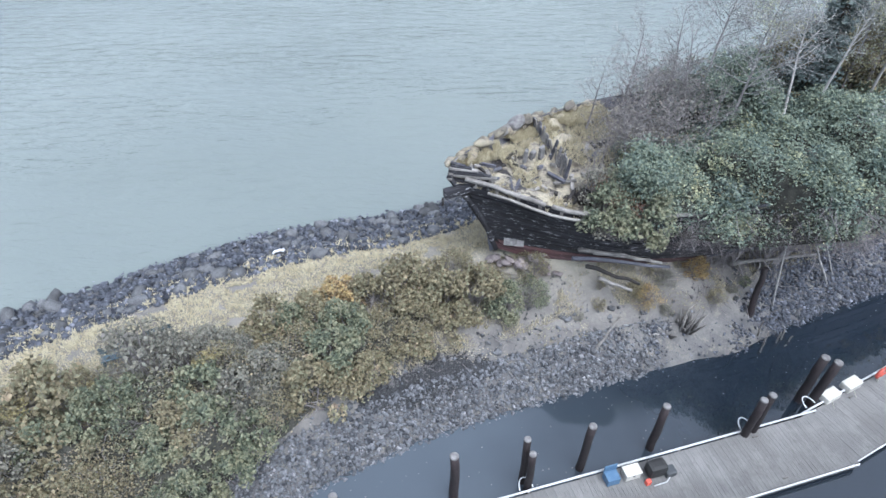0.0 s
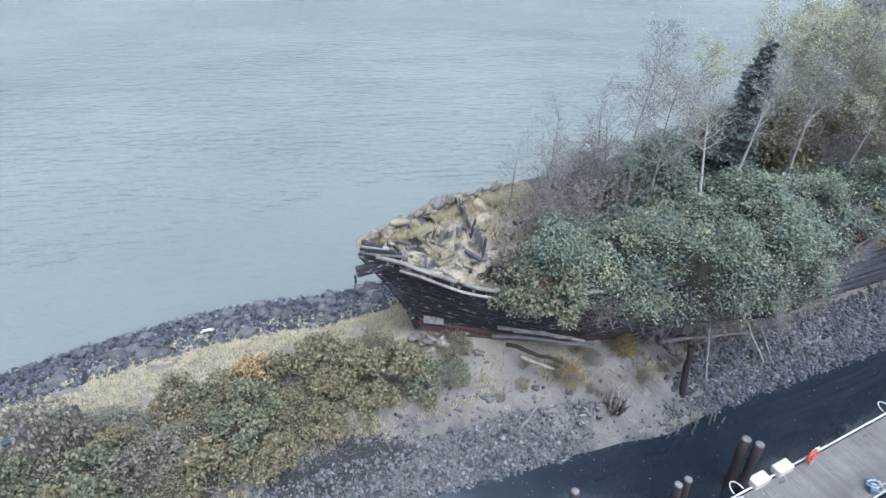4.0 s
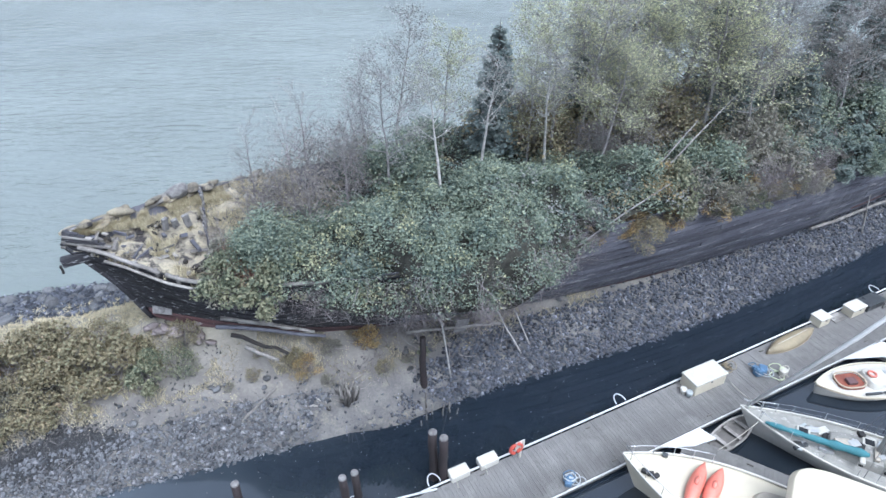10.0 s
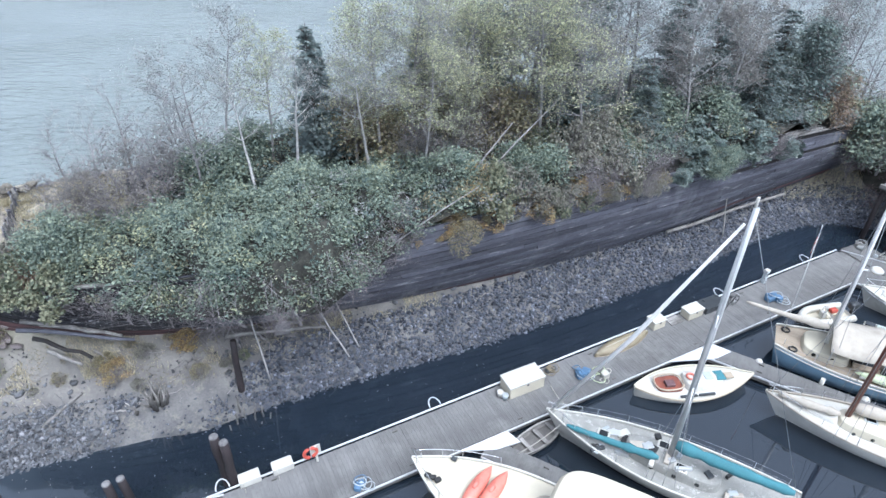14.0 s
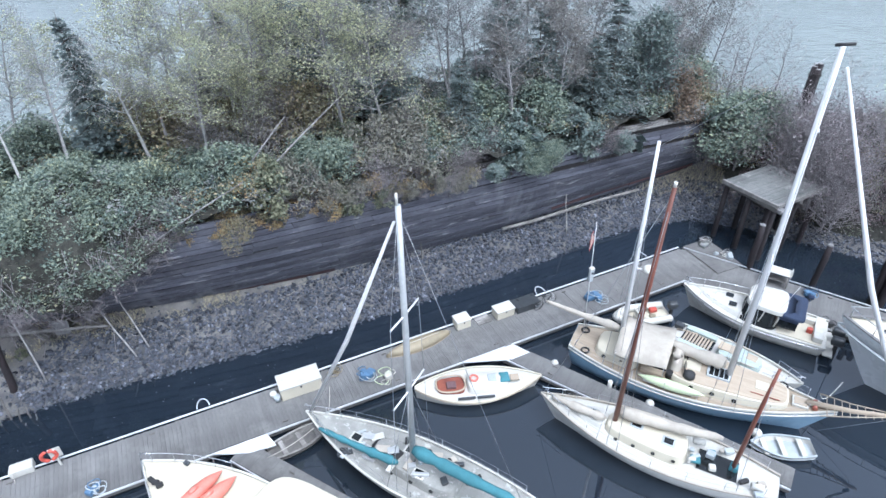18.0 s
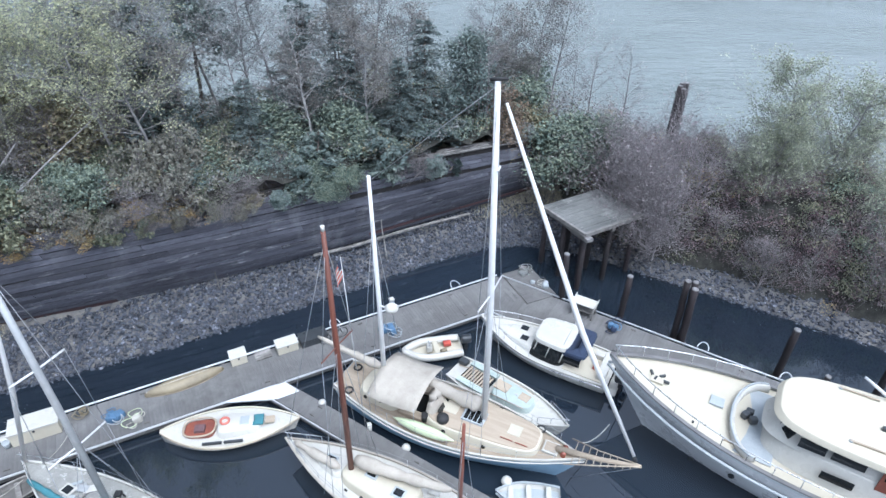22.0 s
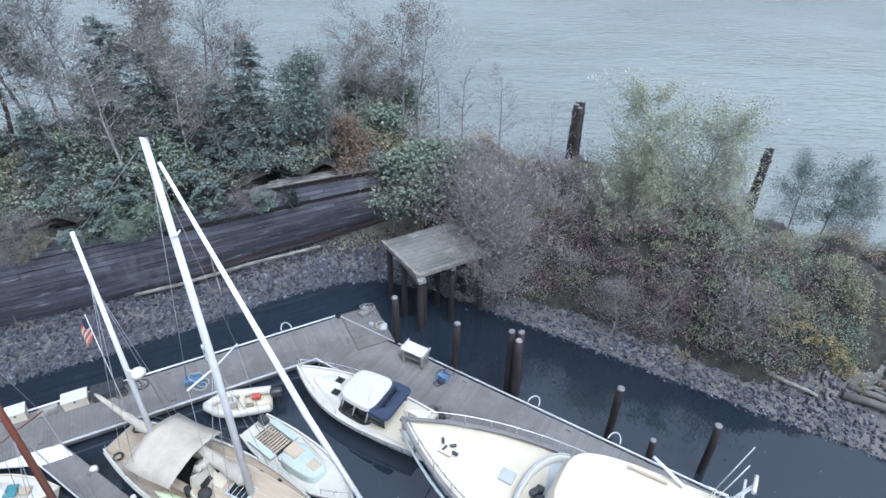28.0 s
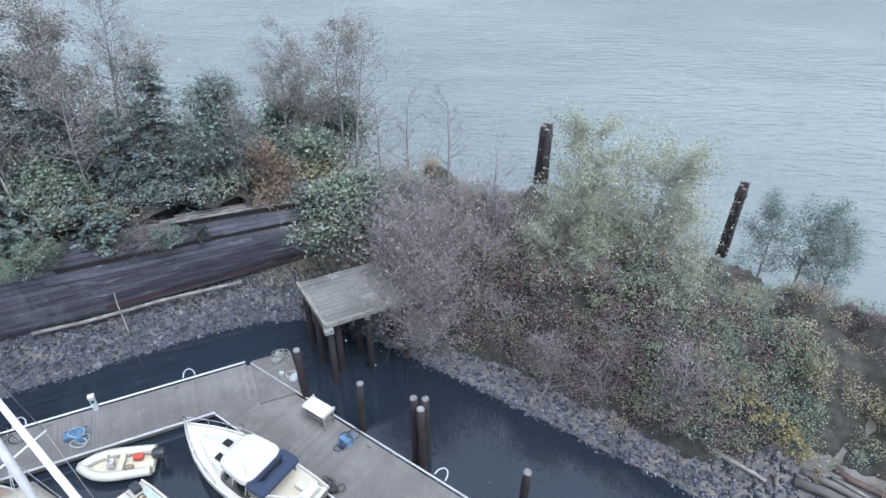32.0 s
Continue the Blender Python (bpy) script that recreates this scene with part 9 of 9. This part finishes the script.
def build_hoop(x, y, turn):
    ob = thing("pile_hoop", dock_at(x, y, turn, 0.5), "white pipe hoop guiding the dock on its pile", "hoop", "pile hoops")
    a = np.linspace(0, np.pi, 11)
    tube("hoop", np.c_[0.3 * np.cos(a), 0.08 + 0.48 * np.sin(a), 0.12 + 0.1 * np.sin(a)], 0.03, M_PALE, ob, sides=7)


for x, y, t in ((19.95, 16.45, 28), (29.4, 21.5, 28), (47.2, 30.95, 28), (54.3, 34.75, 28), (68.2, 29.45, -31), (71.9, 27.2, -31), (5.9, 11.9, 17), (16.4, 15.15, 17)):
    build_hoop(x, y, t)


def build_heap(x, y, seed, label, mats, n=9, size=0.5):
    rs = np.random.RandomState(seed)
    ob = thing("gear_heap", dock_at(x, y, 0), label, "gear", "gear heaps")
    for k in range(n):
        a = np.linspace(0, 2 * np.pi, 13)
        r = rs.uniform(0.12, 0.35) * size * 1.6
        cx, cy, cz = rs.normal(0, 0.25 * size, 3)
        if k % 3 == 0:
            part("lump", box_bm(rs.uniform(0.3, 0.8) * size, rs.uniform(0.3, 0.6) * size, rs.uniform(0.25, 0.6) * size, 0.09, (cx, cy, 0.2 * size), rs.uniform(0, 90), rs.uniform(-20, 20)), mats[k % len(mats)], ob)
        else:
            tube("coil", np.c_[cx + r * np.cos(a), cy + r * np.sin(a) * rs.uniform(0.6, 1), 0.05 + abs(cz) + 0.05 * np.sin(2 * a)], 0.025, mats[k % len(mats)], ob, sides=5)


build_heap(37.4, 23.9, 1, "blue tarpaulin and hose heap on the dock", [M_BLUETARP, M_BLUETARP, M_GREYHULL], 8, 0.9)
build_heap(38.5, 23.9, 2, "coil of pale green hose", [M_ROPE, M_LIME], 6, 0.9)
build_heap(50.5, 30.6, 3, "blue net and rope heap on the dock", [M_BLUETARP, M_BLUETARP, M_GREYHULL], 9, 0.9)
build_heap(26.1, 16.9, 4, "blue plastic gear on the dock", [M_BLUETARP, M_GREYHULL], 8, 0.7)
build_heap(35.6, 24.2, 5, "small heap of olive rope on the dock", [M_OLIVEBOAT, M_OUTB], 8, 0.6)
build_heap(63.4, 31.2, 6, "blue netting under the cleaning table", [M_BLUETARP, M_NAVY], 9, 0.8)
build_heap(63.3, 28.7, 7, "black crab gear on the dock edge", [M_BLACK, M_OUTB], 8, 0.6)
build_heap(58.95, 36.5, 8, "grey brush and gear on the corner float", [M_GREYWOOD, M_DULL], 8, 0.8)
build_heap(59.9, 35.0, 9, "grey frame and bags on the corner float", [M_GREYHULL, M_GREYWOOD, M_GEL], 8, 0.7)


def build_table():
    ob = thing("cleaning_table", dock_at(62.0, 32.45, -30), "white-topped fish cleaning table with timber legs", "table")
    part("tabletop", box_bm(1.35, 0.8, 0.05, 0.01, (0, 0, 0.95)), M_GEL, ob)
    for x in (-0.6, 0.6):
        for y in (-0.32, 0.32):
            part("leg", box_bm(0.09, 0.09, 0.93, 0.01, (x, y, 0.465)), M_GREYWOOD, ob)
        part("end_board", box_bm(0.05, 0.86, 0.2, 0.01, (x * 1.15, 0, 1.0)), M_GEL, ob)
    part("lower_shelf", box_bm(1.2, 0.6, 0.04, 0.01, (0, 0, 0.4)), M_GREYWOOD, ob)


build_table()


def build_bicycle(x, y):
    ob = thing("bicycle", dock_at(x, y, 35), "dark bicycle parked on the dock beside a trolley", "bicycle")
    a = np.linspace(0, 2 * np.pi, 21)
    for cx in (-0.52, 0.52):
        w = tube("wheel", np.c_[cx + 0.33 * np.cos(a), 0 * a, 0.34 + 0.33 * np.sin(a)], 0.022, M_BLACK, ob, sides=6)
        for k in range(8):
            b = k * np.pi / 8
            tube("spoke", [(cx - 0.32 * math.cos(b), 0, 0.34 - 0.32 * math.sin(b)), (cx + 0.32 * math.cos(b), 0, 0.34 + 0.32 * math.sin(b))], 0.004, M_STEEL, ob, sides=4)
    for p, q in (((-0.52, 0, 0.34), (-0.15, 0, 0.85)), ((-0.15, 0, 0.85), (-0.02, 0, 0.32)), ((-0.02, 0, 0.32), (0.38, 0, 0.8)), ((-0.13, 0, 0.8), (0.36, 0, 0.82)), ((-0.52, 0, 0.34), (-0.02, 0, 0.32)), ((0.36, 0, 0.92), (0.52, 0, 0.34))):
        tube("frame_tube", [p, q], 0.018, M_OUTB, ob, sides=6)
    part("saddle", box_bm(0.26, 0.14, 0.06, 0.02, (-0.17, 0, 0.92)), M_BLACK, ob)
    tube("handlebar", [(0.33, -0.28, 0.97), (0.38, 0, 0.95), (0.33, 0.28, 0.97)], 0.016, M_STEEL, ob, sides=6)


build_bicycle(47.3, 29.8)


def build_mailpost(x, y):
    ob = thing("power_pedestal", dock_at(x, y, 28), "grey dock power pedestal", "pedestal")
    part("column", box_bm(0.26, 0.24, 0.95, 0.03, (0, 0, 0.475)), M_GREYHULL, ob)
    part("cap", box_bm(0.32, 0.3, 0.1, 0.03, (0, 0, 1.0)), M_GEL, ob)
    part("socket_panel", box_bm(0.16, 0.02, 0.2, 0.005, (0, -0.13, 0.7)), M_OUTB, ob)


build_mailpost(50.4, 32.35)


def build_bow_gear():
    ob = thing("blue_crate", dock_at(9.6, 12.5, 17), "blue plastic chair-like crate on the dock", "crate", "clutter")
    part("crate", box_bm(0.6, 0.5, 0.45, 0.04, (0, 0, 0.22)), M_BLUETARP, ob)
    part("crate_back", box_bm(0.6, 0.06, 0.5, 0.02, (0, 0.25, 0.6), 0, 0), M_BLUETARP, ob)
    build_chest(10.5, 12.75, 0.7, 0.45, 0.5, "white cooler on the dock", 17, M_GEL, "cooler")
    g = thing("covered_grill", dock_at(11.55, 12.85, 17), "black covered grill with a red can beside it", "grill", "clutter")
    part("cover", box_bm(0.85, 0.6, 0.75, 0.18, (0, 0, 0.5)), M_BLACK, g)
    part("red_can", box_bm(0.22, 0.2, 0.3, 0.04, (-0.5, -0.35, 0.15)), M_RED, g)
    part("wheel_bin", box_bm(0.5, 0.45, 0.35, 0.06, (0.65, -0.15, 0.18)), M_OUTB, g)
    tube("trolley_rail", [(-0.3, -0.55, 0.1), (0.3, -0.55, 0.15), (0.35, -0.55, 0.5)], 0.025, M_PALE, g)


build_bow_gear()


def build_bench(x, y, turn):
    ob = thing("blue_bench", pose(*on_ground(x, y), 0, 0, turn), "weathered blue slatted bench in the dry grass", "bench", "benches")
    for k in range(3):
        part("seat_slat", box_bm(1.2, 0.12, 0.04, 0.01, (0, -0.15 + 0.15 * k, 0.45)), M_BENCH, ob)
        part("back_slat", box_bm(1.2, 0.03, 0.1, 0.01, (0, 0.26, 0.6 + 0.14 * k)), M_BENCH, ob)
    for x2 in (-0.5, 0.5):
        part("leg", box_bm(0.06, 0.45, 0.45, 0.01, (x2, 0, 0.22)), M_BENCH, ob)
        part("back_post", box_bm(0.06, 0.05, 0.9, 0.01, (x2, 0.28, 0.5)), M_BENCH, ob)


M_BENCH = mat("faded_blue_paint", (0.06, 0.1, 0.13), (0.1, 0.12, 0.13), rough=0.8)
build_bench(-11.5, 17.9, 25)
build_bench(-13.3, 16.8, 25)
# round white mooring floats
for x, y, r in ((47.4, 25.25, 0.2), (51.9, 22.6, 0.22), (56.6, 20.9, 0.25)):
    ob = thing("ball_fender", pose(x, y, 0.45), "round white ball fender at the dock side", "fender", "ball fenders")
    V, F = stone_mesh(1, 3)
    V /= np.linalg.norm(V, axis=1)[:, None]
    arr("ball", V * r, F, M_GEL, ob, smooth=True)
